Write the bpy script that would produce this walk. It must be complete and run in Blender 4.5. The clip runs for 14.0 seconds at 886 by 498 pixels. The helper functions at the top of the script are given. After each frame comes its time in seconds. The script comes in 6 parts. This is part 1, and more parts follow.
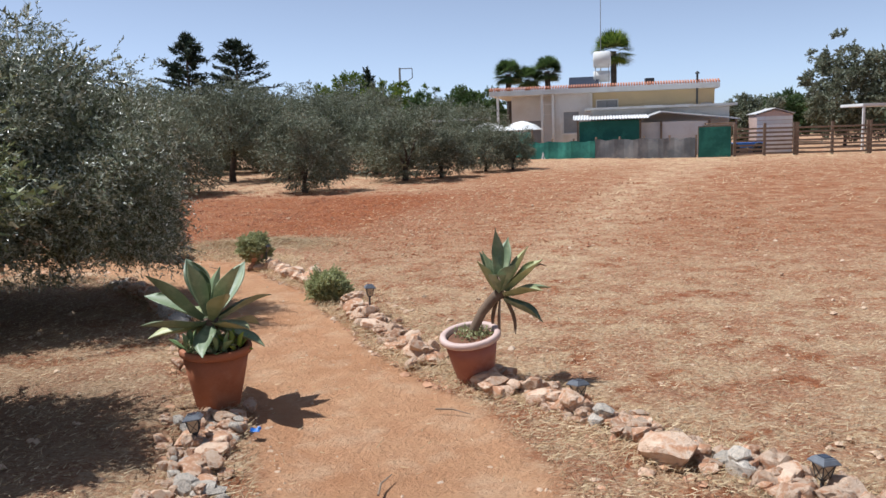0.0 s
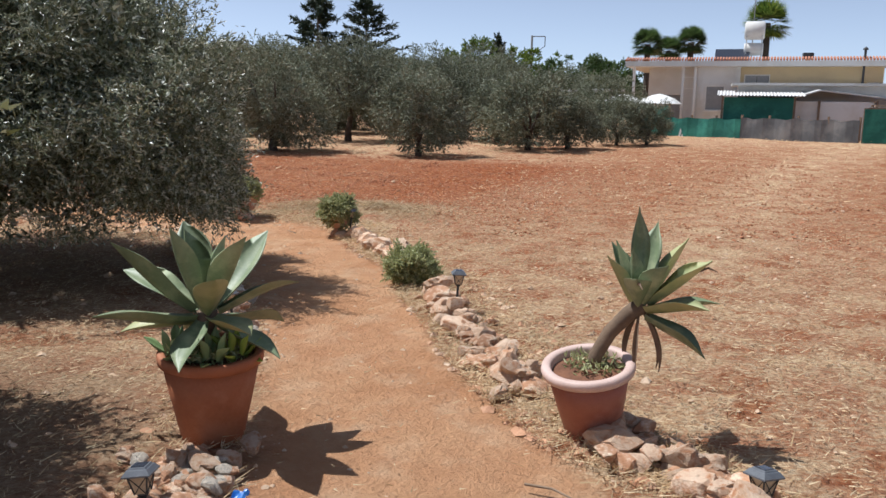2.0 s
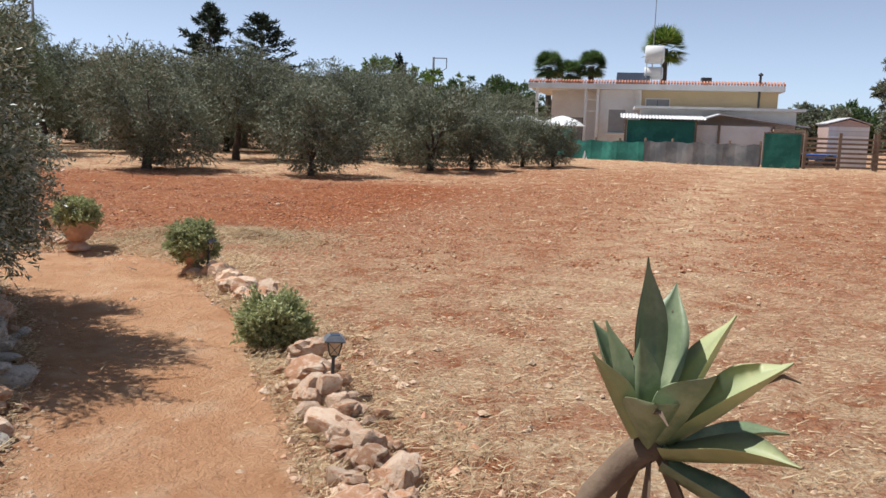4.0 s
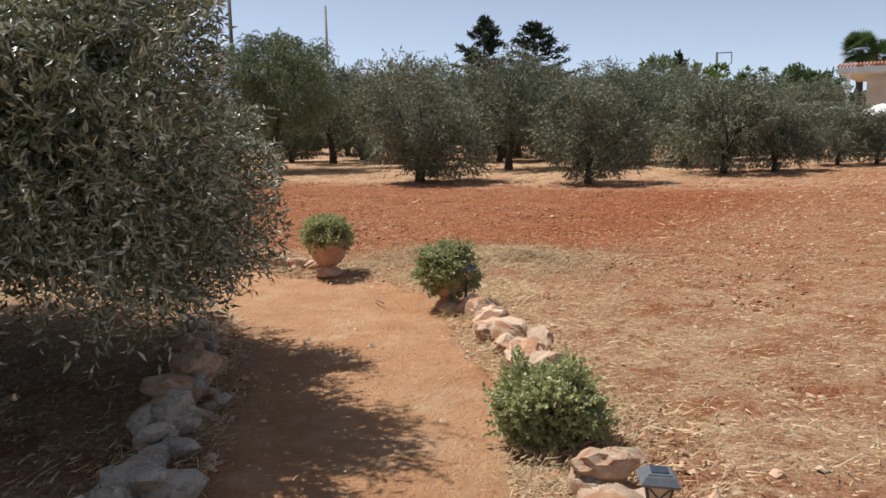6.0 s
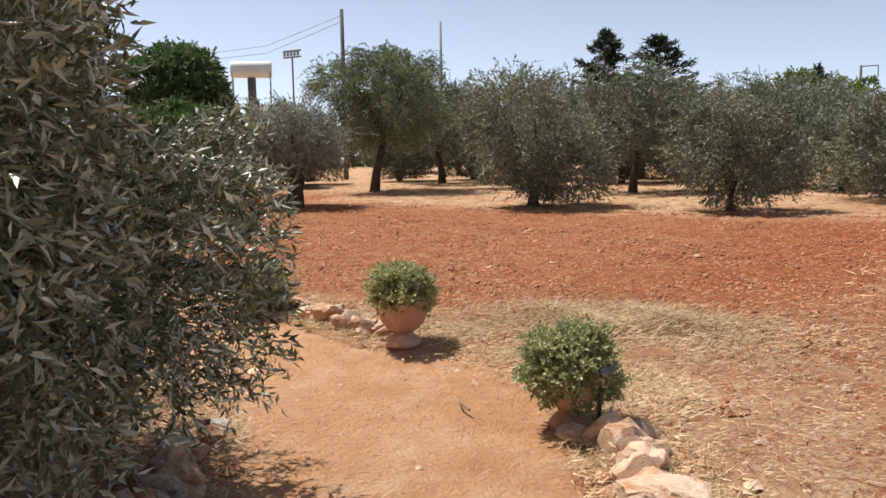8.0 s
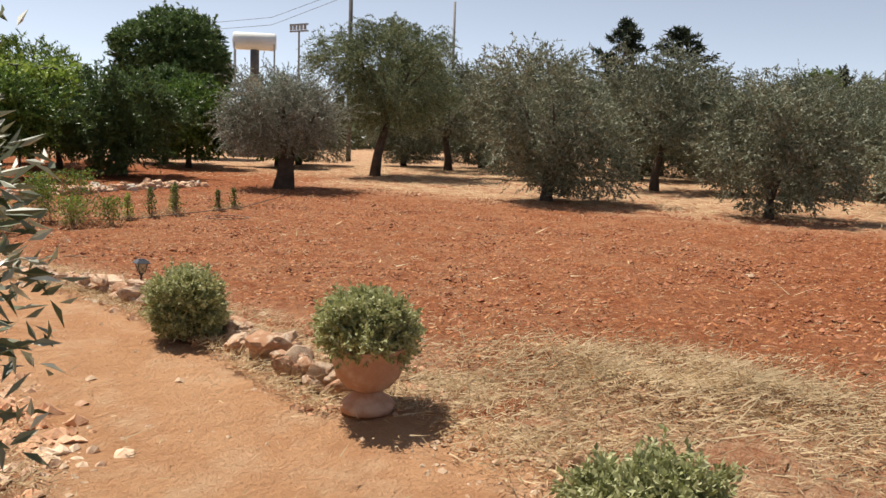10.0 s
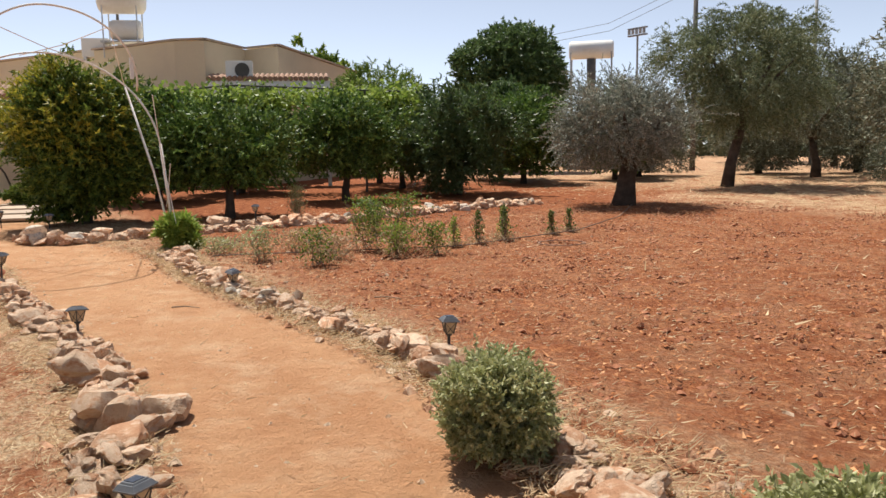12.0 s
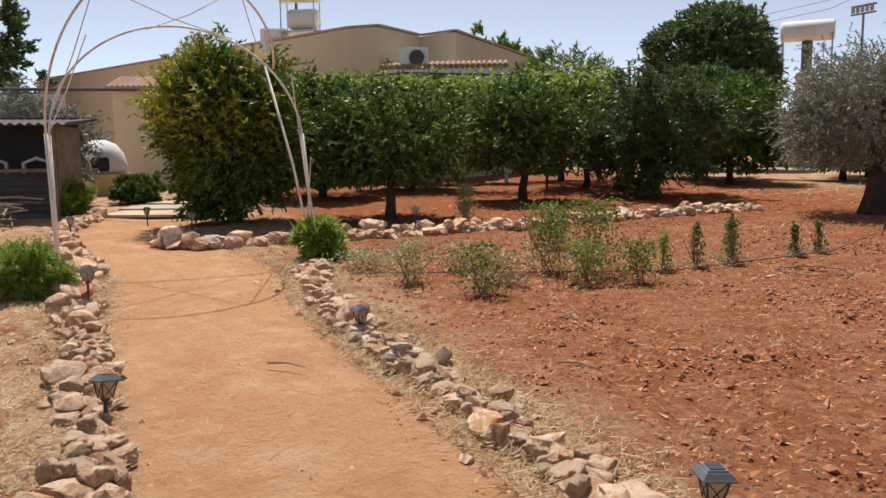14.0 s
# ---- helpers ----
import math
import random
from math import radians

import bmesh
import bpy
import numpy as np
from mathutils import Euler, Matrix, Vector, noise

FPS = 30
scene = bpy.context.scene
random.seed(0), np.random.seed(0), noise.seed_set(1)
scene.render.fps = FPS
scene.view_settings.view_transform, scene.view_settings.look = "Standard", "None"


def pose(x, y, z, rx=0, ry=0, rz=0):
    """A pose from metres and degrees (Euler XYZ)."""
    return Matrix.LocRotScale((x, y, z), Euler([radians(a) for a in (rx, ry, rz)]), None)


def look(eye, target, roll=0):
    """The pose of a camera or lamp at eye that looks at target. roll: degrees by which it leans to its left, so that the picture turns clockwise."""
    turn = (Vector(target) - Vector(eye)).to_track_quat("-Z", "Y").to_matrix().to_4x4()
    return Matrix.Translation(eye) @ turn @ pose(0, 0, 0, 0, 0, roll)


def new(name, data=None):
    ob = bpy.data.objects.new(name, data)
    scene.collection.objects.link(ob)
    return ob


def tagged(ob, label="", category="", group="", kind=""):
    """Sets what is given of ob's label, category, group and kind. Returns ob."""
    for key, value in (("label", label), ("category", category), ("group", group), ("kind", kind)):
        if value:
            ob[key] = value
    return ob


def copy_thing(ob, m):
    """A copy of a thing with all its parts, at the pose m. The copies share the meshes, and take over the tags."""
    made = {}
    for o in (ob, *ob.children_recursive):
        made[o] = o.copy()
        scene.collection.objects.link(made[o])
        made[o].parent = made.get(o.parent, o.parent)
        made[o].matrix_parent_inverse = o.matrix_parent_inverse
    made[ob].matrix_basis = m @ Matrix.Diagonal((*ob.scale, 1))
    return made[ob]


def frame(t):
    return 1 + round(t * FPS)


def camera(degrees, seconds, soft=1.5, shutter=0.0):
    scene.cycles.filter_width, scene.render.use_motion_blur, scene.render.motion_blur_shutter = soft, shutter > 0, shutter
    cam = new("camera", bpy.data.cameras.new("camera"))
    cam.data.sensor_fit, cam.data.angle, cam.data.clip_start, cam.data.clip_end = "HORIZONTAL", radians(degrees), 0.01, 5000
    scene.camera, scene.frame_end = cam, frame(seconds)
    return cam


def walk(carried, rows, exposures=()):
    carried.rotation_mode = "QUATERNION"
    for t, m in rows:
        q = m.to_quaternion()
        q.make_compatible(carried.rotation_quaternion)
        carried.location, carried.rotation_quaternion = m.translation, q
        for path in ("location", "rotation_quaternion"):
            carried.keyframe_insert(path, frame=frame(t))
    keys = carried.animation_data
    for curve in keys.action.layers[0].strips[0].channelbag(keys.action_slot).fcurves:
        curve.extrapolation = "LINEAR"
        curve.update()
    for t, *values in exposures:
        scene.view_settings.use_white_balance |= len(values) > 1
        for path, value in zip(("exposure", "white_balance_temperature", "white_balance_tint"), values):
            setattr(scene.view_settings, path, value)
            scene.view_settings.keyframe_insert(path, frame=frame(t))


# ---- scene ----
cam = camera(57.7, 14.0)
PATH = [
    (0, (0.355, 0.973, 1.86), (0.291, 2.952, 1.574), -1.9),
    (0.5, (0.367, 1.402, 1.798), (0.127, 3.36, 1.473), 0.0),
    (1, (0.35, 1.911, 1.696), (0.161, 3.871, 1.343), 0.8),
    (1.5, (0.349, 2.419, 1.619), (-0.092, 4.334, 1.246), 1.7),
    (2, (0.325, 2.949, 1.616), (-0.032, 4.885, 1.264), 0.9),
    (2.5, (0.315, 3.401, 1.559), (-0.152, 5.324, 1.272), 0.5),
    (3, (0.298, 3.947, 1.501), (0.053, 5.914, 1.235), 2.1),
    (3.2, (0.261, 4.121, 1.502), (0.16, 6.1, 1.227), 1.8),
    (5.3, (-0.078, 6.047, 1.34), (-0.517, 7.974, 1.034), 1.0),
    (5.5, (-0.157, 6.204, 1.338), (-0.713, 8.112, 1.119), 0.8),
    (6, (-0.36, 6.73, 1.322), (-1.134, 8.554, 1.048), -1.3),
    (6.5, (-0.563, 7.252, 1.312), (-1.444, 9.03, 1.061), 0.2),
    (7, (-0.817, 7.755, 1.3), (-1.695, 9.53, 1.024), -0.7),
    (7.5, (-1.023, 8.253, 1.336), (-2.108, 9.911, 1.07), -1.7),
    (8, (-1.277, 8.797, 1.336), (-2.302, 10.5, 1.112), -1.0),
    (8.5, (-1.504, 9.304, 1.323), (-2.602, 10.953, 1.05), 0.4),
    (8.7, (-1.567, 9.495, 1.335), (-2.632, 11.171, 1.097), 0.4),
    (10.8, (-2.713, 11.017, 1.275), (-3.759, 12.701, 1.006), 2.5),
    (11, (-2.838, 11.164, 1.278), (-4.024, 12.749, 0.995), 2.7),
    (11.5, (-3.21, 11.528, 1.283), (-4.561, 12.978, 1.017), 2.8),
    (12, (-3.688, 11.909, 1.303), (-5.315, 13.049, 1.064), -0.8),
    (12.5, (-4.212, 12.176, 1.264), (-5.994, 13.069, 1.09), 1.2),
    (13, (-4.755, 12.535, 1.267), (-6.593, 13.293, 1.055), -0.3),
    (13.5, (-5.242, 12.839, 1.273), (-7.092, 13.563, 1.042), 1.1),
    (14, (-5.827, 13.079, 1.284), (-7.661, 13.836, 1.037), -0.5),
]
walk(cam, [(t, look(eye, target, roll)) for t, eye, target, roll in PATH],
     [(0.0, 0.17, 5700, 10), (1.5, 0.12, 5850, 10), (3.0, 0.23, 5850, 10), (6.0, 0.17, 6250, 10), (7.0, 0.42, 6300, 10), (8.5, 0.42, 6550, 10), (11.0, 0.30, 6850, 10), (12.5, 0.45, 6500, 10), (13.0, 0.42, 6500, 10), (14.0, 0.23, 6600, 10)])

# ---- light ----
SUN_ELEV, SUN_TO = 62.0, (1.0, -0.17)
world = bpy.data.worlds.new("sky")
scene.world = world
world.use_nodes = True
wn = world.node_tree.nodes
sky = wn.new("ShaderNodeTexSky")
sky.sky_type, sky.sun_disc = "NISHITA", False
sky.sun_elevation, sky.sun_rotation = radians(SUN_ELEV), radians(270 - math.degrees(math.atan2(SUN_TO[1], SUN_TO[0])))
sky.air_density, sky.dust_density, sky.ozone_density = 0.5, 0.4, 1.6
haze = wn.new("ShaderNodeHueSaturation")
haze.inputs["Saturation"].default_value, haze.inputs["Hue"].default_value = 0.58, 0.497
world.node_tree.links.new(sky.outputs[0], haze.inputs["Color"])
world.node_tree.links.new(haze.outputs[0], wn["Background"].inputs[0])
wn["Background"].inputs[1].default_value = 0.122
sun_data = bpy.data.lights.new("sun", "SUN")
sun_data.energy, sun_data.angle, sun_data.color = 5.0, radians(0.55), (1.0, 0.955, 0.88)
sun = new("sun", sun_data)
sun.matrix_world = look((0, 0, 30), (SUN_TO[0], SUN_TO[1], 30 - math.tan(radians(SUN_ELEV)) * math.hypot(*SUN_TO)))


# ---- materials ----
def nodes_of(name):
    m = bpy.data.materials.new(name)
    m.use_nodes = True
    nt = m.node_tree
    return m, nt, nt.nodes["Principled BSDF"]


def add(nt, kind, **inputs):
    n = nt.nodes.new(kind)
    for key, value in inputs.items():
        n.inputs[key].default_value = value
    return n


def rgb(c):
    return (c[0], c[1], c[2], 1.0)


def blend(nt, fac, a, b, mode="MIX"):
    n = nt.nodes.new("ShaderNodeMix")
    n.data_type, n.blend_type = "RGBA", mode
    for sock, v in ((n.inputs[0], fac), (n.inputs[6], a), (n.inputs[7], b)):
        if isinstance(v, bpy.types.NodeSocket):
            nt.links.new(v, sock)
        elif isinstance(v, (int, float)):
            sock.default_value = v
        else:
            sock.default_value = rgb(v)
    return n.outputs[2]


def noise_at(nt, vec, scale, detail=4.0, rough=0.6, lo=0.35, hi=0.65):
    n = add(nt, "ShaderNodeTexNoise", Scale=scale, Detail=detail, Roughness=rough)
    nt.links.new(vec, n.inputs["Vector"])
    r = nt.nodes.new("ShaderNodeMapRange")
    r.inputs["From Min"].default_value, r.inputs["From Max"].default_value = lo, hi
    nt.links.new(n.outputs["Fac"], r.inputs["Value"])
    return r.outputs["Result"], n.outputs["Fac"]


def bump_from(nt, bsdf, height, strength, distance):
    b = add(nt, "ShaderNodeBump", Strength=strength, Distance=distance)
    nt.links.new(height, b.inputs["Height"])
    nt.links.new(b.outputs["Normal"], bsdf.inputs["Normal"])


def surface(name, c1, c2, scale=6.0, fine=60.0, rough=0.85, bump=0.3, depth=0.01, metal=0.0, vary=0.12, stain=None, stain_scale=1.5):
    """Two-scale mottled surface; each object differs a little by Object Info's Random."""
    m, nt, bsdf = nodes_of(name)
    vec = nt.nodes.new("ShaderNodeTexCoord").outputs["Object"]
    big, _ = noise_at(nt, vec, scale)
    small, raw = noise_at(nt, vec, fine, 5.0, 0.7, 0.3, 0.7)
    col = blend(nt, big, c1, c2)
    col = blend(nt, small, col, [v * 0.72 for v in c1])
    mixer = nt.nodes[-1]
    scaled = nt.nodes.new("ShaderNodeMath")
    scaled.operation = "MULTIPLY"
    scaled.inputs[1].default_value = 0.45
    nt.links.new(small, scaled.inputs[0])
    nt.links.new(scaled.outputs[0], mixer.inputs[0])
    if stain:
        st, _ = noise_at(nt, vec, stain_scale, 6.0, 0.65, 0.48, 0.66)
        col = blend(nt, st, col, stain)
    info = nt.nodes.new("ShaderNodeObjectInfo")
    hsv = nt.nodes.new("ShaderNodeHueSaturation")
    mr = nt.nodes.new("ShaderNodeMapRange")
    mr.inputs["To Min"].default_value, mr.inputs["To Max"].default_value = 1 - vary, 1 + vary
    nt.links.new(info.outputs["Random"], mr.inputs["Value"])
    nt.links.new(mr.outputs["Result"], hsv.inputs["Value"])
    nt.links.new(col, hsv.inputs["Color"])
    nt.links.new(hsv.outputs["Color"], bsdf.inputs["Base Color"])
    bsdf.inputs["Roughness"].default_value, bsdf.inputs["Metallic"].default_value = rough, metal
    if bump:
        bump_from(nt, bsdf, raw, bump, depth)
    return m


def foliage(name, colours, rough=0.5, through_light=0.3, spec=0.4):
    """Leaf material: every leaf takes its own colour by Random Per Island."""
    m, nt, bsdf = nodes_of(name)
    geo = nt.nodes.new("ShaderNodeNewGeometry")
    ramp = nt.nodes.new("ShaderNodeValToRGB")
    els = ramp.color_ramp.elements
    for i, c in enumerate(colours):
        e = els[i] if i < 2 else els.new(1.0)
        e.position, e.color = i / (len(colours) - 1), rgb(c)
    nt.links.new(geo.outputs["Random Per Island"], ramp.inputs[0])
    vec = nt.nodes.new("ShaderNodeTexCoord").outputs["Object"]
    big, _ = noise_at(nt, vec, 1.1, 3.0)
    col = blend(nt, big, ramp.outputs[0], (0.75, 0.75, 0.72), "MULTIPLY")
    info = nt.nodes.new("ShaderNodeObjectInfo")
    hsv = nt.nodes.new("ShaderNodeHueSaturation")
    mr = nt.nodes.new("ShaderNodeMapRange")
    mr.inputs["To Min"].default_value, mr.inputs["To Max"].default_value = 0.85, 1.15
    nt.links.new(info.outputs["Random"], mr.inputs["Value"])
    nt.links.new(mr.outputs["Result"], hsv.inputs["Value"])
    nt.links.new(col, hsv.inputs["Color"])
    nt.links.new(hsv.outputs["Color"], bsdf.inputs["Base Color"])
    bsdf.inputs["Roughness"].default_value = rough
    bsdf.inputs["Specular IOR Level"].default_value = spec
    tr = nt.nodes.new("ShaderNodeBsdfTranslucent")
    nt.links.new(hsv.outputs["Color"], tr.inputs["Color"])
    mix = nt.nodes.new("ShaderNodeMixShader")
    mix.inputs[0].default_value = through_light
    nt.links.new(bsdf.outputs[0], mix.inputs[1])
    nt.links.new(tr.outputs[0], mix.inputs[2])
    nt.links.new(mix.outputs[0], nt.nodes["Material Output"].inputs["Surface"])
    return m


def glass(name, tint=(0.9, 0.95, 0.95)):
    m, nt, bsdf = nodes_of(name)
    bsdf.inputs["Base Color"].default_value = rgb(tint)
    bsdf.inputs["Transmission Weight"].default_value = 0.9
    bsdf.inputs["Roughness"].default_value = 0.15
    return m


def ground_material():
    m, nt, bsdf = nodes_of("ground_soil")
    pos = nt.nodes.new("ShaderNodeNewGeometry").outputs["Position"]

    def mask(name):
        a = nt.nodes.new("ShaderNodeAttribute")
        a.attribute_name = name
        return a.outputs["Fac"]

    def mul(a, b):
        n = nt.nodes.new("ShaderNodeMath")
        n.operation = "MULTIPLY"
        for i, v in enumerate((a, b)):
            if isinstance(v, (int, float)):
                n.inputs[i].default_value = v
            else:
                nt.links.new(v, n.inputs[i])
        return n.outputs[0]

    patch, _ = noise_at(nt, pos, 0.55, 6.0, 0.62, 0.40, 0.62)
    mid, midraw = noise_at(nt, pos, 4.0, 6.0, 0.7, 0.36, 0.64)
    fine, fineraw = noise_at(nt, pos, 38.0, 6.0, 0.75, 0.36, 0.64)
    # stretched noise reads as lying stalks
    mapping = nt.nodes.new("ShaderNodeMapping")
    mapping.inputs["Scale"].default_value, mapping.inputs["Rotation"].default_value = (22, 40, 20), (0, 0, 0.4)
    nt.links.new(pos, mapping.inputs["Vector"])
    stalk, _ = noise_at(nt, mapping.outputs[0], 1.0, 5.0, 0.7, 0.44, 0.62)
    red = blend(nt, mid, (0.245, 0.072, 0.026), (0.35, 0.116, 0.044))
    red = blend(nt, mul(fine, 0.55), red, (0.18, 0.050, 0.020))
    # crumbs: pale flecks, and painted-in shade of hollows and tufts, the size of a fist and of a finger
    crumb, crumbraw = noise_at(nt, pos, 13.0, 5.0, 0.7, 0.50, 0.62)
    hollow_shade, _ = noise_at(nt, pos, 9.0, 6.0, 0.75, 0.54, 0.66)
    red = blend(nt, mul(crumb, 0.55), red, (0.53, 0.215, 0.088))
    red = blend(nt, mul(hollow_shade, 0.55), red, (0.165, 0.045, 0.018))
    pale = blend(nt, mid, (0.48, 0.245, 0.135), (0.55, 0.325, 0.20))
    pale = blend(nt, mul(fine, 0.5), pale, (0.25, 0.10, 0.05))
    straw = blend(nt, fine, (0.64, 0.45, 0.255), (0.43, 0.265, 0.14))
    straw = blend(nt, mul(stalk, 0.6), straw, (0.69, 0.55, 0.38))
    # shade between straw tufts goes into the colour as dark spots
    straw = blend(nt, mul(hollow_shade, 0.45), straw, (0.24, 0.15, 0.085))
    swathe, _ = noise_at(nt, pos, 2.3, 7.0, 0.7, 0.50, 0.66)
    path = blend(nt, mid, (0.52, 0.265, 0.135), (0.60, 0.335, 0.18))
    path = blend(nt, mul(fine, 0.3), path, (0.43, 0.20, 0.092))
    path = blend(nt, mul(patch, 0.4), path, (0.63, 0.37, 0.20))
    dim, _ = noise_at(nt, pos, 0.9, 7.0, 0.7, 0.48, 0.62)
    path = blend(nt, mul(dim, 0.45), path, (0.43, 0.20, 0.09))
    path = blend(nt, mul(hollow_shade, 0.3), path, (0.42, 0.21, 0.11))
    path = blend(nt, mul(swathe, 0.5), path, (0.68, 0.47, 0.30))
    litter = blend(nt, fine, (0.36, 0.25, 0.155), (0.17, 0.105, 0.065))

    base = blend(nt, mask("red"), pale, red)
    amount = nt.nodes.new("ShaderNodeMath")
    amount.operation, amount.use_clamp = "ADD", True
    streak = nt.nodes.new("ShaderNodeMapping")
    streak.inputs["Scale"].default_value, streak.inputs["Rotation"].default_value = (1.0, 1.2, 1.0), (0, 0, 0.5)
    nt.links.new(pos, streak.inputs["Vector"])
    swath, _ = noise_at(nt, streak.outputs[0], 1.6, 8.0, 0.74, 0.43, 0.56)
    nt.links.new(mul(mask("straw"), mul(swath, 0.65)), amount.inputs[0])
    nt.links.new(mul(mask("straw"), mul(stalk, 0.5)), amount.inputs[1])
    base = blend(nt, amount.outputs[0], base, straw)
    bare, _ = noise_at(nt, pos, 1.9, 7.0, 0.72, 0.53, 0.62)
    base = blend(nt, mul(bare, 0.85), base, red)
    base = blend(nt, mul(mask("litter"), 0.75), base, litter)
    edge = nt.nodes.new("ShaderNodeMath")
    edge.operation, edge.use_clamp = "MULTIPLY_ADD", True
    nt.links.new(mask("path"), edge.inputs[0])
    edge.inputs[1].default_value = 1.5
    wob = nt.nodes.new("ShaderNodeMath")
    wob.operation = "MULTIPLY_ADD"
    wob.inputs[1].default_value, wob.inputs[2].default_value = 1.3, -0.9
    nt.links.new(midraw, wob.inputs[0])
    nt.links.new(wob.outputs[0], edge.inputs[2])
    col = blend(nt, edge.outputs[0], base, path)
    nt.links.new(col, bsdf.inputs["Base Color"])
    bsdf.inputs["Roughness"].default_value = 0.95
    bsdf.inputs["Specular IOR Level"].default_value = 0.15
    h = nt.nodes.new("ShaderNodeMath")
    h.operation = "MULTIPLY_ADD"
    h.inputs[1].default_value = 0.5
    nt.links.new(fineraw, h.inputs[0])
    nt.links.new(midraw, h.inputs[2])
    h2 = nt.nodes.new("ShaderNodeMath")
    h2.operation = "MULTIPLY_ADD"
    h2.inputs[1].default_value = 0.8
    nt.links.new(crumbraw, h2.inputs[0])
    nt.links.new(h.outputs[0], h2.inputs[2])
    bump_from(nt, bsdf, h2.outputs[0], 1.0, 0.06)
    return m


M_GROUND = ground_material()
M_STONE = surface("limestone", (0.70, 0.47, 0.31), (0.86, 0.68, 0.51), 1.4, 11, 0.95, 1.0, 0.018, vary=0.2, stain=(0.56, 0.26, 0.125), stain_scale=2.2)
M_STONE_GREY = surface("lichened_limestone", (0.70, 0.60, 0.48), (0.84, 0.75, 0.63), 1.6, 11, 0.95, 1.0, 0.018, vary=0.2, stain=(0.34, 0.30, 0.25), stain_scale=3.2)
M_STONE_RED = surface("red_limestone", (0.60, 0.30, 0.16), (0.74, 0.45, 0.28), 1.5, 11, 0.95, 1.0, 0.018, vary=0.2, stain=(0.86, 0.68, 0.50), stain_scale=1.7)
M_CLOD = surface("soil_clod", (0.40, 0.15, 0.07), (0.50, 0.22, 0.115), 8, 60, 0.95, 0.5, 0.01)
M_PEBBLE = surface("pebble", (0.60, 0.40, 0.25), (0.74, 0.56, 0.40), 8, 60, 0.9, 0.4, 0.01)
M_TERRA = surface("terracotta", (0.33, 0.105, 0.042), (0.41, 0.145, 0.06), 3, 60, 0.75, 0.25, 0.004, stain=(0.42, 0.17, 0.085), stain_scale=4)
M_PLASTIC_POT = surface("faded_pink_plastic", (0.30, 0.098, 0.056), (0.35, 0.12, 0.072), 3, 90, 0.5, 0.08, 0.002, stain=(0.40, 0.175, 0.125), stain_scale=3)
M_POT_RIM = surface("sun_bleached_rim", (0.52, 0.37, 0.31), (0.62, 0.46, 0.40), 8, 90, 0.6, 0.1, 0.002)
M_URN = surface("aged_terracotta_urn", (0.52, 0.27, 0.16), (0.62, 0.37, 0.25), 6, 60, 0.85, 0.35, 0.006, stain=(0.66, 0.46, 0.34), stain_scale=7)
M_SOIL = surface("potting_soil", (0.15, 0.065, 0.035), (0.26, 0.115, 0.06), 15, 80, 0.95, 0.7, 0.01)
M_STRAW = foliage("dry_straw", [(0.52, 0.36, 0.19), (0.65, 0.48, 0.28), (0.77, 0.61, 0.39), (0.40, 0.25, 0.135)], 0.7, 0.15, 0.3)
M_OLIVE = foliage("olive_leaves", [(0.06, 0.076, 0.03), (0.14, 0.162, 0.076), (0.28, 0.298, 0.178), (0.72, 0.73, 0.61), (0.09, 0.113, 0.04), (0.47, 0.485, 0.355)], 0.4, 0.08, 0.75)
M_OLIVE_GREEN = foliage("young_olive_leaves", [(0.10, 0.125, 0.04), (0.21, 0.245, 0.095), (0.33, 0.37, 0.165), (0.60, 0.61, 0.42)], 0.45, 0.15, 0.45)
M_OLIVE_FAR = foliage("far_olive_leaves", [(0.11, 0.127, 0.075), (0.185, 0.20, 0.128), (0.265, 0.277, 0.188), (0.38, 0.388, 0.295)], 0.6, 0.1, 0.2)
M_OLIVE_GREY = foliage("grey_olive_leaves", [(0.15, 0.16, 0.12), (0.27, 0.285, 0.225), (0.39, 0.405, 0.325), (0.54, 0.55, 0.46)], 0.6, 0.1, 0.2)
M_PEPPER = foliage("pepper_tree_leaves", [(0.09, 0.12, 0.055), (0.17, 0.205, 0.10), (0.25, 0.285, 0.15), (0.34, 0.365, 0.22)], 0.55, 0.18, 0.25)
M_DARK_LEAF = foliage("dark_green_leaves", [(0.065, 0.11, 0.035), (0.11, 0.175, 0.055), (0.165, 0.235, 0.08)], 0.45, 0.3, 0.45)
M_CITRUS = foliage("citrus_leaves", [(0.04, 0.08, 0.018), (0.085, 0.155, 0.032), (0.15, 0.245, 0.05), (0.26, 0.35, 0.08)], 0.5, 0.22, 0.3)
M_POMEGRANATE = foliage("yellow_green_leaves", [(0.055, 0.10, 0.02), (0.12, 0.195, 0.035), (0.20, 0.285, 0.05), (0.36, 0.40, 0.07)], 0.5, 0.35, 0.3)
M_YELLOW_LEAF = foliage("yellowing_leaves", [(0.22, 0.25, 0.03), (0.42, 0.40, 0.05), (0.60, 0.52, 0.07)], 0.5, 0.35, 0.3)
M_CHAFF = foliage("dry_soil_crumbs", [(0.38, 0.145, 0.06), (0.48, 0.20, 0.085), (0.62, 0.34, 0.18)], 0.9, 0.0, 0.1)
M_PINE = foliage("conifer_needles", [(0.022, 0.036, 0.02), (0.035, 0.055, 0.03), (0.05, 0.07, 0.04)], 0.6, 0.1, 0.3)
M_SHRUB = foliage("grey_green_shrub", [(0.28, 0.30, 0.13), (0.46, 0.475, 0.225), (0.64, 0.635, 0.37), (0.38, 0.41, 0.15)], 0.55, 0.25, 0.35)
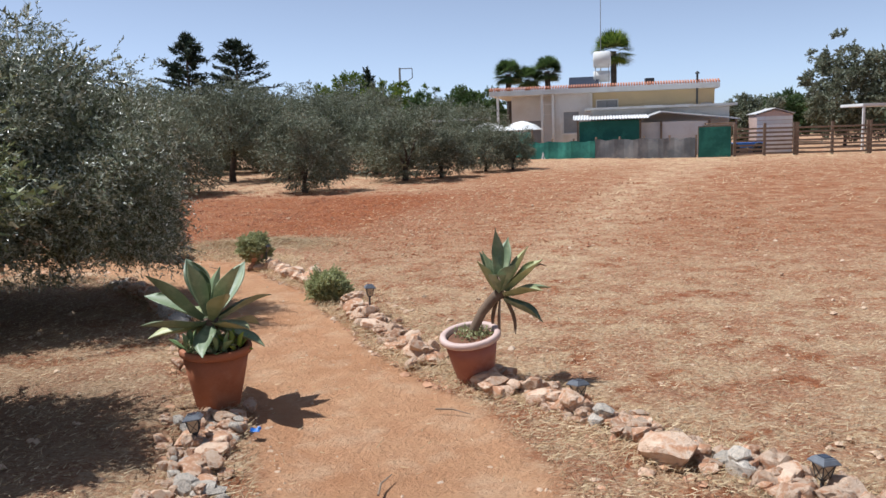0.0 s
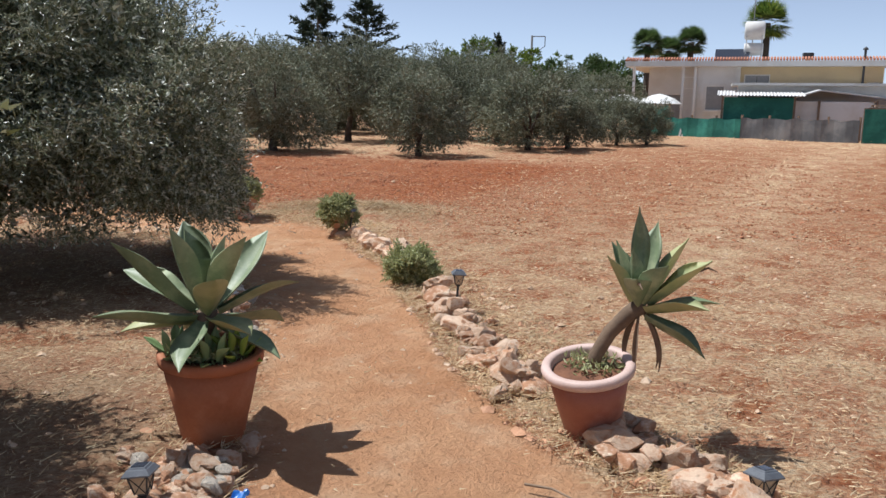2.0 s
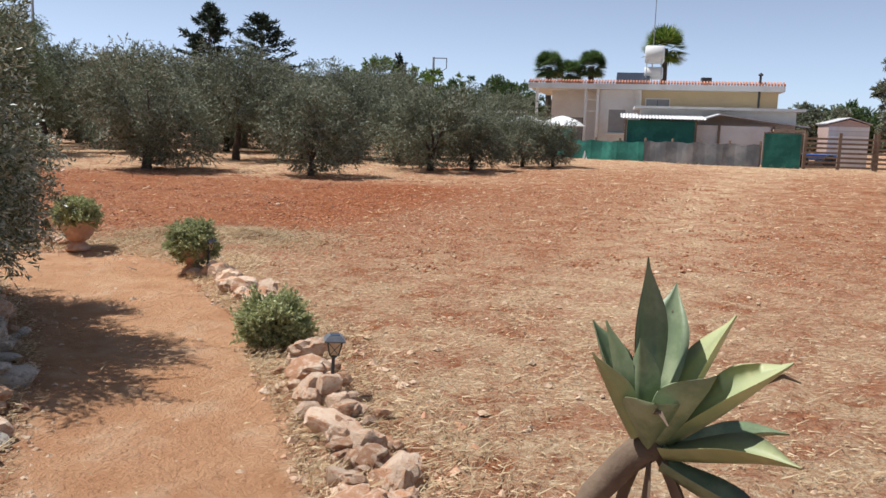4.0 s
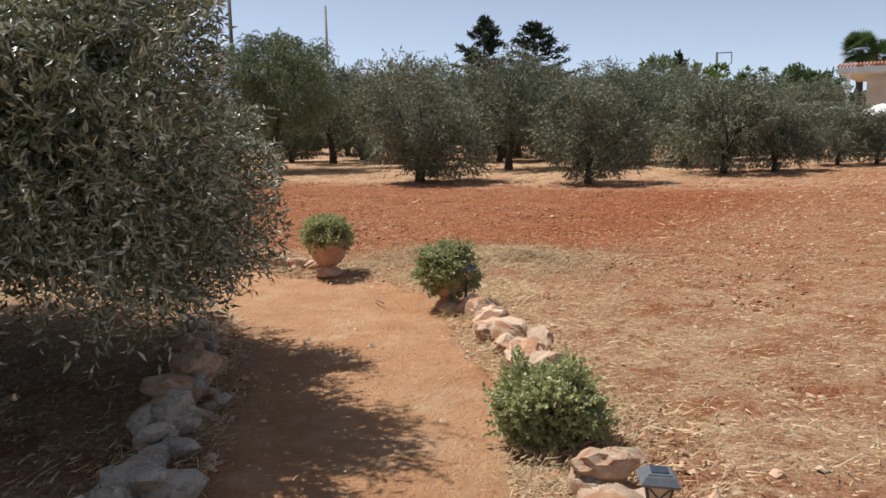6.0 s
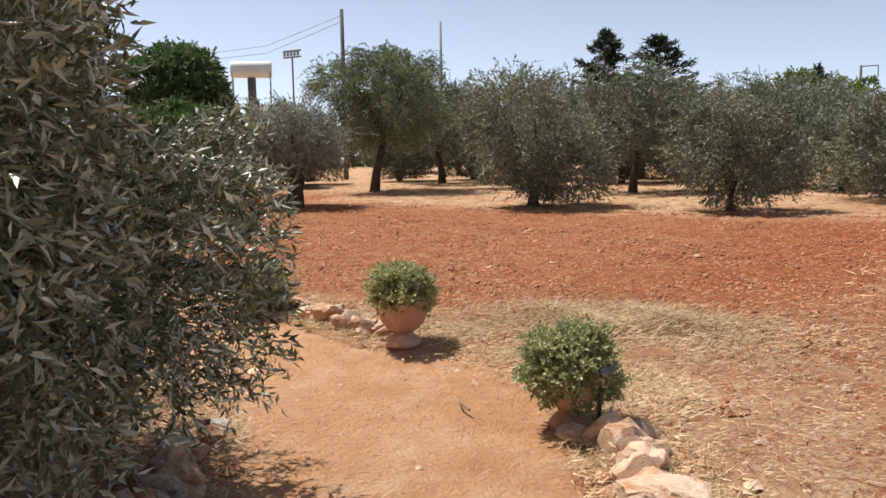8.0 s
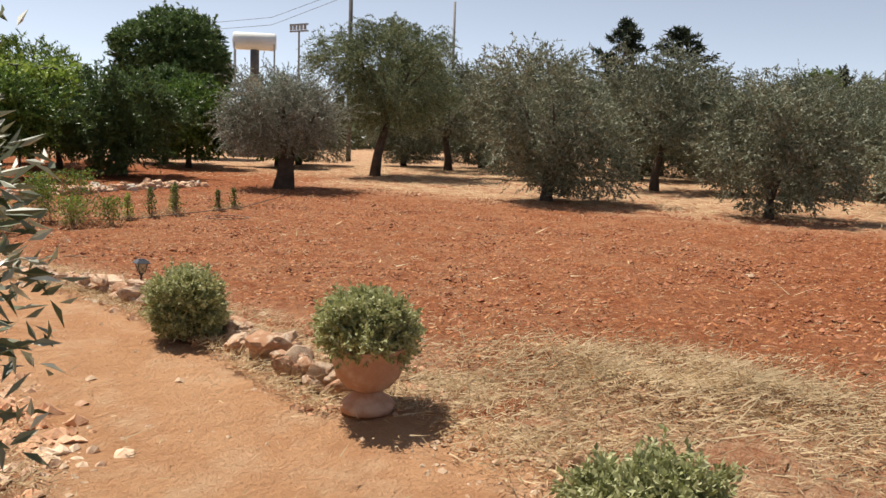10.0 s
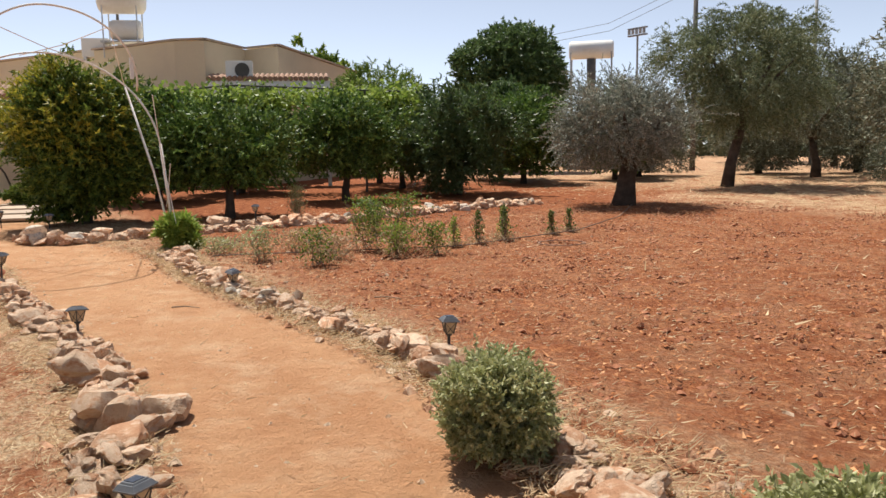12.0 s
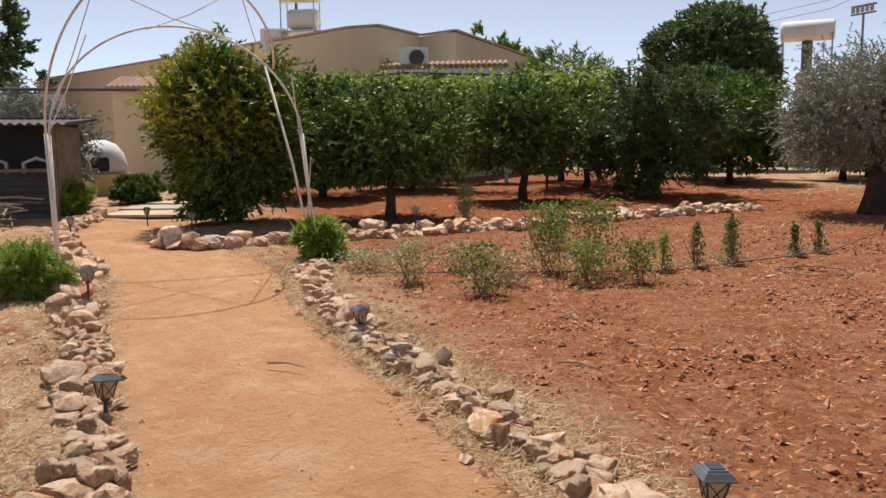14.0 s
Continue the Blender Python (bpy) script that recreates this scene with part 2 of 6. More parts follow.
M_BRIGHT = foliage("fresh_green_shrub", [(0.20, 0.31, 0.045), (0.33, 0.45, 0.08), (0.44, 0.53, 0.12)], 0.5, 0.35, 0.35)
M_WOODS = foliage("distant_woods", [(0.07, 0.09, 0.05), (0.10, 0.125, 0.07), (0.14, 0.16, 0.095)], 0.7, 0.1, 0.2)
M_BARK = surface("olive_bark", (0.075, 0.055, 0.04), (0.15, 0.115, 0.088), 6, 40, 0.95, 1.0, 0.04)
M_TWIG = surface("dry_twig", (0.22, 0.155, 0.10), (0.34, 0.25, 0.17), 9, 60, 0.9, 0.3, 0.01)
M_BLACK = surface("weathered_black_plastic", (0.028, 0.030, 0.032), (0.05, 0.052, 0.055), 20, 120, 0.5, 0.1, 0.002)
# lantern caps: the black plastic made lighter, with sunlight put into the colour
M_CAP = surface("sunlit_cap_plastic", (0.12, 0.13, 0.145), (0.17, 0.18, 0.195), 20, 120, 0.38, 0.1, 0.002)
M_SOLAR = surface("solar_cell", (0.03, 0.035, 0.05), (0.05, 0.058, 0.08), 30, 150, 0.22, 0.02, 0.001)
M_LENS = surface("amber_lantern_pane", (0.46, 0.34, 0.21), (0.58, 0.46, 0.31), 20, 90, 0.3, 0.05, 0.001)
M_WHITE = surface("white_paint", (0.76, 0.75, 0.72), (0.82, 0.81, 0.78), 1.5, 40, 0.75, 0.1, 0.004, stain=(0.64, 0.61, 0.56), stain_scale=0.6)
M_CREAM = surface("cream_render", (0.66, 0.52, 0.30), (0.72, 0.58, 0.36), 1.0, 40, 0.9, 0.2, 0.006, stain=(0.56, 0.44, 0.27), stain_scale=0.5)
M_BEIGE = surface("beige_render", (0.66, 0.555, 0.385), (0.71, 0.60, 0.425), 0.8, 40, 0.92, 0.2, 0.006, stain=(0.57, 0.475, 0.335), stain_scale=0.4)
M_ROOFTILE = surface("orange_roof_tile", (0.44, 0.17, 0.095), (0.52, 0.23, 0.135), 4, 40, 0.85, 0.3, 0.01)
M_GREENNET = surface("green_shade_net", (0.016, 0.125, 0.10), (0.026, 0.175, 0.14), 1.2, 90, 0.85, 0.4, 0.01, stain=(0.05, 0.26, 0.20), stain_scale=0.9)
M_DARKNET = surface("grey_shade_net", (0.085, 0.09, 0.095), (0.14, 0.145, 0.15), 1.0, 90, 0.9, 0.4, 0.01, stain=(0.19, 0.185, 0.18), stain_scale=0.8)
M_GREYWIN = surface("lowered_grey_shutter", (0.30, 0.30, 0.30), (0.36, 0.36, 0.355), 2, 30, 0.7, 0.1, 0.004)
# near-black that stands in for shade inside openings
M_DARK = surface("interior_shade", (0.02, 0.02, 0.02), (0.035, 0.033, 0.03), 3, 30, 0.9, 0.0)
M_METAL = surface("galvanised_steel", (0.50, 0.50, 0.49), (0.60, 0.60, 0.585), 5, 60, 0.45, 0.1, 0.003, metal=0.7, stain=(0.42, 0.33, 0.25), stain_scale=3)
M_PIPE = surface("pale_rusted_pipe", (0.74, 0.71, 0.67), (0.84, 0.82, 0.79), 5, 60, 0.6, 0.15, 0.003, stain=(0.56, 0.42, 0.33), stain_scale=4)
M_POLE = surface("weathered_pole", (0.085, 0.08, 0.075), (0.13, 0.12, 0.11), 2, 40, 0.9, 0.2, 0.01)
M_POLE_GREY = surface("grey_pole", (0.24, 0.24, 0.24), (0.30, 0.30, 0.295), 2, 40, 0.7, 0.1, 0.01)
M_PLANK = surface("greyed_timber", (0.20, 0.14, 0.095), (0.31, 0.235, 0.17), 3, 50, 0.9, 0.4, 0.01)
M_SHEDROOF = surface("corrugated_sheet", (0.56, 0.55, 0.53), (0.64, 0.63, 0.61), 1.2, 40, 0.6, 0.15, 0.005, stain=(0.42, 0.38, 0.33), stain_scale=0.8)
M_CONCRETE = surface("pale_concrete", (0.44, 0.34, 0.255), (0.52, 0.42, 0.325), 1.5, 40, 0.9, 0.3, 0.01, stain=(0.50, 0.36, 0.25), stain_scale=0.9)
M_BLUE = surface("blue_plastic", (0.03, 0.16, 0.50), (0.05, 0.22, 0.60), 8, 60, 0.4, 0.1, 0.003)
M_REDFLOWER = surface("red_petals", (0.45, 0.02, 0.02), (0.6, 0.05, 0.035), 20, 60, 0.6, 0.1, 0.003)
M_HOSE = surface("irrigation_pipe", (0.13, 0.085, 0.06), (0.20, 0.14, 0.10), 8, 60, 0.7, 0.1, 0.002)
M_AGAVE = surface("agave_leaf", (0.145, 0.195, 0.10), (0.235, 0.285, 0.16), 4, 40, 0.5, 0.12, 0.004, vary=0.2, stain=(0.29, 0.325, 0.19), stain_scale=9)
M_AGAVE_PALE = surface("pale_agave_leaf", (0.25, 0.29, 0.135), (0.36, 0.38, 0.18), 4, 40, 0.5, 0.12, 0.004, vary=0.15, stain=(0.42, 0.41, 0.20), stain_scale=5)
M_AGAVE_DRY = surface("dried_agave_leaf", (0.13, 0.085, 0.055), (0.24, 0.165, 0.105), 6, 50, 0.9, 0.4, 0.01)
M_SUCC = surface("small_succulent", (0.18, 0.27, 0.115), (0.27, 0.36, 0.16), 8, 60, 0.5, 0.1, 0.004)
M_CLAYTILE = surface("old_clay_tile", (0.30, 0.17, 0.11), (0.40, 0.25, 0.17), 4, 40, 0.9, 0.3, 0.01)
M_GLASS = glass("window_glass")


# ---- builders ----
def mesh_of(name, verts, faces):
    me = bpy.data.meshes.new(name)
    me.from_pydata([tuple(v) for v in np.asarray(verts, float)], [], [tuple(f) for f in faces])
    me.update()
    return me


def part(name, geo, material, parent, label="", smooth=False):
    """Links a bmesh or mesh as one mesh object under a thing or a part."""
    if isinstance(geo, bmesh.types.BMesh):
        me = bpy.data.meshes.new(name)
        bmesh.ops.recalc_face_normals(geo, faces=geo.faces)
        geo.to_mesh(me)
        geo.free()
    else:
        me = geo
    if not me.materials:
        me.materials.append(material)
    if smooth:
        me.polygons.foreach_set("use_smooth", [True] * len(me.polygons))
    ob = new(name, me)
    ob.parent = parent
    if label:
        ob["label"] = label
    return ob


def thing(name, at, label, category, group="", kind="", turn=0.0):
    e = new(name)
    e.matrix_basis = pose(at[0], at[1], at[2], 0, 0, turn)
    return tagged(e, label, category, group, kind)


def box(bm, x0, x1, y0, y1, z0, z1, bevel=0.0):
    made = bmesh.ops.create_cube(bm, size=1.0, matrix=Matrix.Translation(((x0 + x1) / 2, (y0 + y1) / 2, (z0 + z1) / 2)) @ Matrix.Diagonal((x1 - x0, y1 - y0, z1 - z0, 1)))
    if bevel:
        edges = {e for v in made["verts"] for e in v.link_edges}
        bmesh.ops.bevel(bm, geom=list(edges), offset=bevel, segments=2, affect="EDGES")
    return bm


def boxes(*rows, bevel=0.0):
    bm = bmesh.new()
    for r in rows:
        box(bm, *r, bevel=bevel)
    return bm


def tube_arrays(points, radii, sides=8):
    pts = [Vector(p) for p in points]
    V, F = [], []
    for i, p in enumerate(pts):
        d = (pts[min(i + 1, len(pts) - 1)] - pts[max(i - 1, 0)]).normalized()
        side = d.cross(Vector((0.31, 0.95, 0.05))).normalized()
        up = d.cross(side)
        for k in range(sides):
            a = 2 * math.pi * k / sides
            V.append(p + radii[i] * (math.cos(a) * side + math.sin(a) * up))
    for i in range(len(pts) - 1):
        for k in range(sides):
            a, b = i * sides + k, i * sides + (k + 1) % sides
            F.append((a, b, b + sides, a + sides))
    F.append(tuple(range(sides))[::-1])
    F.append(tuple(range((len(pts) - 1) * sides, len(pts) * sides)))
    return V, F


def tube(name, points, radius, sides=8):
    radii = radius if isinstance(radius, (list, tuple)) else [radius] * len(points)
    V, F = tube_arrays(points, radii, sides)
    return mesh_of(name, V, F)


def tubes(name, runs, sides=6):
    V, F = [], []
    for pts, radii in runs:
        v, f = tube_arrays(pts, radii if isinstance(radii, (list, tuple)) else [radii] * len(pts), sides)
        F += [tuple(i + len(V) for i in q) for q in f]
        V += v
    return mesh_of(name, V, F)


def lathe(name, profile, sides=32):
    """A turned body from (radius, height) pairs."""
    V, F = [], []
    for r, z in profile:
        for k in range(sides):
            a = 2 * math.pi * k / sides
            V.append((r * math.cos(a), r * math.sin(a), z))
    for i in range(len(profile) - 1):
        for k in range(sides):
            a, b = i * sides + k, i * sides + (k + 1) % sides
            F.append((a, b, b + sides, a + sides))
    F.append(tuple(range(sides))[::-1])
    return mesh_of(name, V, F)


def smoothstep(a, b, x):
    u = min(1.0, max(0.0, (x - a) / (b - a)))
    return u * u * (3 - 2 * u)


def level(x, y):
    """The land: almost flat, rising a little towards the orchard, the houses and the start of the walk."""
    return 0.32 * smoothstep(6, 34, math.hypot(x + 4, y - 11)) + 0.36 * smoothstep(4.3, 0.8, y)


def along(line, n):
    """n points spread evenly along a polyline, with the direction there."""
    seg = [(Vector(a), Vector(b)) for a, b in zip(line[:-1], line[1:])]
    lengths = [(b - a).length for a, b in seg]
    total, out = sum(lengths), []
    for i in range(n):
        s = (i + 0.5) / n * total
        for (a, b), l in zip(seg, lengths):
            if s <= l:
                out.append((a.lerp(b, s / l), (b - a).normalized()))
                break
            s -= l
    return out


def line_distance(line):
    P = np.array(line, float)
    A, B = P[:-1], P[1:]

    def dist(x, y):
        q = np.stack([x, y], -1)[..., None, :]
        d = B - A
        t = np.clip(((q - A) * d).sum(-1) / (d * d).sum(-1), 0, 1)
        return np.linalg.norm(q - (A + t[..., None] * d), axis=-1).min(-1)
    return dist


# ---- plan ----
PATH_LINE = [(0.6, -6), (0.45, 1), (0.35, 3), (0.0, 5), (-0.45, 6.5), (-1.0, 8), (-1.8, 9.7), (-2.75, 11.2), (-3.65, 12.25), (-4.7, 12.95), (-6, 13.45), (-8, 13.8), (-10, 13.85), (-12, 13.8), (-14, 13.9), (-16, 13.7), (-18, 13.2), (-20.5, 13.7), (-24, 15.5)]
BORDER_EAST = [(2.75, 3.9), (2.0, 4.9), (1.55, 5.4), (1.05, 6.05), (0.72, 6.6), (0.42, 6.75)]
BORDER_EAST_2 = [(0.02, 7.35), (-0.3, 8.0), (-0.55, 8.6), (-0.8, 9.2), (-1.02, 9.62)]
BORDER_EAST_3 = [(-1.36, 10.6), (-1.58, 10.95), (-1.95, 11.5), (-2.25, 12.0), (-2.5, 12.42)]
BORDER_WEST = [(-1.0, 4.2), (-1.2, 5.0), (-1.36, 5.9), (-1.42, 6.15)]
BORDER_WEST_2 = [(-1.72, 6.95), (-1.95, 7.6), (-2.4, 8.55), (-2.8, 9.35), (-3.3, 10.1), (-3.95, 11.05), (-4.4, 11.5)]
BORDER_SOUTH = [(-6.8, 12.46), (-7.2, 12.65), (-7.85, 12.86), (-9, 12.97), (-10, 12.93), (-11.8, 12.88), (-13.5, 12.75), (-15.3, 12.75), (-17.5, 12.45), (-19.2, 12.4), (-21.5, 12.9)]
BORDER_NORTH = [(-4.75, 13.68), (-5.4, 13.92), (-5.85, 14.1), (-7.15, 14.5), (-8.3, 14.7), (-9.7, 14.72), (-11.2, 14.68), (-12.5, 14.72), (-13.4, 14.85), (-14.3, 15.0)]
BED_WALL = [(-17.9, 13.95), (-17.0, 13.75), (-16.4, 14.4), (-16.5, 16), (-16.6, 18.6), (-17, 21), (-17.3, 23.9)]
path_distance = line_distance(PATH_LINE)
inner_edge_distance = line_distance(BORDER_EAST + BORDER_EAST_2 + BORDER_EAST_3 + [(-2.55, 13.2), (-4.2, 14.0)] + BORDER_NORTH)


def axis(lo, hi, step, far):
    inner = list(np.arange(lo, hi + step / 2, step))
    out, d = [], step
    low, high = lo, hi
    left, right = [], []
    while high < far:
        d *= 1.22
        low, high = low - d, high + d
        left.append(low)
        right.append(high)
    return np.array(left[::-1] + inner + right)


def heap(x, y):
    return 0.09 * np.exp(-(((x + 3.3) / 0.95) ** 2 + ((y - 14.75) / 0.65) ** 2)) * (0.75 + 0.5 * np.sin(x * 5) * np.sin(y * 6 + x))


def build_ground():
    xs, ys = axis(-20.0, 4.5, 0.105, 900), axis(0.0, 25.0, 0.105, 900)
    X, Y = np.meshgrid(xs, ys, indexing="ij")
    pd = path_distance(X, Y)
    nx, ny = len(xs), len(ys)
    Z = np.empty_like(X)
    for i in range(nx):
        for j in range(ny):
            x, y = X[i, j], Y[i, j]
            z = level(x, y)
            if abs(x + 6) < 30 and abs(y - 12) < 40:
                on = min(1.0, max(0.0, (0.95 - pd[i, j]) / 0.45))
                z += (1 - on) * (0.03 * noise.noise((x * 0.9, y * 0.9, 0)) + 0.022 * noise.noise((x * 3.4, y * 3.4, 2)) + 0.024 * noise.noise((x * 9, y * 9, 5))) + on * (-0.03 + 0.008 * noise.noise((x * 2, y * 2, 7)))
            if x < -1 and y > 14.4:
                z += min(1.0, y - 14.4) * 0.03 * noise.noise((x * 5.5, y * 5.5, 9))
            Z[i, j] = z + heap(x, y)
    V = np.stack([X, Y, Z], -1).reshape(-1, 3)
    idx = np.arange(nx * ny).reshape(nx, ny)
    F = np.stack([idx[:-1, :-1], idx[1:, :-1], idx[1:, 1:], idx[:-1, 1:]], -1).reshape(-1, 4)
    me = mesh_of("ground", V, F)
    step = lambda a, b, v: (lambda u: u * u * (3 - 2 * u))(np.clip((v - a) / (b - a), 0, 1))
    fringe = 1 - step(0.08, 0.42, inner_edge_distance(X, Y) + 0.10 * np.sin(X * 2.1 + Y) * np.sin(Y * 2.9 - X))
    wide = line_distance([(-1.75, 11.0), (-2.35, 11.9), (-3.05, 12.6), (-4.2, 13.35)])(X, Y)
    path = np.maximum(1 - step(0.55, 1.0, pd), 1 - step(0.3, 0.75, wide)) * (1 - 0.9 * fringe)
    plot = step(13.4, 15.2, Y + 0.10 * (X + 4)) * (1 - step(-3.5, 1.5, X - 0.25 * (Y - 16))) * (1 - step(24.5, 27.5, Y + 0.1 * (X + 8)))
    far_red = 0.85 * step(8, 15, Y) * (1 - step(30, 40, Y)) * step(-6, 2, X)
    west_red = step(15.5, 17.5, -X) * step(15, 17, Y) * (1 - step(28, 34, Y))
    lawn = 1 - step(11.0, 13.2, Y + 0.12 * (X + 8)) * 1.0
    red = np.clip(np.maximum.reduce([plot, far_red, west_red, 0.55 * (1 - lawn * step(3, 5, -X)) * (1 - step(27, 31, Y)), 0.2 * np.ones_like(X)]), 0, 1)
    straw = 0.95 - 0.75 * plot - 0.55 * far_red - 0.7 * west_red
    pile = np.exp(-(((X + 3.3) / 1.15) ** 2 + ((Y - 14.75) / 0.85) ** 2))
    straw = np.clip(np.maximum.reduce([straw, pile * 0.8, fringe * 1.5]), 0, 1.6)
    # a worn pale track runs across the field towards the gate
    track = np.exp(-(line_distance([(1.2, 11.5), (3.2, 18), (5.45, 25), (9, 33), (12, 39)])(X, Y) / (0.5 + 0.02 * Y)) ** 2)
    straw, red = np.clip(straw + 0.5 * track, 0, 1.6), red * (1 - 0.7 * track)
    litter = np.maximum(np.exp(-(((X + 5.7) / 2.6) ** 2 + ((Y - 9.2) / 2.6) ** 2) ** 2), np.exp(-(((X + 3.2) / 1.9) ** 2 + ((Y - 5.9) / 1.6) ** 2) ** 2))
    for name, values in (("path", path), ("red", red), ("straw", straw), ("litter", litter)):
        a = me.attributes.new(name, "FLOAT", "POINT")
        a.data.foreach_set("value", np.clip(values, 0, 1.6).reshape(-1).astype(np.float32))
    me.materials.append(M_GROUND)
    me.polygons.foreach_set("use_smooth", [True] * len(me.polygons))
    return tagged(new("ground", me), "dry red and straw-strewn field soil with a trodden path", "ground", kind="structure")


build_ground()


# ---- stones ----
def stone_mesh(seed, material, flat=1.0, fine=2):
    rng = random.Random(seed)
    bm = bmesh.new()
    bmesh.ops.create_icosphere(bm, subdivisions=fine, radius=1.0)
    off = Vector((rng.uniform(0, 50), rng.uniform(0, 50), rng.uniform(0, 50)))
    cuts = [(Vector((rng.gauss(0, 1), rng.gauss(0, 1), rng.gauss(0, 1))).normalized(), rng.uniform(0.52, 0.86)) for _ in range(10)]
    for v in bm.verts:
        p = v.co.normalized()
        r = 1 + 0.32 * noise.noise(p * 1.3 + off) + 0.24 * noise.noise(p * 2.7 + off) + 0.2 * noise.noise(p * 5 + off)
        q = p * r
        for n, d in cuts:
            over = q.dot(n) - d
            if over > 0:
                q -= n * over * 0.93
        v.co = Vector((q.x, q.y, q.z * flat))
    me = bpy.data.meshes.new("stone")
    bm.to_mesh(me)
    bm.free()
    me.materials.append(material)
    me.polygons.foreach_set("use_smooth", [True] * len(me.polygons))
    me.set_sharp_from_angle(angle=radians(24))
    return me


STONES = [stone_mesh(i, M_STONE, 1.0, 3) for i in range(10)] + [stone_mesh(20 + i, M_STONE_RED, 1.0, 3) for i in range(6)]
BOULDERS = [stone_mesh(60 + i, M_STONE, 1.0, 3) for i in range(5)]
GREY_BOULDERS = [stone_mesh(70 + i, M_STONE_GREY, 1.0, 4) for i in range(3)]
GREYS = [stone_mesh(40 + i, M_STONE_GREY) for i in range(5)]


def lay_stone(parent, pool, rng, x, y, z, size, turn=None):
    ob = new("stone", rng.choice(pool))
    ob.parent = parent
    sx, sy, sz = size * rng.uniform(0.9, 1.55), size * rng.uniform(0.75, 1.1), size * rng.uniform(0.55, 0.9)
    ob.matrix_basis = pose(x, y, z, rng.uniform(-18, 18), rng.uniform(-18, 18), rng.uniform(0, 360) if turn is None else turn) @ Matrix.Diagonal((sx, sy, sz, 1))
    return ob


def stone_border(line, per_metre, size, width, seed, label, pool=None, high=0.0, big=0.12, grey=0.06):
    """A loose dry-laid row of field stones, one object a stone."""
    rng = random.Random(seed)
    row = tagged(new("stone_border"), label, "stone border", "stone borders along the path", "structure")
    length = sum((Vector(b) - Vector(a)).length for a, b in zip(line[:-1], line[1:]))
    for p, d in along(line, int(length * per_metre)):
        off = rng.gauss(0, 0.42) * width
        x, y = p.x - d.y * off, p.y + d.x * off
        s = size * rng.uniform(0.6, 1.15)
        if rng.random() < big:
            s *= 1.6
        stones = GREYS if rng.random() < grey else (pool or STONES)
        lay_stone(row, stones, rng, x, y, level(x, y) + 0.28 * s, s)
        if rng.random() < high:
            s2 = s * rng.uniform(0.65, 0.95)
            lay_stone(row, stones, rng, x + rng.gauss(0, 0.04), y + rng.gauss(0, 0.04), level(x, y) + 0.5 * s + 0.45 * s2, s2)
    return row


stone_border(BORDER_EAST, 44, 0.074, 0.24, 1, "loose pale limestone border beside the path", high=0.35)
stone_border(BORDER_EAST_2, 38, 0.075, 0.18, 2, "low border of flat orange limestone pieces", high=0.4)
stone_border(BORDER_EAST_3, 18, 0.095, 0.1, 3, "border of large pale flat stones", high=0.35)
stone_border(BORDER_WEST, 58, 0.06, 0.22, 4, "heap of grey and pale limestone below the pot", high=0.5, grey=0.18)
stone_border([(-1.18, 5.55), (-1.3, 5.85), (-1.42, 6.14)], 46, 0.062, 0.26, 41, "heap of grey and pale limestone round the pot foot", high=0.9, big=0.0, grey=0.25)
stone_border(BORDER_WEST_2, 20, 0.08, 0.17, 5, "border of lichened grey stones under the olive tree", high=0.45, grey=0.3)
stone_border(BORDER_SOUTH, 27, 0.078, 0.17, 6, "low border of pale and reddish limestone", high=0.5, grey=0.0)
stone_border(BORDER_NORTH, 30, 0.073, 0.17, 7, "low border of reddish limestone beside the plot", high=0.55, grey=0.02)
stone_border(BED_WALL, 36, 0.095, 0.22, 8, "low dry stone wall around the fruit trees", high=0.6, grey=0.05)
rng = random.Random(77)
for x, y, s, pool in ((0.62, 6.68, 0.08, BOULDERS), (0.8, 6.58, 0.1, BOULDERS), (0.5, 6.6, 0.07, BOULDERS), (1.45, 5.3, 0.18, BOULDERS), (2.2, 4.75, 0.120, BOULDERS), (-7.5, 14.62, 0.136, BOULDERS), (-2.3, 12.1, 0.125, BOULDERS), (-2.93, 9.5, 0.16, GREY_BOULDERS), (-2.6, 8.95, 0.14, GREY_BOULDERS), (-3.3, 10.15, 0.12, BOULDERS), (-7.5, 12.8, 0.1, BOULDERS), (-9.4, 12.8, 0.07, BOULDERS), (-5.25, 13.9, 0.120, BOULDERS), (-2.5, 12.32, 0.15, BOULDERS), (-2.38, 12.42, 0.12, BOULDERS), (-2.66, 12.3, 0.09, BOULDERS), (-1.62, 10.98, 0.15, BOULDERS), (-1.9, 11.38, 0.14, BOULDERS), (-2.1, 11.75, 0.12, BOULDERS), (-4.85, 13.75, 0.120, BOULDERS), (-8.9, 13.02, 0.08, BOULDERS)):
    row = tagged(new("boulder"), "large pale limestone boulder in the border", "boulder", "boulders in the borders")
    row.matrix_basis = Matrix.Translation((x, y, level(x, y)))
    lay_stone(row, pool, rng, 0, 0, 0.3 * s, s)


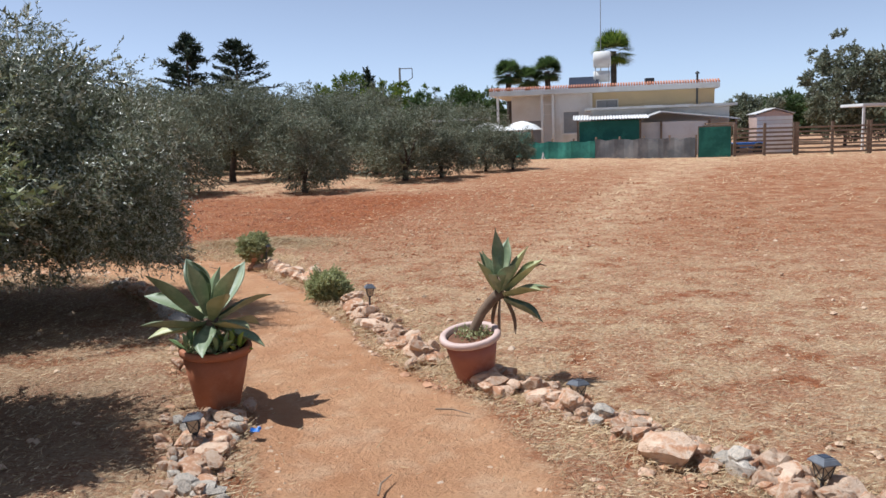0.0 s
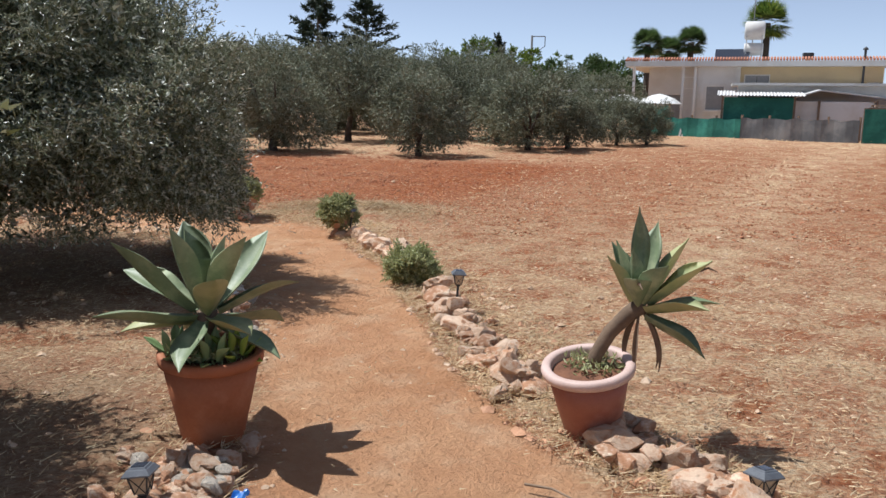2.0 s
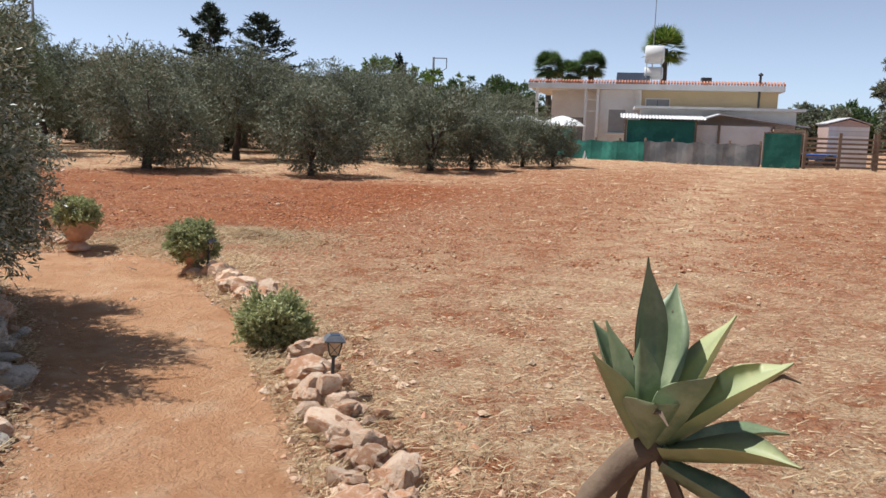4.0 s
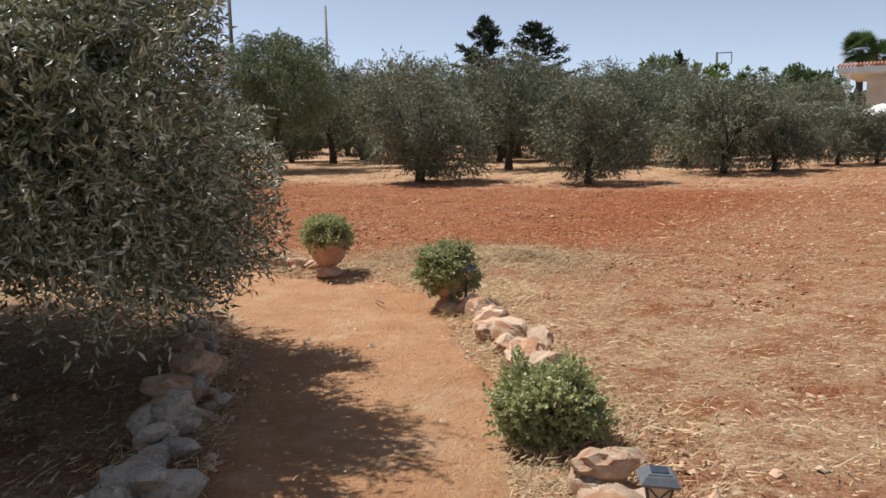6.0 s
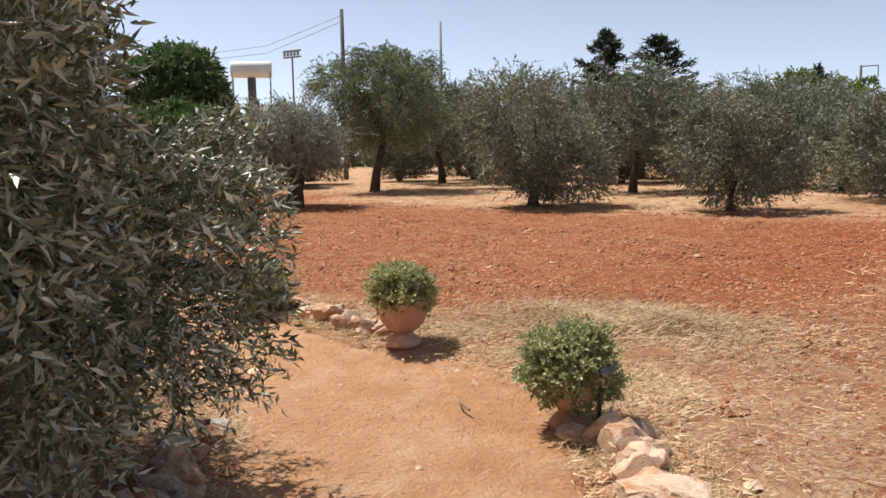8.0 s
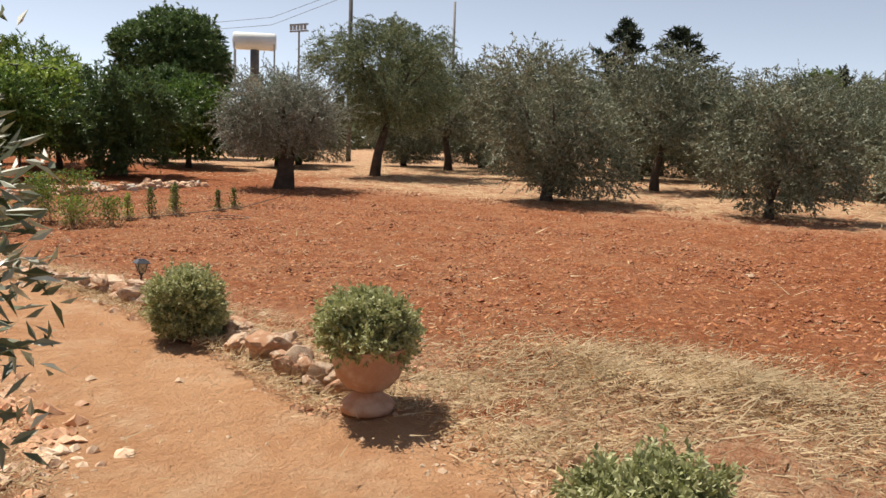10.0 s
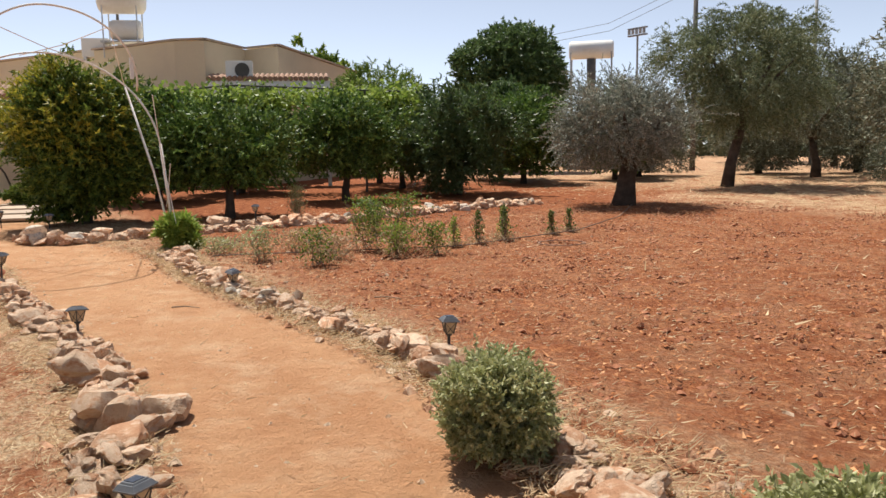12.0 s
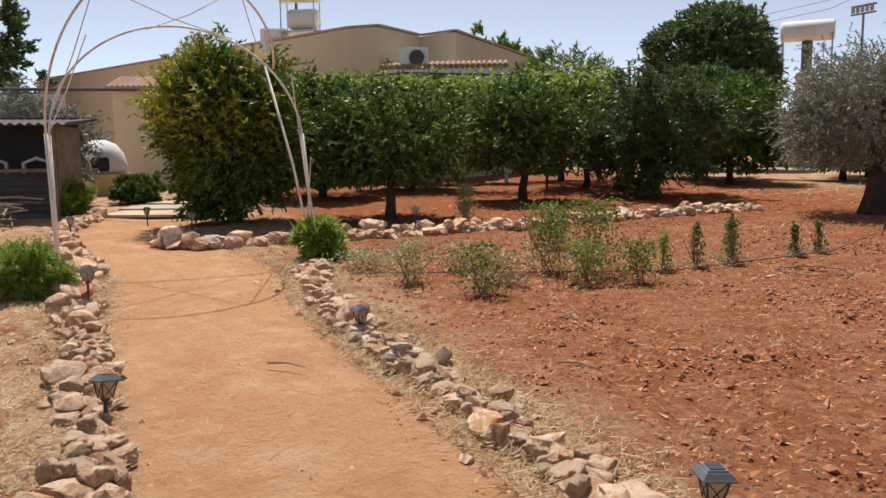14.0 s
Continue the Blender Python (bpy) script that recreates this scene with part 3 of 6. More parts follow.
# ---- scattered straw, clods and pebbles ----
def strands(seed, n, sample, length, width, lift):
    g = np.random.default_rng(seed)
    x, y = sample(g, n)
    n = len(x)
    z = np.array([level(a, b) for a, b in zip(x, y)]) + g.uniform(0.0, 0.03, n) + heap(x, y)
    a, up = g.uniform(0, 2 * np.pi, n), np.abs(g.normal(0, lift, n))
    L, W = length * g.lognormal(0, 0.5, n), width * g.uniform(0.6, 1.4, n)
    d = np.stack([np.cos(a) * np.cos(up), np.sin(a) * np.cos(up), np.sin(up)], -1)
    s = np.stack([-np.sin(a), np.cos(a), g.uniform(-0.4, 0.4, n)], -1)
    p = np.stack([x, y, z], -1)
    V = np.stack([p - s * W[:, None] * 0.75, p + d * L[:, None] + [0, 0, 0.004], p + s * W[:, None] * 0.75 + [0, 0, 0.004]], 1)
    return V.reshape(-1, 3), np.arange(n * 3).reshape(n, 3)


def field_points(g, n):
    x, y = g.uniform(-19, 7, n * 3), g.uniform(1, 25, n * 3)
    pd = path_distance(x, y)
    plot = (y + 0.1 * (x + 4) > 14.2) & (x - 0.25 * (y - 16) < -2.2)
    chance = np.where(pd < 0.75, 0.05, 0.9) * np.where(plot, 0.25, 1.0) * np.clip(4.0 / (pd + 1.5), 0.25, 1)
    keep = g.uniform(0, 1, n * 3) < chance
    return x[keep][:n], y[keep][:n]


def edge_points(g, n):
    x, y = g.uniform(-15, 3.5, n * 14), g.uniform(1.5, 16, n * 14)
    pd = path_distance(x, y)
    fringe = np.abs(inner_edge_distance(x, y) - 0.1) < 0.2
    keep = ((np.abs(pd - 1.05) < 0.25) | (fringe & (pd > 0.3))) & (g.uniform(0, 1, n * 14) < np.where(fringe, 0.9, 0.35))
    return x[keep][:n], y[keep][:n]


def pile_points(g, n):
    return g.normal(-3.3, 0.7, n), g.normal(14.75, 0.5, n)


def far_points(g, n):
    x, y = g.uniform(-22, 24, n), g.uniform(17, 42, n)
    keep = g.uniform(0, 1, n) < np.where((x < -2) & (y < 26), 0.05, np.where(y < 24, 0.6, 1))
    return x[keep], y[keep]


for seed, n, pick, length, width, lift, label in ((1, 190000, field_points, 0.038, 0.0036, 0.22, "scattered dry straw on the field"), (2, 60000, edge_points, 0.05, 0.0032, 0.35, "dry grass along the path edges"), (3, 14000, pile_points, 0.075, 0.0036, 0.3, "raked heap of golden straw"), (4, 30000, far_points, 0.12, 0.012, 0.2, "straw stubble across the far field")):
    V, F = strands(seed, n, pick, length, width, lift)
    me = mesh_of("straw", V, F)
    me.materials.append(M_STRAW)
    tagged(new("straw", me), label, "straw", kind="stuff")


def pebbles(name, seed, n, pick, size, material, label):
    g = np.random.default_rng(seed)
    x, y = pick(g, n)
    n = len(x)
    s = size * np.clip(g.lognormal(0, 0.5, n), 0.3, 2.2)
    z = np.array([level(a, b) for a, b in zip(x, y)]) + s * 0.15 - 0.01 - 0.028 * np.clip((0.95 - path_distance(x, y)) / 0.45, 0, 1)
    base = np.array([(1, 0, 0), (0.2, 0.95, 0.1), (-0.9, 0.3, 0), (-0.3, -0.9, 0.1), (0.1, 0.1, 0.75), (0, 0, -0.6), (0.6, -0.6, 0.35), (-0.5, 0.5, 0.5)])
    faces = np.array([(0, 1, 4), (1, 7, 4), (1, 2, 7), (2, 4, 7), (2, 3, 4), (3, 6, 4), (3, 0, 6), (6, 0, 4), (1, 0, 5), (2, 1, 5), (3, 2, 5), (0, 3, 5)])
    a = g.uniform(0, 2 * np.pi, n)
    B = base[None] * s[:, None, None] * g.uniform(0.65, 1.3, (n, 1, 3)) * (1 + g.uniform(-0.2, 0.2, (n, 8, 1)))
    c, sn = np.cos(a)[:, None], np.sin(a)[:, None]
    V = np.stack([B[..., 0] * c - B[..., 1] * sn + x[:, None], B[..., 0] * sn + B[..., 1] * c + y[:, None], B[..., 2] + z[:, None]], -1)
    F = faces[None] + (np.arange(n) * 8)[:, None, None]
    me = mesh_of(name, V.reshape(-1, 3), F.reshape(-1, 3))
    me.materials.append(material)
    tagged(new(name, me), label, name, kind="stuff")


def chaff_points(g, n):
    x, y = g.uniform(-16, 3, n), g.uniform(14.3, 25, n)
    keep = (inner_edge_distance(x, y) > 0.35) & (g.uniform(0, 1, n) < np.where(x < -1.5, 1, 0.4) * np.clip(8 / (y - 9), 0.4, 1))
    return x[keep], y[keep]


V, F = strands(21, 26000, chaff_points, 0.026, 0.012, 0.25)
me = mesh_of("soil_crumbs", V, F)
me.materials.append(M_CHAFF)
tagged(new("soil_crumbs", me), "dry pale crumbs strewn over the dug red plot", "soil", kind="stuff")


def plot_points(g, n):
    x, y = g.uniform(-18, 6, n * 2), g.uniform(13, 27, n * 2)
    keep = (path_distance(x, y) > 1.1) & (g.uniform(0, 1, n * 2) < np.where(x < -2, 1, 0.35))
    return x[keep][:n], y[keep][:n]


def path_points(g, n):
    x, y = g.uniform(-17, 3, n * 8), g.uniform(0, 16, n * 8)
    pd = path_distance(x, y)
    keep = g.uniform(0, 1, n * 8) < np.where(pd < 0.6, 0.12, np.where(pd < 1.25, 1.0, 0.0))
    return x[keep][:n], y[keep][:n]


pebbles("soil_clods", 11, 36000, plot_points, 0.016, M_CLOD, "crumbled red soil clods in the dug plot")
pebbles("pebbles", 12, 9000, path_points, 0.009, M_PEBBLE, "small pale pebbles along the path edges")
pebbles("rubble", 14, 2600, edge_points, 0.024, M_STONE_RED, "reddish stone rubble spilled from the borders")
def spill_points(g, n):
    u = g.uniform(0, 1, n)
    return -6.5 + 1.5 * u + g.normal(0, 0.16, n), 12.72 - 0.6 * u + g.normal(0, 0.16, n)


pebbles("stone_chips", 15, 260, spill_points, 0.03, M_STONE_RED, "reddish stone chips spilled beside the path")
pebbles("field_pebbles", 13, 5000, field_points, 0.016, M_PEBBLE, "pale pebbles strewn over the field")


# ---- trees ----
def leaf_quads(g, base, d, length, width, sides=4):
    n = len(base)
    d = d / np.linalg.norm(d, axis=1, keepdims=True)
    r = g.normal(0, 1, (n, 3))
    s = np.cross(d, r)
    s /= np.linalg.norm(s, axis=1, keepdims=True) + 1e-9
    up = np.cross(s, d)
    L, W = (length * g.uniform(0.65, 1.25, n))[:, None], (width * g.uniform(0.7, 1.25, n))[:, None]
    if sides == 3:
        V = np.stack([base - s * W * 0.6, base + d * L - up * L * 0.08, base + s * W * 0.6], 1)
        return V.reshape(-1, 3), np.arange(n * 3).reshape(n, 3)
    mid = base + d * L * 0.45 + up * L * 0.06
    V = np.stack([base, mid + s * W / 2, base + d * L - up * L * 0.08, mid - s * W / 2], 1)
    return V.reshape(-1, 3), np.arange(n * 4).reshape(n, 4)


def crown_mesh(seed, centre, radii, clumps, twigs, leaves, leaf, twig_len=0.35, shell=0.55, droop=0.15, floor_z=0.25, lumps=0.22, clump_r=0.28, sides=4):
    """A crown of leafy twigs gathered in uneven clumps, with gaps between."""
    g = np.random.default_rng(seed)
    u = g.normal(0, 1, (clumps, 3))
    u /= np.linalg.norm(u, axis=1, keepdims=True)
    r = shell + (1 - shell) * g.uniform(0, 1, clumps) ** 0.6
    bulge = np.array([1 + lumps * 2.2 * noise.noise((a * 1.7 + seed, b * 1.7, c * 1.7)) for a, b, c in u])
    C = np.array(centre) + u * np.array(radii) * (r * bulge)[:, None]
    out = u * np.array([1, 1, 0.7])
    ti = np.repeat(np.arange(clumps), twigs)
    n = len(ti)
    tb = C[ti] + g.normal(0, clump_r * 0.6, (n, 3))
    td = out[ti] + g.normal(0, 0.55, (n, 3)) + np.array([0, 0, 0.12])
    td /= np.linalg.norm(td, axis=1, keepdims=True)
    li = np.repeat(np.arange(n), leaves)
    t = np.tile(np.linspace(0.05, 1, leaves), n)[:, None]
    b = tb[li] + td[li] * t * twig_len - np.array([0, 0, droop * twig_len]) * t * t
    ld = td[li] * 0.7 + g.normal(0, 0.55, (len(li), 3))
    keep = b[:, 2] > floor_z
    return leaf_quads(g, b[keep], ld[keep], *leaf, sides)


def limbs(seed, height, spread, top, trunk_r, count, lean=(0, 0), sides=8):
    """A trunk that forks into tapering limbs."""
    rng = random.Random(seed)
    fork = Vector((lean[0], lean[1], height))
    trunk = [Vector((0, 0, -0.1)), Vector((lean[0] * 0.2 + rng.uniform(-0.03, 0.03), lean[1] * 0.2, height * 0.35)), Vector((lean[0] * 0.6, lean[1] * 0.6 + rng.uniform(-0.04, 0.04), height * 0.7)), fork]
    tr = (trunk, [trunk_r * 1.35, trunk_r, trunk_r * 0.85, trunk_r * 0.8])
    arms = []
    for i in range(count):
        a = 2 * math.pi * (i + rng.uniform(-0.25, 0.25)) / count
        reach, rise = spread * rng.uniform(0.45, 0.85), (top - height) * rng.uniform(0.45, 0.85)
        pts = [fork - Vector((0, 0, 0.06))]
        for k in (0.3, 0.62, 1.0):
            pts.append(fork + Vector((math.cos(a) * reach * k + rng.uniform(-0.06, 0.06), math.sin(a) * reach * k + rng.uniform(-0.06, 0.06), rise * k ** 0.8)))
        arms.append((pts, [trunk_r * 0.62, trunk_r * 0.42, trunk_r * 0.25, trunk_r * 0.1]))
    return tr, arms


def tree(name, at, label, category, group, seed, height, spread, top, trunk_r, count, crown, leafmat, lean=(0, 0)):
    t = thing(name, at, label, category, group)
    tr, arms = limbs(seed, height, spread, top, trunk_r, count, lean)
    part("trunk", tubes("trunk", [tr], 10), M_BARK, t, smooth=True)
    for a in arms:
        part("limb", tubes("limb", [a], 6), M_BARK, t, smooth=True)
    V, F = crown
    part("crown", mesh_of("crown", V, F), leafmat, t)
    return t


def merge(*pairs):
    V, F, n = [], [], 0
    for v, f in pairs:
        V.append(v)
        F.append(f + n)
        n += len(v)
    return np.concatenate(V), np.concatenate(F)


# the large olive by the bend, its crown reaching down to the border
def clear_of_path(crown, at, back=0.0):
    """Leaves that brush the walkers' way are pruned off."""
    V, F = crown
    k = F.shape[1]
    Q = V.reshape(-1, k, 3)
    x, y, z = Q[:, 0, 0] + at[0], Q[:, 0, 1] + at[1], Q[:, 0, 2] + at[2]
    low = (y < 9.3 + 0.6 * (-x - 1.5)) | (z < 1.22 + 0.1 * np.hypot(x + 1.5, y - 9.3) + 0.12 * np.sin(x * 5) * np.sin(y * 4 + 1))
    keep = low & (path_distance(x, y) > back + np.where(y > 10.2, 0.5, 0.75)) & (y < np.minimum(11.16 + 0.446 * (-x - 2.84), 11.45 + 0.3 * (-x - 3.21)) - 0.12 - back) & (y > back + 8.2 - 0.9 * np.maximum(0, -x - 4.3))
    Q = Q[keep]
    return Q.reshape(-1, 3), np.arange(len(Q) * k).reshape(-1, k)


outer = merge(crown_mesh(5, (0, 0, 1.9), (2.55, 2.55, 1.3), 250, 38, 22, (0.052, 0.0145), 0.34, 0.66, 0.25, 0.5, 0.26, 0.21),
              crown_mesh(6, (0.45, 0.35, 1.05), (2.25, 2.3, 0.9), 140, 34, 20, (0.052, 0.0145), 0.34, 0.7, 0.35, 0.46, 0.24, 0.21),
              crown_mesh(66, (2.25, 0.4, 1.45), (0.72, 0.7, 0.75), 46, 30, 20, (0.052, 0.0145), 0.34, 0.35, 0.35, 0.42, 0.15, 0.22),
              crown_mesh(67, (1.98, 1.35, 1.12), (0.52, 0.52, 0.5), 40, 30, 20, (0.052, 0.0145), 0.3, 0.3, 0.35, 0.42, 0.15, 0.2))
inner = merge(crown_mesh(7, (0.1, 0.1, 1.65), (2.1, 2.1, 1.2), 400, 10, 14, (0.08, 0.03), 0.34, 0.3, 0.2, 0.45, 0.1, sides=3),
              crown_mesh(77, (0.9, 0.6, 2.1), (1.5, 1.4, 0.8), 150, 10, 14, (0.08, 0.03), 0.3, 0.2, 0.2, 0.45, 0.1, sides=3))
t = tree("olive_tree", (-5.73, 9.2, 0), "large silvery olive tree with branches down to the ground", "tree", "olive trees", 3, 0.8, 2.0, 3.2, 0.17, 6, clear_of_path(outer, (-5.73, 9.2, 0)), M_OLIVE)
part("crown", mesh_of("crown", *clear_of_path(inner, (-5.73, 9.2, 0), 0.5)), M_OLIVE, t)
near = merge(crown_mesh(8, (0, 0, 1.65), (1.2, 1.0, 0.85), 70, 30, 18, (0.052, 0.0145), 0.32, 0.45, 0.2, 0.6, 0.3, 0.2))
t = tree("olive_tree", (-3.75, 5.75, 0), "olive tree shading the dry grass by the path", "tree", "olive trees", 9, 0.8, 1.3, 2.6, 0.12, 5, near, M_OLIVE_GREEN)
part("crown", mesh_of("crown", *crown_mesh(88, (0, 0, 1.65), (0.95, 0.8, 0.65), 210, 12, 14, (0.08, 0.03), 0.3, 0.3, 0.2, 0.6, 0.1, sides=3)), M_OLIVE_GREEN, t)

# orchard: a few grown forms, copied
OLIVE_BUSH = tree("olive_tree", (-4.9, 26.9, level(-4.9, 26.9)), "bushy young olive tree leafy to the ground", "tree", "olive trees", 12, 0.35, 0.9, 2.4, 0.09, 5,
                  crown_mesh(13, (0, 0, 1.25), (1.2, 1.2, 1.08), 170, 14, 12, (0.08, 0.027), 0.3, 0.5, 0.1, 0.12, 0.32, 0.2, 3), M_OLIVE_FAR)
OLIVE_TALL = tree("olive_tree", (-9.0, 33.0, level(-9, 33)), "olive tree with a bare dark trunk", "tree", "olive trees", 14, 1.1, 1.3, 3.4, 0.12, 5,
                  crown_mesh(15, (0, 0, 2.35), (1.75, 1.75, 1.35), 170, 14, 12, (0.095, 0.03), 0.36, 0.45, 0.25, 0.95, 0.34, 0.22, 3), M_OLIVE_FAR, (0.1, 0.05))
OLIVE_WIDE = tree("olive_tree", (-9.6, 27.0, level(-9.6, 27)), "broad grey olive tree with low branches", "tree", "olive trees", 16, 0.5, 1.5, 3.0, 0.13, 6,
                  merge(crown_mesh(17, (-0.3, 0, 1.95), (1.55, 1.5, 1.35), 170, 14, 12, (0.085, 0.028), 0.36, 0.45, 0.15, 0.3, 0.34, 0.22, 3), crown_mesh(18, (0.7, 0.2, 1.0), (1.2, 1.0, 0.85), 100, 13, 14, (0.085, 0.026), 0.36, 0.5, 0.15, 0.15, 0.22, 0.28, 3)), M_OLIVE_FAR)
for src, x, y, s, turn in ((OLIVE_BUSH, -1.9, 30.6, 1.12, 130), (OLIVE_BUSH, 1.15, 34.2, 0.78, 250), (OLIVE_BUSH, -0.6, 31.6, 0.8, 20), (OLIVE_BUSH, 2.3, 35.0, 0.7, 80),
                           (OLIVE_TALL, -11.8, 43, 1.1, 70), (OLIVE_TALL, -8.0, 47, 1.15, 140), (OLIVE_TALL, -4.6, 42, 0.92, 200), (OLIVE_TALL, -1.5, 45, 0.88, 310), (OLIVE_TALL, -15.0, 41, 1.15, 30), (OLIVE_TALL, -21, 46, 1.2, 100), (OLIVE_TALL, -18.6, 37.6, 1.2, 190), (OLIVE_TALL, -12.5, 52, 1.25, 20), (OLIVE_TALL, -17, 50, 1.2, 240), (OLIVE_TALL, -6, 54, 1.3, 60), (OLIVE_TALL, -26, 52, 1.3, 10),
                           (OLIVE_WIDE, -13.4, 34.6, 0.9, 200), (OLIVE_WIDE, -5.6, 36.5, 1.0, 95), (OLIVE_WIDE, -22, 39.5, 1.0, 300), (OLIVE_WIDE, -2.2, 38.5, 0.78, 10), (OLIVE_WIDE, -8.5, 40.5, 1.05, 170), (OLIVE_WIDE, -24, 35, 1.0, 50), (OLIVE_WIDE, -11.2, 38.5, 1.0, 20), (OLIVE_WIDE, -16.6, 43.5, 1.1, 110), (OLIVE_BUSH, -6.8, 33.6, 1.15, 60), (OLIVE_WIDE, 0.4, 41.5, 0.9, 220), (OLIVE_WIDE, -19.5, 42, 1.1, 260), (OLIVE_BUSH, -3.4, 34.4, 1.0, 310)):
    c = copy_thing(src, pose(x, y, level(x, y), 0, 0, turn))
    c.scale = (s, s, s * (0.95 + 0.1 * ((turn * 7) % 10) / 10))
tree("olive_tree", (-15.6, 25.0, level(-15.6, 25)), "old grey olive tree with a thick gnarled trunk", "tree", "olive trees", 22, 0.85, 1.4, 2.7, 0.22, 6,
     crown_mesh(23, (-0.1, -0.1, 1.72), (1.2, 1.2, 0.82), 260, 14, 16, (0.065, 0.019), 0.34, 0.45, 0.25, 0.75, 0.22, 0.28, 3), M_OLIVE_GREY, (0.1, 0.1))
tree("pepper_tree", (-17.6, 31.4, level(-17.6, 31.4)), "tall drooping green tree with a leaning trunk", "tree", "", 24, 1.9, 1.9, 4.6, 0.15, 6,
     crown_mesh(25, (0.2, 0.2, 3.3), (2.0, 2.0, 1.7), 260, 16, 16, (0.105, 0.024), 0.5, 0.45, 0.7, 1.3, 0.34, 0.24, 3), M_PEPPER, (0.35, 0.2))


# ---- fruit trees and trees near the far house ----
def grove_tree(x, y, seed, r, top, label, mat, clumps=110, leaf=(0.09, 0.046), trunk=0.55, name="citrus_tree", low=0.35):
    z0 = level(x, y)
    h = (top - low) / 2
    crown = merge(crown_mesh(seed, (0, 0, low + h), (r * 0.92, r * 0.92, h * 0.95), clumps, 13, 15, leaf, 0.32, 0.55, 0.15, low * 0.8, 0.3, 0.22, 3),
                  crown_mesh(seed + 1, (0, 0, low + h), (r * 0.6, r * 0.6, h * 0.6), clumps // 2, 8, 10, leaf, 0.34, 0.3, 0.15, low * 0.8, 0.1, 0.28, 3))
    return tree(name, (x, y, z0), label, "tree", "fruit trees in the stone bed", seed + 3, trunk, r * 0.8, top * 0.8, 0.09, 4, crown, mat, (0.03, 0.02))


grove_tree(-18.9, 17.5, 100, 1.2, 2.0, "round dark green citrus tree with a forked trunk", M_CITRUS, 130, low=0.72, trunk=0.7)
grove_tree(-21.2, 21.3, 110, 1.25, 2.4, "glossy green citrus tree on red soil", M_CITRUS, 130, low=0.72, trunk=0.8)
pomegranate = grove_tree(-19.4, 15.0, 130, 0.86, 2.72, "tall pomegranate bush with yellow-green leaves", M_POMEGRANATE, 420, (0.085, 0.034), 0.3, "pomegranate_bush", 0.12)
part("crown", mesh_of("crown", *crown_mesh(137, (0.25, -0.35, 1.8), (0.68, 0.7, 0.8), 60, 9, 13, (0.085, 0.034), 0.34, 0.85, 0.1, 0.5, 0.15, 0.2, 3)), M_YELLOW_LEAF, pomegranate, "yellowing sunlit shoots")
grove_tree(-20.8, 24.4, 140, 1.6, 2.75, "spreading green fruit bush leafy to the ground", M_DARK_LEAF, 150, (0.11, 0.04), 0.3, "fruit_bush", 0.15)
grove_tree(-24.5, 25.0, 150, 1.5, 3.2, "tall light green fruit tree", M_POMEGRANATE, 120, (0.11, 0.04))
grove_tree(-23.5, 29.0, 160, 1.4, 2.9, "dark citrus tree at the back of the grove", M_CITRUS, 100, (0.13, 0.055), 0.8)
grove_tree(-26.5, 30.5, 170, 1.7, 3.4, "dark leafy tree at the back of the grove", M_DARK_LEAF, 110, (0.14, 0.055), 0.9)
grove_tree(-22.8, 32.5, 180, 1.3, 2.8, "dark citrus tree beside the olive row", M_CITRUS, 90, (0.14, 0.055), 0.9)
grove_tree(-26.0, 20.5, 190, 1.4, 2.7, "grape-covered bush below the pergola", M_CITRUS, 110, (0.14, 0.07), 0.6)
grove_tree(-24.0, 17.6, 195, 1.2, 2.5, "leafy vine bush below the pergola", M_CITRUS, 100, (0.14, 0.07), 0.6)
grove_tree(-27.5, 26.0, 200, 1.6, 4.2, "feathery light tree with upright shoots", M_POMEGRANATE, 90, (0.12, 0.03), 1.2, "almond_tree", 0.8)
grove_tree(-25.0, 11.6, 210, 1.0, 2.3, "grey-green shrub beside the oven", M_OLIVE_GREY, 100, (0.09, 0.03), 0.4, "oleander", 0.3)
V, F = merge(crown_mesh(220, (0, 0, 4.2), (2.45, 2.45, 2.4), 560, 10, 12, (0.15, 0.072), 0.3, 0.78, 0.1, 1.4, 0.07, 0.24, 3), crown_mesh(221, (0, 0, 4.1), (1.6, 1.6, 1.7), 120, 8, 10, (0.22, 0.1), 0.4, 0.3, 0.1, 1.6, 0.1, 0.28, 3))
tree("carob_tree", (-32.8, 36.2, 0.3), "large dense rounded dark green tree", "tree", "", 222, 1.6, 1.8, 5.6, 0.25, 5, (V, F), M_DARK_LEAF)
for x, y, s, r, top, m in ((-40, 30, 230, 2.2, 6.0, M_POMEGRANATE), (-44, 34, 232, 2.0, 5.5, M_DARK_LEAF), (-50, 8.0, 234, 2.3, 8.6, M_DARK_LEAF), (-48, 5.0, 236, 2.0, 5.6, M_DARK_LEAF), (-58, 0, 238, 2.4, 6.6, M_OLIVE_FAR)):
    grove_tree(x, y, s, r, top, "leafy tree behind the beige house", m, 130, (0.19, 0.09), 1.2, "garden_tree", 1.0)


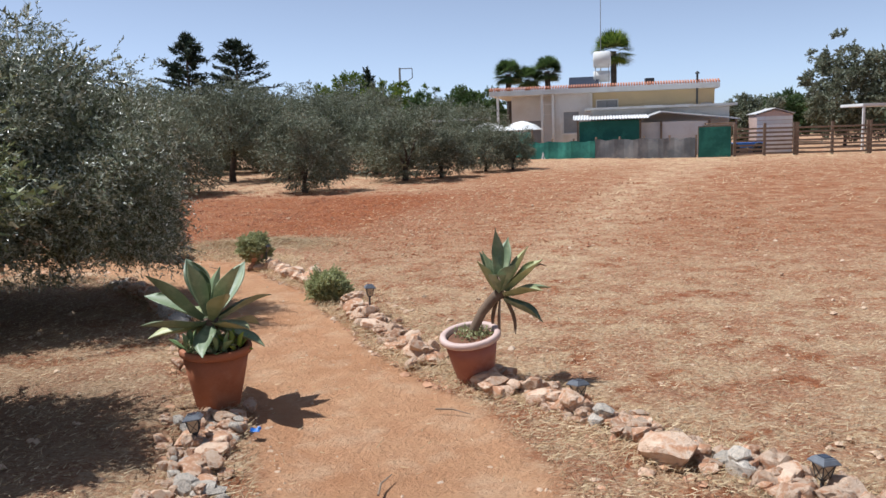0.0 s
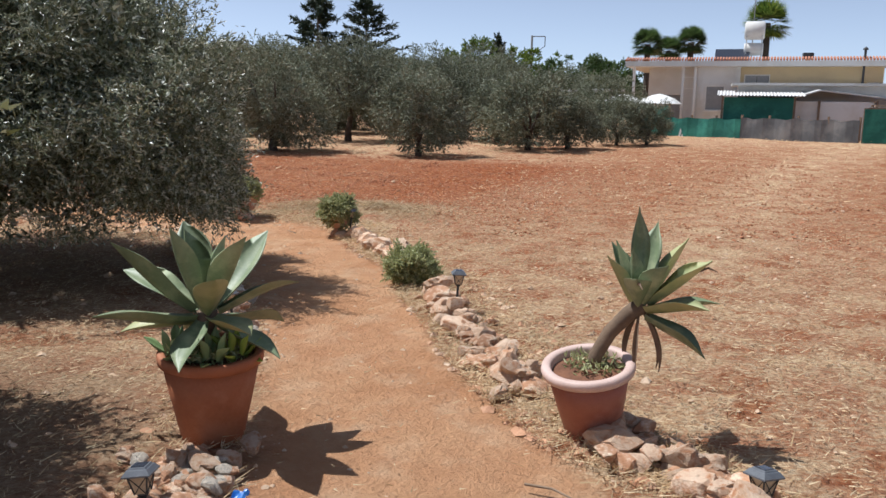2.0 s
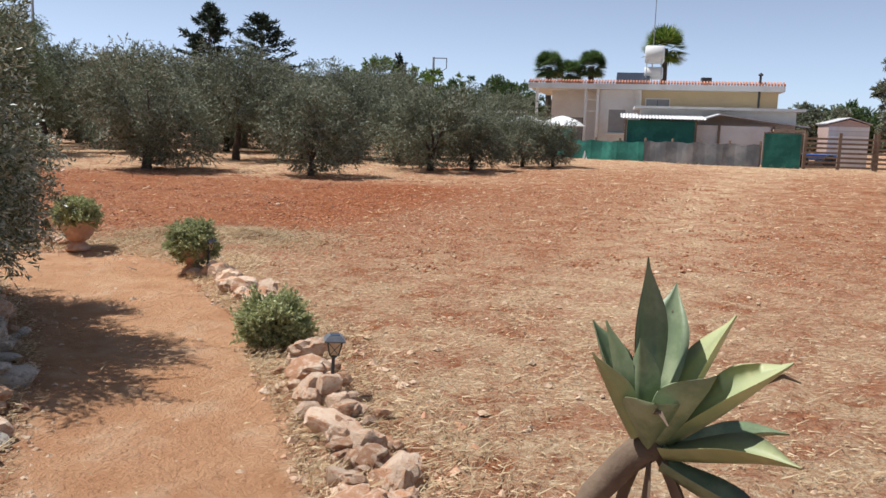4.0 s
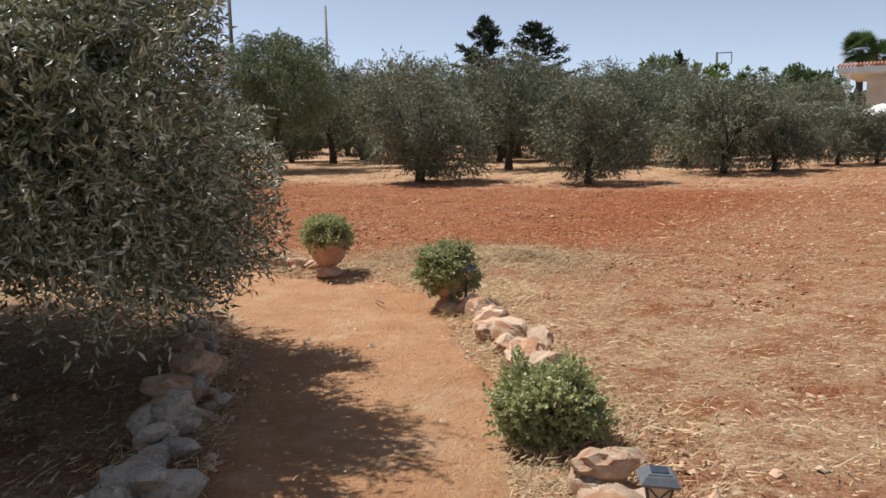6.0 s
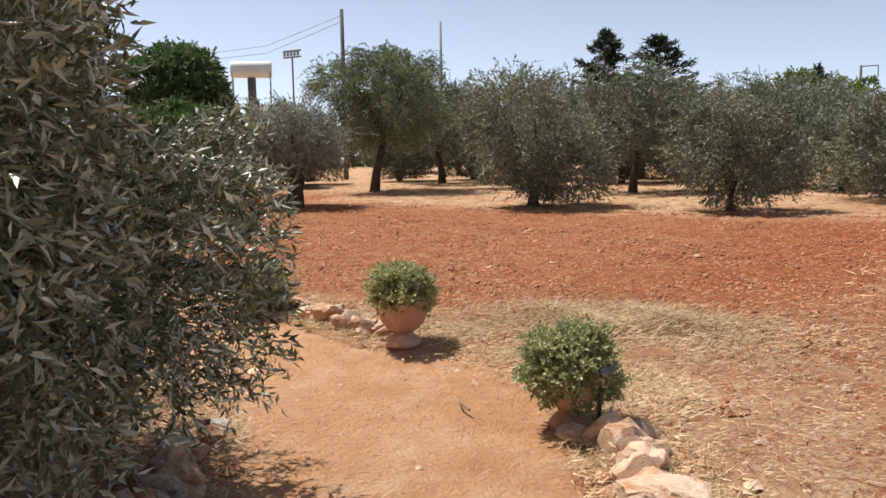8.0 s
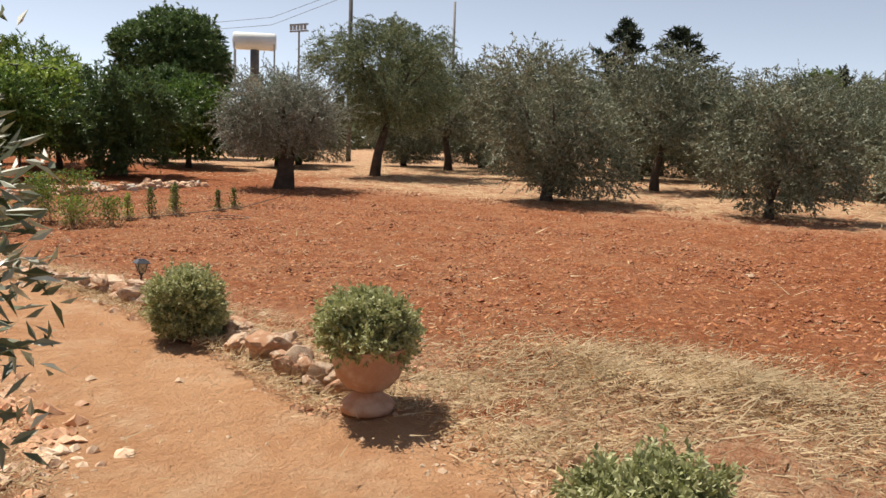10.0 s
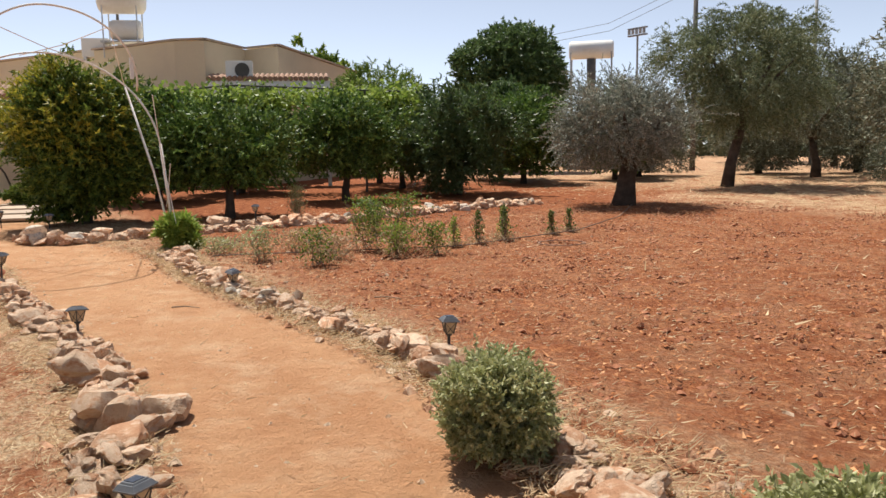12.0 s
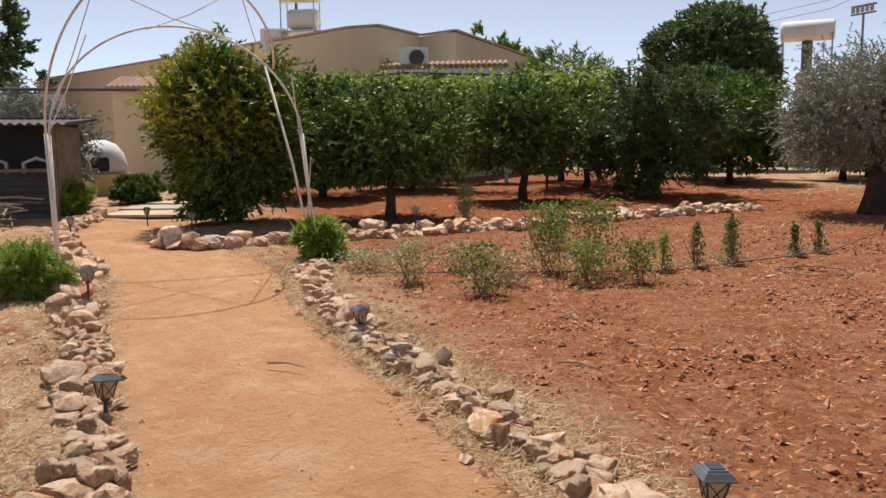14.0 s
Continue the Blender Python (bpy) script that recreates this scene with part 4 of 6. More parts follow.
# ---- conifers, palm and distant trees ----
def conifer(at, seed, height, reach, label):
    t = thing("conifer", at, label, "tree", "dark conifers")
    rng = random.Random(seed)
    part("trunk", tube("trunk", [(0, 0, -0.2), (0.05, 0, height * 0.5), (0, 0.04, height)], [0.2, 0.12, 0.02], 8), M_BARK, t, smooth=True)
    g = np.random.default_rng(seed)
    runs, B, D = [], [], []
    z = height * 0.18
    while z < height * 0.99:
        f = 1 - (z / height)
        for _ in range(4):
            a, L = rng.uniform(0, 6.283), reach * (0.12 + 1.35 * f * (1 - 0.4 * f)) * rng.uniform(0.4, 1.15)
            tip = Vector((math.cos(a) * L, math.sin(a) * L, z + L * rng.uniform(0.1, 0.42)))
            runs.append(([Vector((0, 0, z)), tip], [0.04, 0.008]))
            n = 70
            u = g.uniform(0.25, 1.05, n)[:, None]
            B.append(np.array((0, 0, z)) * (1 - u) + np.array(tip) * u + g.normal(0, 0.12, (n, 3)) * [1, 1, 0.6])
            D.append((np.array(tip) - np.array((0, 0, z))) * 0.6 + g.normal(0, 0.7, (n, 3)))
        z += height * 0.034
    part("bough", tubes("bough", runs, 5), M_BARK, t)
    V, F = leaf_quads(g, np.concatenate(B), np.concatenate(D), 0.36, 0.11, 3)
    part("crown", mesh_of("crown", V, F), M_PINE, t)


conifer((-21.2, 64.5, 0.3), 31, 9.9, 3.9, "dense dark conifer behind the olive orchard")
conifer((-18.6, 69.0, 0.3), 32, 9.9, 4.8, "open layered dark conifer with upswept branches")


def palm(at, height, r, seed, label, fronds=36):
    t = thing("palm_tree", at, label, "palm tree", "palms behind the white house")
    rng = random.Random(seed)
    part("trunk", tube("trunk", [(0, 0, -0.2), (0.1, 0, height * 0.5), (0.05, 0.05, height)], [0.28, 0.2, 0.22], 10), M_BARK, t, smooth=True)
    V, F = [], []
    for i in range(fronds):
        a, e = rng.uniform(0, 6.283), rng.uniform(-0.75, 1.25)
        d = Vector((math.cos(a) * math.cos(e), math.sin(a) * math.cos(e), math.sin(e)))
        s = Vector((-math.sin(a), math.cos(a), 0))
        hub = Vector((0.05, 0.05, height)) + d * r * 0.45
        for k in range(13):
            w = (k - 6) / 6
            tip = hub + (d * math.cos(w * 1.3) + s * math.sin(w * 1.3)) * r * 0.6 + Vector((0, 0, -0.16 * r * abs(w)))
            q = (s if abs(w) < 0.5 else d) * 0.036 * r
            n = len(V)
            V += [hub - q * 0.3, (hub + tip) / 2 + q, tip, (hub + tip) / 2 - q]
            F.append((n, n + 1, n + 2, n + 3))
    part("frond_crown", mesh_of("frond_crown", V, F), M_POMEGRANATE if seed == 41 else M_DARK_LEAF, t)


palm((11.0, 60.0, 0.3), 6.9, 1.7, 41, "fan palm rising behind the white house roof", 64)
palm((3.6, 62.0, 0.3), 5.7, 1.25, 43, "bushy palm behind the white house", 110)
palm((6.6, 63.0, 0.3), 5.9, 1.25, 45, "bushy palm beside its neighbour", 110)
palm((5.2, 64.0, 0.3), 5.4, 1.15, 47, "bushy palm behind the white house", 110)
for x, y, s, r, top, m in ((0.2, 60, 250, 2.4, 4.9, M_DARK_LEAF), (-2.6, 60, 252, 2.0, 4.2, M_DARK_LEAF), (22.5, 49, 254, 2.6, 6.0, M_OLIVE_FAR), (25.5, 47, 256, 2.8, 6.6, M_OLIVE_FAR), (29, 46, 258, 3.0, 7.4, M_OLIVE_FAR), (33, 45, 260, 3.0, 7.0, M_OLIVE_FAR), (20.0, 58, 262, 2.4, 3.2, M_OLIVE_FAR), (24, 62, 264, 2.4, 3.5, M_DARK_LEAF), (-6, 72, 266, 3.4, 6.4, M_POMEGRANATE), (-11, 76, 268, 3.6, 7.2, M_POMEGRANATE), (-30, 70, 270, 3.4, 6.8, M_OLIVE_FAR), (-38, 62, 272, 3.4, 7.4, M_OLIVE_FAR), (-33, 56, 274, 3.0, 6.2, M_OLIVE_FAR), (2, 78, 276, 3.4, 5.4, M_DARK_LEAF)):
    grove_tree(x, y, s, r, top, "leafy tree behind the field", m, 170, (0.17, 0.065), 1.0, "background_tree", 0.4)
t = thing("cypress", (-9.5, 84, 0.3), "thin pointed cypress among the far trees", "tree")
V, F = crown_mesh(281, (0, 0, 4.2), (0.6, 0.6, 4.2), 90, 8, 10, (0.3, 0.12), 0.3, 0.5, 0.0, 0.3, 0.05, 0.28, 3)
part("crown", mesh_of("crown", V, F), M_PINE, t)
part("trunk", tube("trunk", [(0, 0, -0.2), (0, 0, 6)], [0.15, 0.05], 8), M_BARK, t)

# far woods close the horizon all round
g = np.random.default_rng(5)
n = 30000
a = g.uniform(0, 2 * np.pi, n)
dist = g.uniform(95, 150, n)
hmax = 3.2 + 1.6 * np.sin(a * 9) + 1.1 * np.sin(a * 23 + 1) + 0.8 * np.sin(a * 57)
P = np.stack([-4 + np.cos(a) * dist, 12 + np.sin(a) * dist, 0.2 + g.uniform(0, 1, n) ** 0.8 * np.clip(hmax, 1.6, 8)], -1)
V, F = leaf_quads(g, P, g.normal(0, 1, (n, 3)), 2.4, 1.5)
me = mesh_of("far_woods", V, F)
me.materials.append(M_WOODS)
tagged(new("far_woods", me), "distant belt of low trees along the horizon", "woods", kind="stuff")


# ---- pots with agaves ----
def blade(length, width, bend, channel, seed, droop=0.0, sharp=0.85):
    """One fleshy leaf along +x: narrow neck, broad middle, sharp tip, folded along its middle."""
    rng = random.Random(seed)
    V, F, n = [], [], 14
    twist = rng.uniform(-0.25, 0.25)
    x = z = 0.0
    for i in range(n + 1):
        u = i / n
        w = width * (0.42 + 0.58 * math.sin(u / 0.56 * math.pi / 2) ** 1.6) if u < 0.56 else width * max(0.0, math.cos((u - 0.56) / 0.44 * math.pi / 2)) ** sharp
        w = max(w, 0.004)
        ang = bend * (u - 0.35) * 1.4 - droop * max(0, u - 0.45) ** 2 * 4
        x += length / n * math.cos(ang)
        z += length / n * math.sin(ang)
        thick = 0.016 * (1 - u) + 0.003
        for k in (-1, -0.5, 0, 0.5, 1):
            V.append((x, k * w / 2, z + channel * w * abs(k) ** 1.5 + twist * k * w * u))
        for k in (1, 0.5, 0, -0.5, -1):
            V.append((x, k * w / 2 * 0.98, z + channel * w * abs(k) ** 1.5 - thick * (1.15 - abs(k)) + twist * k * w * u))
    for i in range(n):
        for k in range(10):
            a, b = i * 10 + k, i * 10 + (k + 1) % 10
            F.append((a, b, b + 10, a + 10))
    return mesh_of("leaf", V, F)


def rosette(parent, at, count, length, width, seed, tilt=(0, 0), lowest=-0.35, mats=None, droop=0.3, ragged=False):
    rng = random.Random(seed)
    base = pose(at[0], at[1], at[2], tilt[0], tilt[1], 0)
    for i in range(count):
        u = i / (count - 1)
        rise = math.degrees(lowest) + (80 - math.degrees(lowest)) * u ** 1.15
        mat = (mats or [M_AGAVE])[rng.randrange(len(mats or [1]))]
        ob = part("leaf", blade(length * rng.uniform(0.85, 1.1) * (0.82 + 0.25 * math.sin(u * 3.1)), width * rng.uniform(0.85, 1.12), rng.uniform(-0.15, 0.35) + (0.2 if u > 0.6 else 0), 0.24 if u < 0.7 else 0.36, seed * 100 + i, droop * (1 - u), 1.05), mat, parent, smooth=True)
        if ragged and i % 3 == 0:
            part("dry_tip", tube("dry_tip", [(length * 0.78, 0, 0.0), (length * 0.95, 0.012, -0.02), (length * 1.02, 0.03, -0.06)], [0.008, 0.007, 0.002], 6), M_AGAVE_DRY, ob, "shrivelled brown leaf tip")
        ob.matrix_basis = base @ pose(0, 0, 0.05 * u, 0, 0, i * 137.5 + rng.uniform(-12, 12)) @ pose(0.025, 0, 0, 0, -rise, 0)


def small_plants(parent, z, r, count, seed, mat, name="groundcover"):
    g = np.random.default_rng(seed)
    a, q = g.uniform(0, 6.283, count), r * np.sqrt(g.uniform(0, 1, count))
    B = np.stack([np.cos(a) * q, np.sin(a) * q, z + g.uniform(0, 0.07, count)], -1)
    V, F = leaf_quads(g, B, g.normal(0, 1, (count, 3)) + [0, 0, 0.8], 0.04, 0.014)
    return part(name, mesh_of(name, V, F), mat, parent)


def pot_body(parent, base_r, rim_r, height, mat, rim_mat, tilt, lip=0.03, lip_h=0.035):
    holder = new("pot")
    holder.parent = parent
    holder.matrix_basis = pose(0, 0, 0, tilt[0], tilt[1], 0)
    part("body", lathe("body", [(base_r * 0.96, 0), (base_r, 0.01), (base_r + (rim_r - base_r) * 0.5, height * 0.5), (rim_r - 0.012, height - lip_h), (rim_r - 0.03, height - lip_h), (rim_r - 0.045, height * 0.55), (0.02, height * 0.5)], 40), mat, holder, smooth=True)
    part("rim", lathe("rim", [(rim_r - 0.028, height - lip_h - 0.004), (rim_r + lip * 0.35, height - lip_h), (rim_r + lip * 0.5, height - lip_h * 0.5), (rim_r + lip * 0.35, height - 0.004), (rim_r, height), (rim_r - 0.02, height), (rim_r - 0.03, height - 0.01), (rim_r - 0.034, height - lip_h)], 40), rim_mat, holder, smooth=True)
    part("soil", lathe("soil", [(rim_r - 0.036, height - lip_h + 0.004), (rim_r * 0.5, height - lip_h + 0.012), (0.01, height - lip_h + 0.015)], 32), M_SOIL, holder)
    return holder


west_pot = thing("agave_pot", (-1.45, 6.42, 0.0), "brown terracotta pot with a large green agave rosette", "plant pot", "agave pots")
pot_body(west_pot, 0.15, 0.24, 0.45, M_TERRA, M_TERRA, (3, 2), 0.02, 0.05)
part("stem", tube("stem", [(0, 0, 0.34), (-0.01, 0, 0.48), (-0.01, 0, 0.63)], [0.045, 0.04, 0.05], 10), M_AGAVE_DRY, west_pot, smooth=True)
rosette(west_pot, (-0.01, 0, 0.59), 18, 0.44, 0.155, 3, (0, -4), -0.5, [M_AGAVE, M_AGAVE, M_AGAVE, M_AGAVE, M_AGAVE_PALE], 0.4)
rosette(west_pot, (-0.13, -0.1, 0.41), 9, 0.14, 0.05, 4, (0, 0), 0.0, [M_SUCC], 0.1)
rosette(west_pot, (0.08, -0.14, 0.41), 10, 0.13, 0.045, 5, (0, 0), 0.0, [M_SUCC], 0.1)
rosette(west_pot, (0.16, -0.05, 0.41), 8, 0.12, 0.04, 6, (0, 0), 0.1, [M_BRIGHT], 0.1)
small_plants(west_pot, 0.40, 0.2, 700, 6, M_SHRUB)

east_pot = thing("agave_pot", (0.385, 6.87, 0.0), "faded pink plastic pot with a leaning agave on a bare stem", "plant pot", "agave pots")
pot_body(east_pot, 0.135, 0.212, 0.39, M_PLASTIC_POT, M_POT_RIM, (9, -6), 0.04, 0.045)
part("stem", tube("stem", [(-0.03, -0.04, 0.32), (0.0, -0.03, 0.42), (0.06, -0.01, 0.53), (0.14, 0.0, 0.62), (0.21, 0.0, 0.68)], [0.034, 0.035, 0.036, 0.039, 0.045], 12), M_AGAVE_DRY, east_pot, "bare ringed brown stem", smooth=True)
for i, (yaw, rise, length, width, mat) in enumerate(((20, 54, 0.36, 0.10, M_AGAVE_PALE), (-15, 38, 0.37, 0.11, M_AGAVE_PALE), (-38, 12, 0.34, 0.10, M_AGAVE_PALE), (14, 6, 0.36, 0.065, M_AGAVE), (-28, -24, 0.34, 0.10, M_AGAVE), (62, 66, 0.38, 0.105, M_AGAVE), (110, 84, 0.42, 0.085, M_AGAVE),
                                                     (172, 70, 0.29, 0.075, M_AGAVE), (205, 56, 0.27, 0.08, M_AGAVE_PALE), (262, 44, 0.22, 0.11, M_AGAVE), (305, 50, 0.27, 0.11, M_AGAVE), (140, 58, 0.3, 0.085, M_AGAVE), (235, 76, 0.26, 0.06, M_AGAVE), (80, 30, 0.33, 0.10, M_AGAVE))):
    ob = part("leaf", blade(length, width * 1.3, 0.2 - 0.03 * (i % 5), 0.34, 860 + i, 0.25 if rise < 20 else 0.05, 1.35), mat, east_pot, smooth=True)
    ob.matrix_basis = pose(0.19, 0, 0.65 + 0.0006 * rise, 0, 0, yaw) @ pose(0.02, 0, 0, 0, -rise, 0)
    if i % 4 == 1:
        part("dry_tip", tube("dry_tip", [(length * 0.86, 0, 0.0), (length * 0.97, 0.012, -0.01), (length * 1.03, 0.03, -0.05)], [0.006, 0.006, 0.002], 6), M_AGAVE_DRY, ob, "shrivelled brown leaf tip")
for i, (yaw, down) in enumerate(((10, 70), (140, 75), (255, 78), (330, 66))):
    ob = part("dry_leaf", blade(0.3, 0.028, -0.3, 0.5, 900 + i, 0.2), M_AGAVE_DRY, east_pot, "shrivelled brown leaf")
    ob.matrix_basis = pose(0.2, 0, 0.66, 0, 0, yaw) @ pose(0.02, 0, 0, 0, down, 0)
small_plants(east_pot, 0.325, 0.15, 420, 7, M_SHRUB)


# ---- urns and shrubs ----
def shrub_crown(seed, centre, radii, clumps, leaf=(0.026, 0.015), twigs=9, leaves=15, sides=4):
    return merge(crown_mesh(seed, centre, radii, clumps, twigs, leaves, leaf, 0.08, 0.74, -0.1, 0.01, 0.3, 0.036, sides),
                 crown_mesh(seed + 1, centre, [r * 0.72 for r in radii], clumps // 3, twigs, leaves, leaf, 0.085, 0.4, -0.1, 0.01, 0.1, 0.06, sides))


def shrub(x, y, seed, r, h, label, mat=None, name="shrub", clumps=150, leaf=(0.026, 0.015), sink=0.0):
    t = thing(name, (x, y, level(x, y)), label, "shrub", "shrubs along the path")
    rng = random.Random(seed)
    runs = []
    for _ in range(12):
        a, q = rng.uniform(0, 6.283), rng.uniform(0.3, 0.8)
        runs.append(([(0, 0, 0), (math.cos(a) * r * q * 0.5, math.sin(a) * r * q * 0.5, h * 0.35), (math.cos(a) * r * q, math.sin(a) * r * q, h * rng.uniform(0.6, 0.85))], [0.012, 0.008, 0.004]))
    part("stem", tubes("stem", runs, 5), M_TWIG, t)
    V, F = shrub_crown(seed, (0, 0, h * 0.5 + sink), (r, r, h * 0.5), clumps, leaf, sides=3 if mat else 4)
    part("crown", mesh_of("crown", V, F), mat or M_SHRUB, t)
    return t


def urn(x, y, seed, rim_r, rim_z, crown_r, crown_h, label, drape=0.0):
    t = thing("planted_urn", (x, y, level(x, y) - 0.01), label, "urn", "terracotta urns with shrubs")
    part("foot", lathe("foot", [(rim_r * 0.72, 0), (rim_r * 0.74, 0.03), (rim_r * 0.62, 0.055), (rim_r * 0.40, 0.085), (rim_r * 0.36, 0.105), (0.02, 0.107)], 32), M_URN, t, smooth=True)
    part("bowl", lathe("bowl", [(rim_r * 0.36, 0.10), (rim_r * 0.62, 0.125), (rim_r * 0.86, 0.18), (rim_r * 0.98, rim_z * 0.8), (rim_r, rim_z - 0.02), (rim_r * 1.05, rim_z - 0.012), (rim_r * 1.05, rim_z), (rim_r * 0.93, rim_z), (rim_r * 0.9, rim_z - 0.05), (0.01, rim_z - 0.05)], 36), M_URN, t, smooth=True)
    V, F = shrub_crown(seed, (0, 0, rim_z + crown_h * 0.32 - drape), (crown_r, crown_r, crown_h * 0.62 + drape * 0.6), 170)
    part("shrub", mesh_of("shrub", V, F), M_SHRUB, t, "dense grey-green shrub")
    rng = random.Random(seed)
    part("stem", tubes("stem", [([(0, 0, rim_z - 0.06), (rng.uniform(-1, 1) * crown_r * 0.6, rng.uniform(-1, 1) * crown_r * 0.6, rim_z + crown_h * 0.4)], [0.008, 0.004]) for _ in range(14)], 5), M_TWIG, t)
    return t


urn(-4.5, 13.57, 301, 0.185, 0.33, 0.185, 0.21, "terracotta pedestal urn overflowing with a grey-green shrub")
urn(-2.75, 12.46, 303, 0.15, 0.28, 0.17, 0.2, "stone-shaded urn hidden under a drooping shrub", 0.04)
shrub(-1.27, 10.02, 305, 0.17, 0.27, "rounded grey-green shrub growing at the border")
shrub(-6.3, 14.02, 307, 0.19, 0.40, "rounded grey-green shrub on the stone border")
shrub(-13.7, 12.38, 309, 0.25, 0.4, "feathery bright green shrub by the arch", M_BRIGHT, clumps=190, leaf=(0.05, 0.009))
shrub(-22.3, 12.25, 311, 0.5, 0.62, "bright green feathery shrub near the shed", M_BRIGHT, clumps=120, leaf=(0.08, 0.02))
shrub(-24.6, 13.6, 313, 0.5, 0.55, "green shrub beside the paved path", M_CITRUS, clumps=110, leaf=(0.08, 0.025))
shrub(-25.2, 14.9, 315, 0.45, 0.45, "low green shrub beside the paved path", M_POMEGRANATE, clumps=100, leaf=(0.08, 0.025))
shrub(-14.85, 15.3, 317, 0.2, 0.4, "leafy green plant at the foot of the arch", M_BRIGHT, clumps=26, leaf=(0.12, 0.04))
shrub(-19.6, 11.0, 319, 0.35, 0.5, "green flower bush behind the white cabinet", M_BRIGHT, clumps=80, leaf=(0.06, 0.02))


# ---- solar lanterns ----
def lantern(x, y, z, post, turn, lean, label):
    t = thing("solar_lantern", (x, y, z), label, "garden lantern", "solar lanterns along the path", turn=turn)
    t.matrix_basis = pose(x, y, z, lean[0], lean[1], turn) @ Matrix.Scale(0.9, 4)
    part("post", tube("post", [(0, 0, -0.06), (0, 0, post)], 0.011, 10), M_BLACK, t)
    part("collar", lathe("collar", [(0.012, post - 0.012), (0.022, post), (0.030, post + 0.012), (0.004, post + 0.016)], 16), M_BLACK, t, smooth=True)
    b, h = post + 0.012, 0.085
    V = [(-0.026, -0.026, b), (0.026, -0.026, b), (0.026, 0.026, b), (-0.026, 0.026, b), (-0.043, -0.043, b + h), (0.043, -0.043, b + h), (0.043, 0.043, b + h), (-0.043, 0.043, b + h)]
    pane = [(0, 1, 5, 4), (1, 2, 6, 5), (2, 3, 7, 6), (3, 0, 4, 7)]
    for f in pane:
        part("pane", mesh_of("pane", [V[i] for i in f], [(0, 1, 2, 3)]), M_LENS, t, "amber translucent pane")
    for i in range(4):
        part("corner_bar", tube("corner_bar", [V[i], V[i + 4]], 0.0042, 6), M_BLACK, t)
        j = (i + 1) % 4
        A, B, C, D = Vector(V[i]), Vector(V[j]), Vector(V[j + 4]), Vector(V[i + 4])
        nrm = (A + B + C + D) / 4 - Vector((0, 0, b + h / 2))
        push = nrm.normalized() * 0.002
        part("cross_bar", tube("cross_bar", [A + push, A.lerp(C, 0.5) * 0.5 + B.lerp(D, 0.5) * 0.5 + push + (B - A) * 0.12, C + push], 0.0022, 5), M_BLACK, t)
        part("cross_bar", tube("cross_bar", [B + push, A.lerp(C, 0.5) * 0.5 + B.lerp(D, 0.5) * 0.5 + push - (B - A) * 0.12, D + push], 0.0022, 5), M_BLACK, t)
    top = b + h
    bm = bmesh.new()
    for z0, z1, r0, r1 in ((top, top + 0.008, 0.062, 0.062), (top + 0.008, top + 0.028, 0.060, 0.045), (top + 0.028, top + 0.036, 0.041, 0.036)):
        q = [bm.verts.new((sx * r, sy * r, zz)) for zz, r in ((z0, r0), (z1, r1)) for sx, sy in ((-1, -1), (1, -1), (1, 1), (-1, 1))]
        for f in ((3, 2, 1, 0), (4, 5, 6, 7), (0, 1, 5, 4), (1, 2, 6, 5), (2, 3, 7, 6), (3, 0, 4, 7)):
            bm.faces.new([q[i] for i in f])
    roof = part("roof", bm, M_CAP, t, "stepped plastic cap, its black lightened as if sunlit")
    part("solar_cell", boxes((-0.028, 0.028, -0.028, 0.028, top + 0.0365, top + 0.0395)), M_SOLAR, roof, "dark glossy solar cell")


for x, y, z, post, turn, lean in ((2.08, 4.83, -0.04, 0.13, 20, (0, 4)), (1.05, 6.1, -0.04, 0.15, 35, (-6, 5)), (-0.68, 9.02, 0.05, 0.2, 15, (0, 3)), (-1.33, 5.6, 0.06, 0.05, 10, (-5, -6)), (-2.2, 8.25, 0.03, 0.15, 40, (0, -5)),
                                  (-2.58, 12.38, 0.08, 0.17, 60, (4, 3)), (-7.77, 14.80, 0.0, 0.17, 70, (0, 2)), (-11.05, 14.62, 0.0, 0.12, 15, (6, 8)), (-9.8, 13.0, 0.03, 0.11, 30, (-8, -8)), (-12.85, 12.87, 0.06, 0.19, 50, (2, 3)),
                                  (-6.6, 12.6, -0.06, 0.1, 25, (3, -4)), (-17.9, 12.55, 0.05, 0.2, 10, (0, 4)), (-19.3, 13.6, 0.08, 0.14, 70, (3, 0)), (-18.0, 14.15, 0.1, 0.13, 25, (0, 3)), (-16.6, 17.1, 0.2, 0.1, 45, (3, 3))):
    lantern(x, y, z + level(x, y), post, turn, lean, "small black solar garden lantern with amber panes")


# ---- garden arch ----
arch = thing("garden_arch", (-14.9, 13.85, 0.0), "bare pipe garden arch with two fanned hoops and loose wires", "garden arch")
for dx, hgt, name in ((0.85, 3.05, "front_hoop"), (-0.75, 2.69, "rear_hoop")):
    pts = []
    for i in range(41):
        u = i / 40
        ang = math.pi * u
        # the front hoop is tied onto the rear one before it reaches the far leg
        yy = -1.32 * math.cos(ang) if dx < 0 else -0.2 - 1.12 * math.cos(ang)
        foot_z = 1.45 if dx < 0 or u < 0.5 else 2.15
        zz = foot_z + (hgt - foot_z) * math.sin(ang)
        pts.append((dx * (0.3 + 0.7 * math.sin(ang)), yy, zz))
    part(name, tube(name, pts, 0.0125, 8), M_PIPE, arch, smooth=True)
part("leg", tube("leg", [(0.1, 1.36, -0.1), (-0.2, 1.2, 1.1), (-0.58, 0.98, 2.27)], 0.014, 8), M_PIPE, arch, smooth=True)
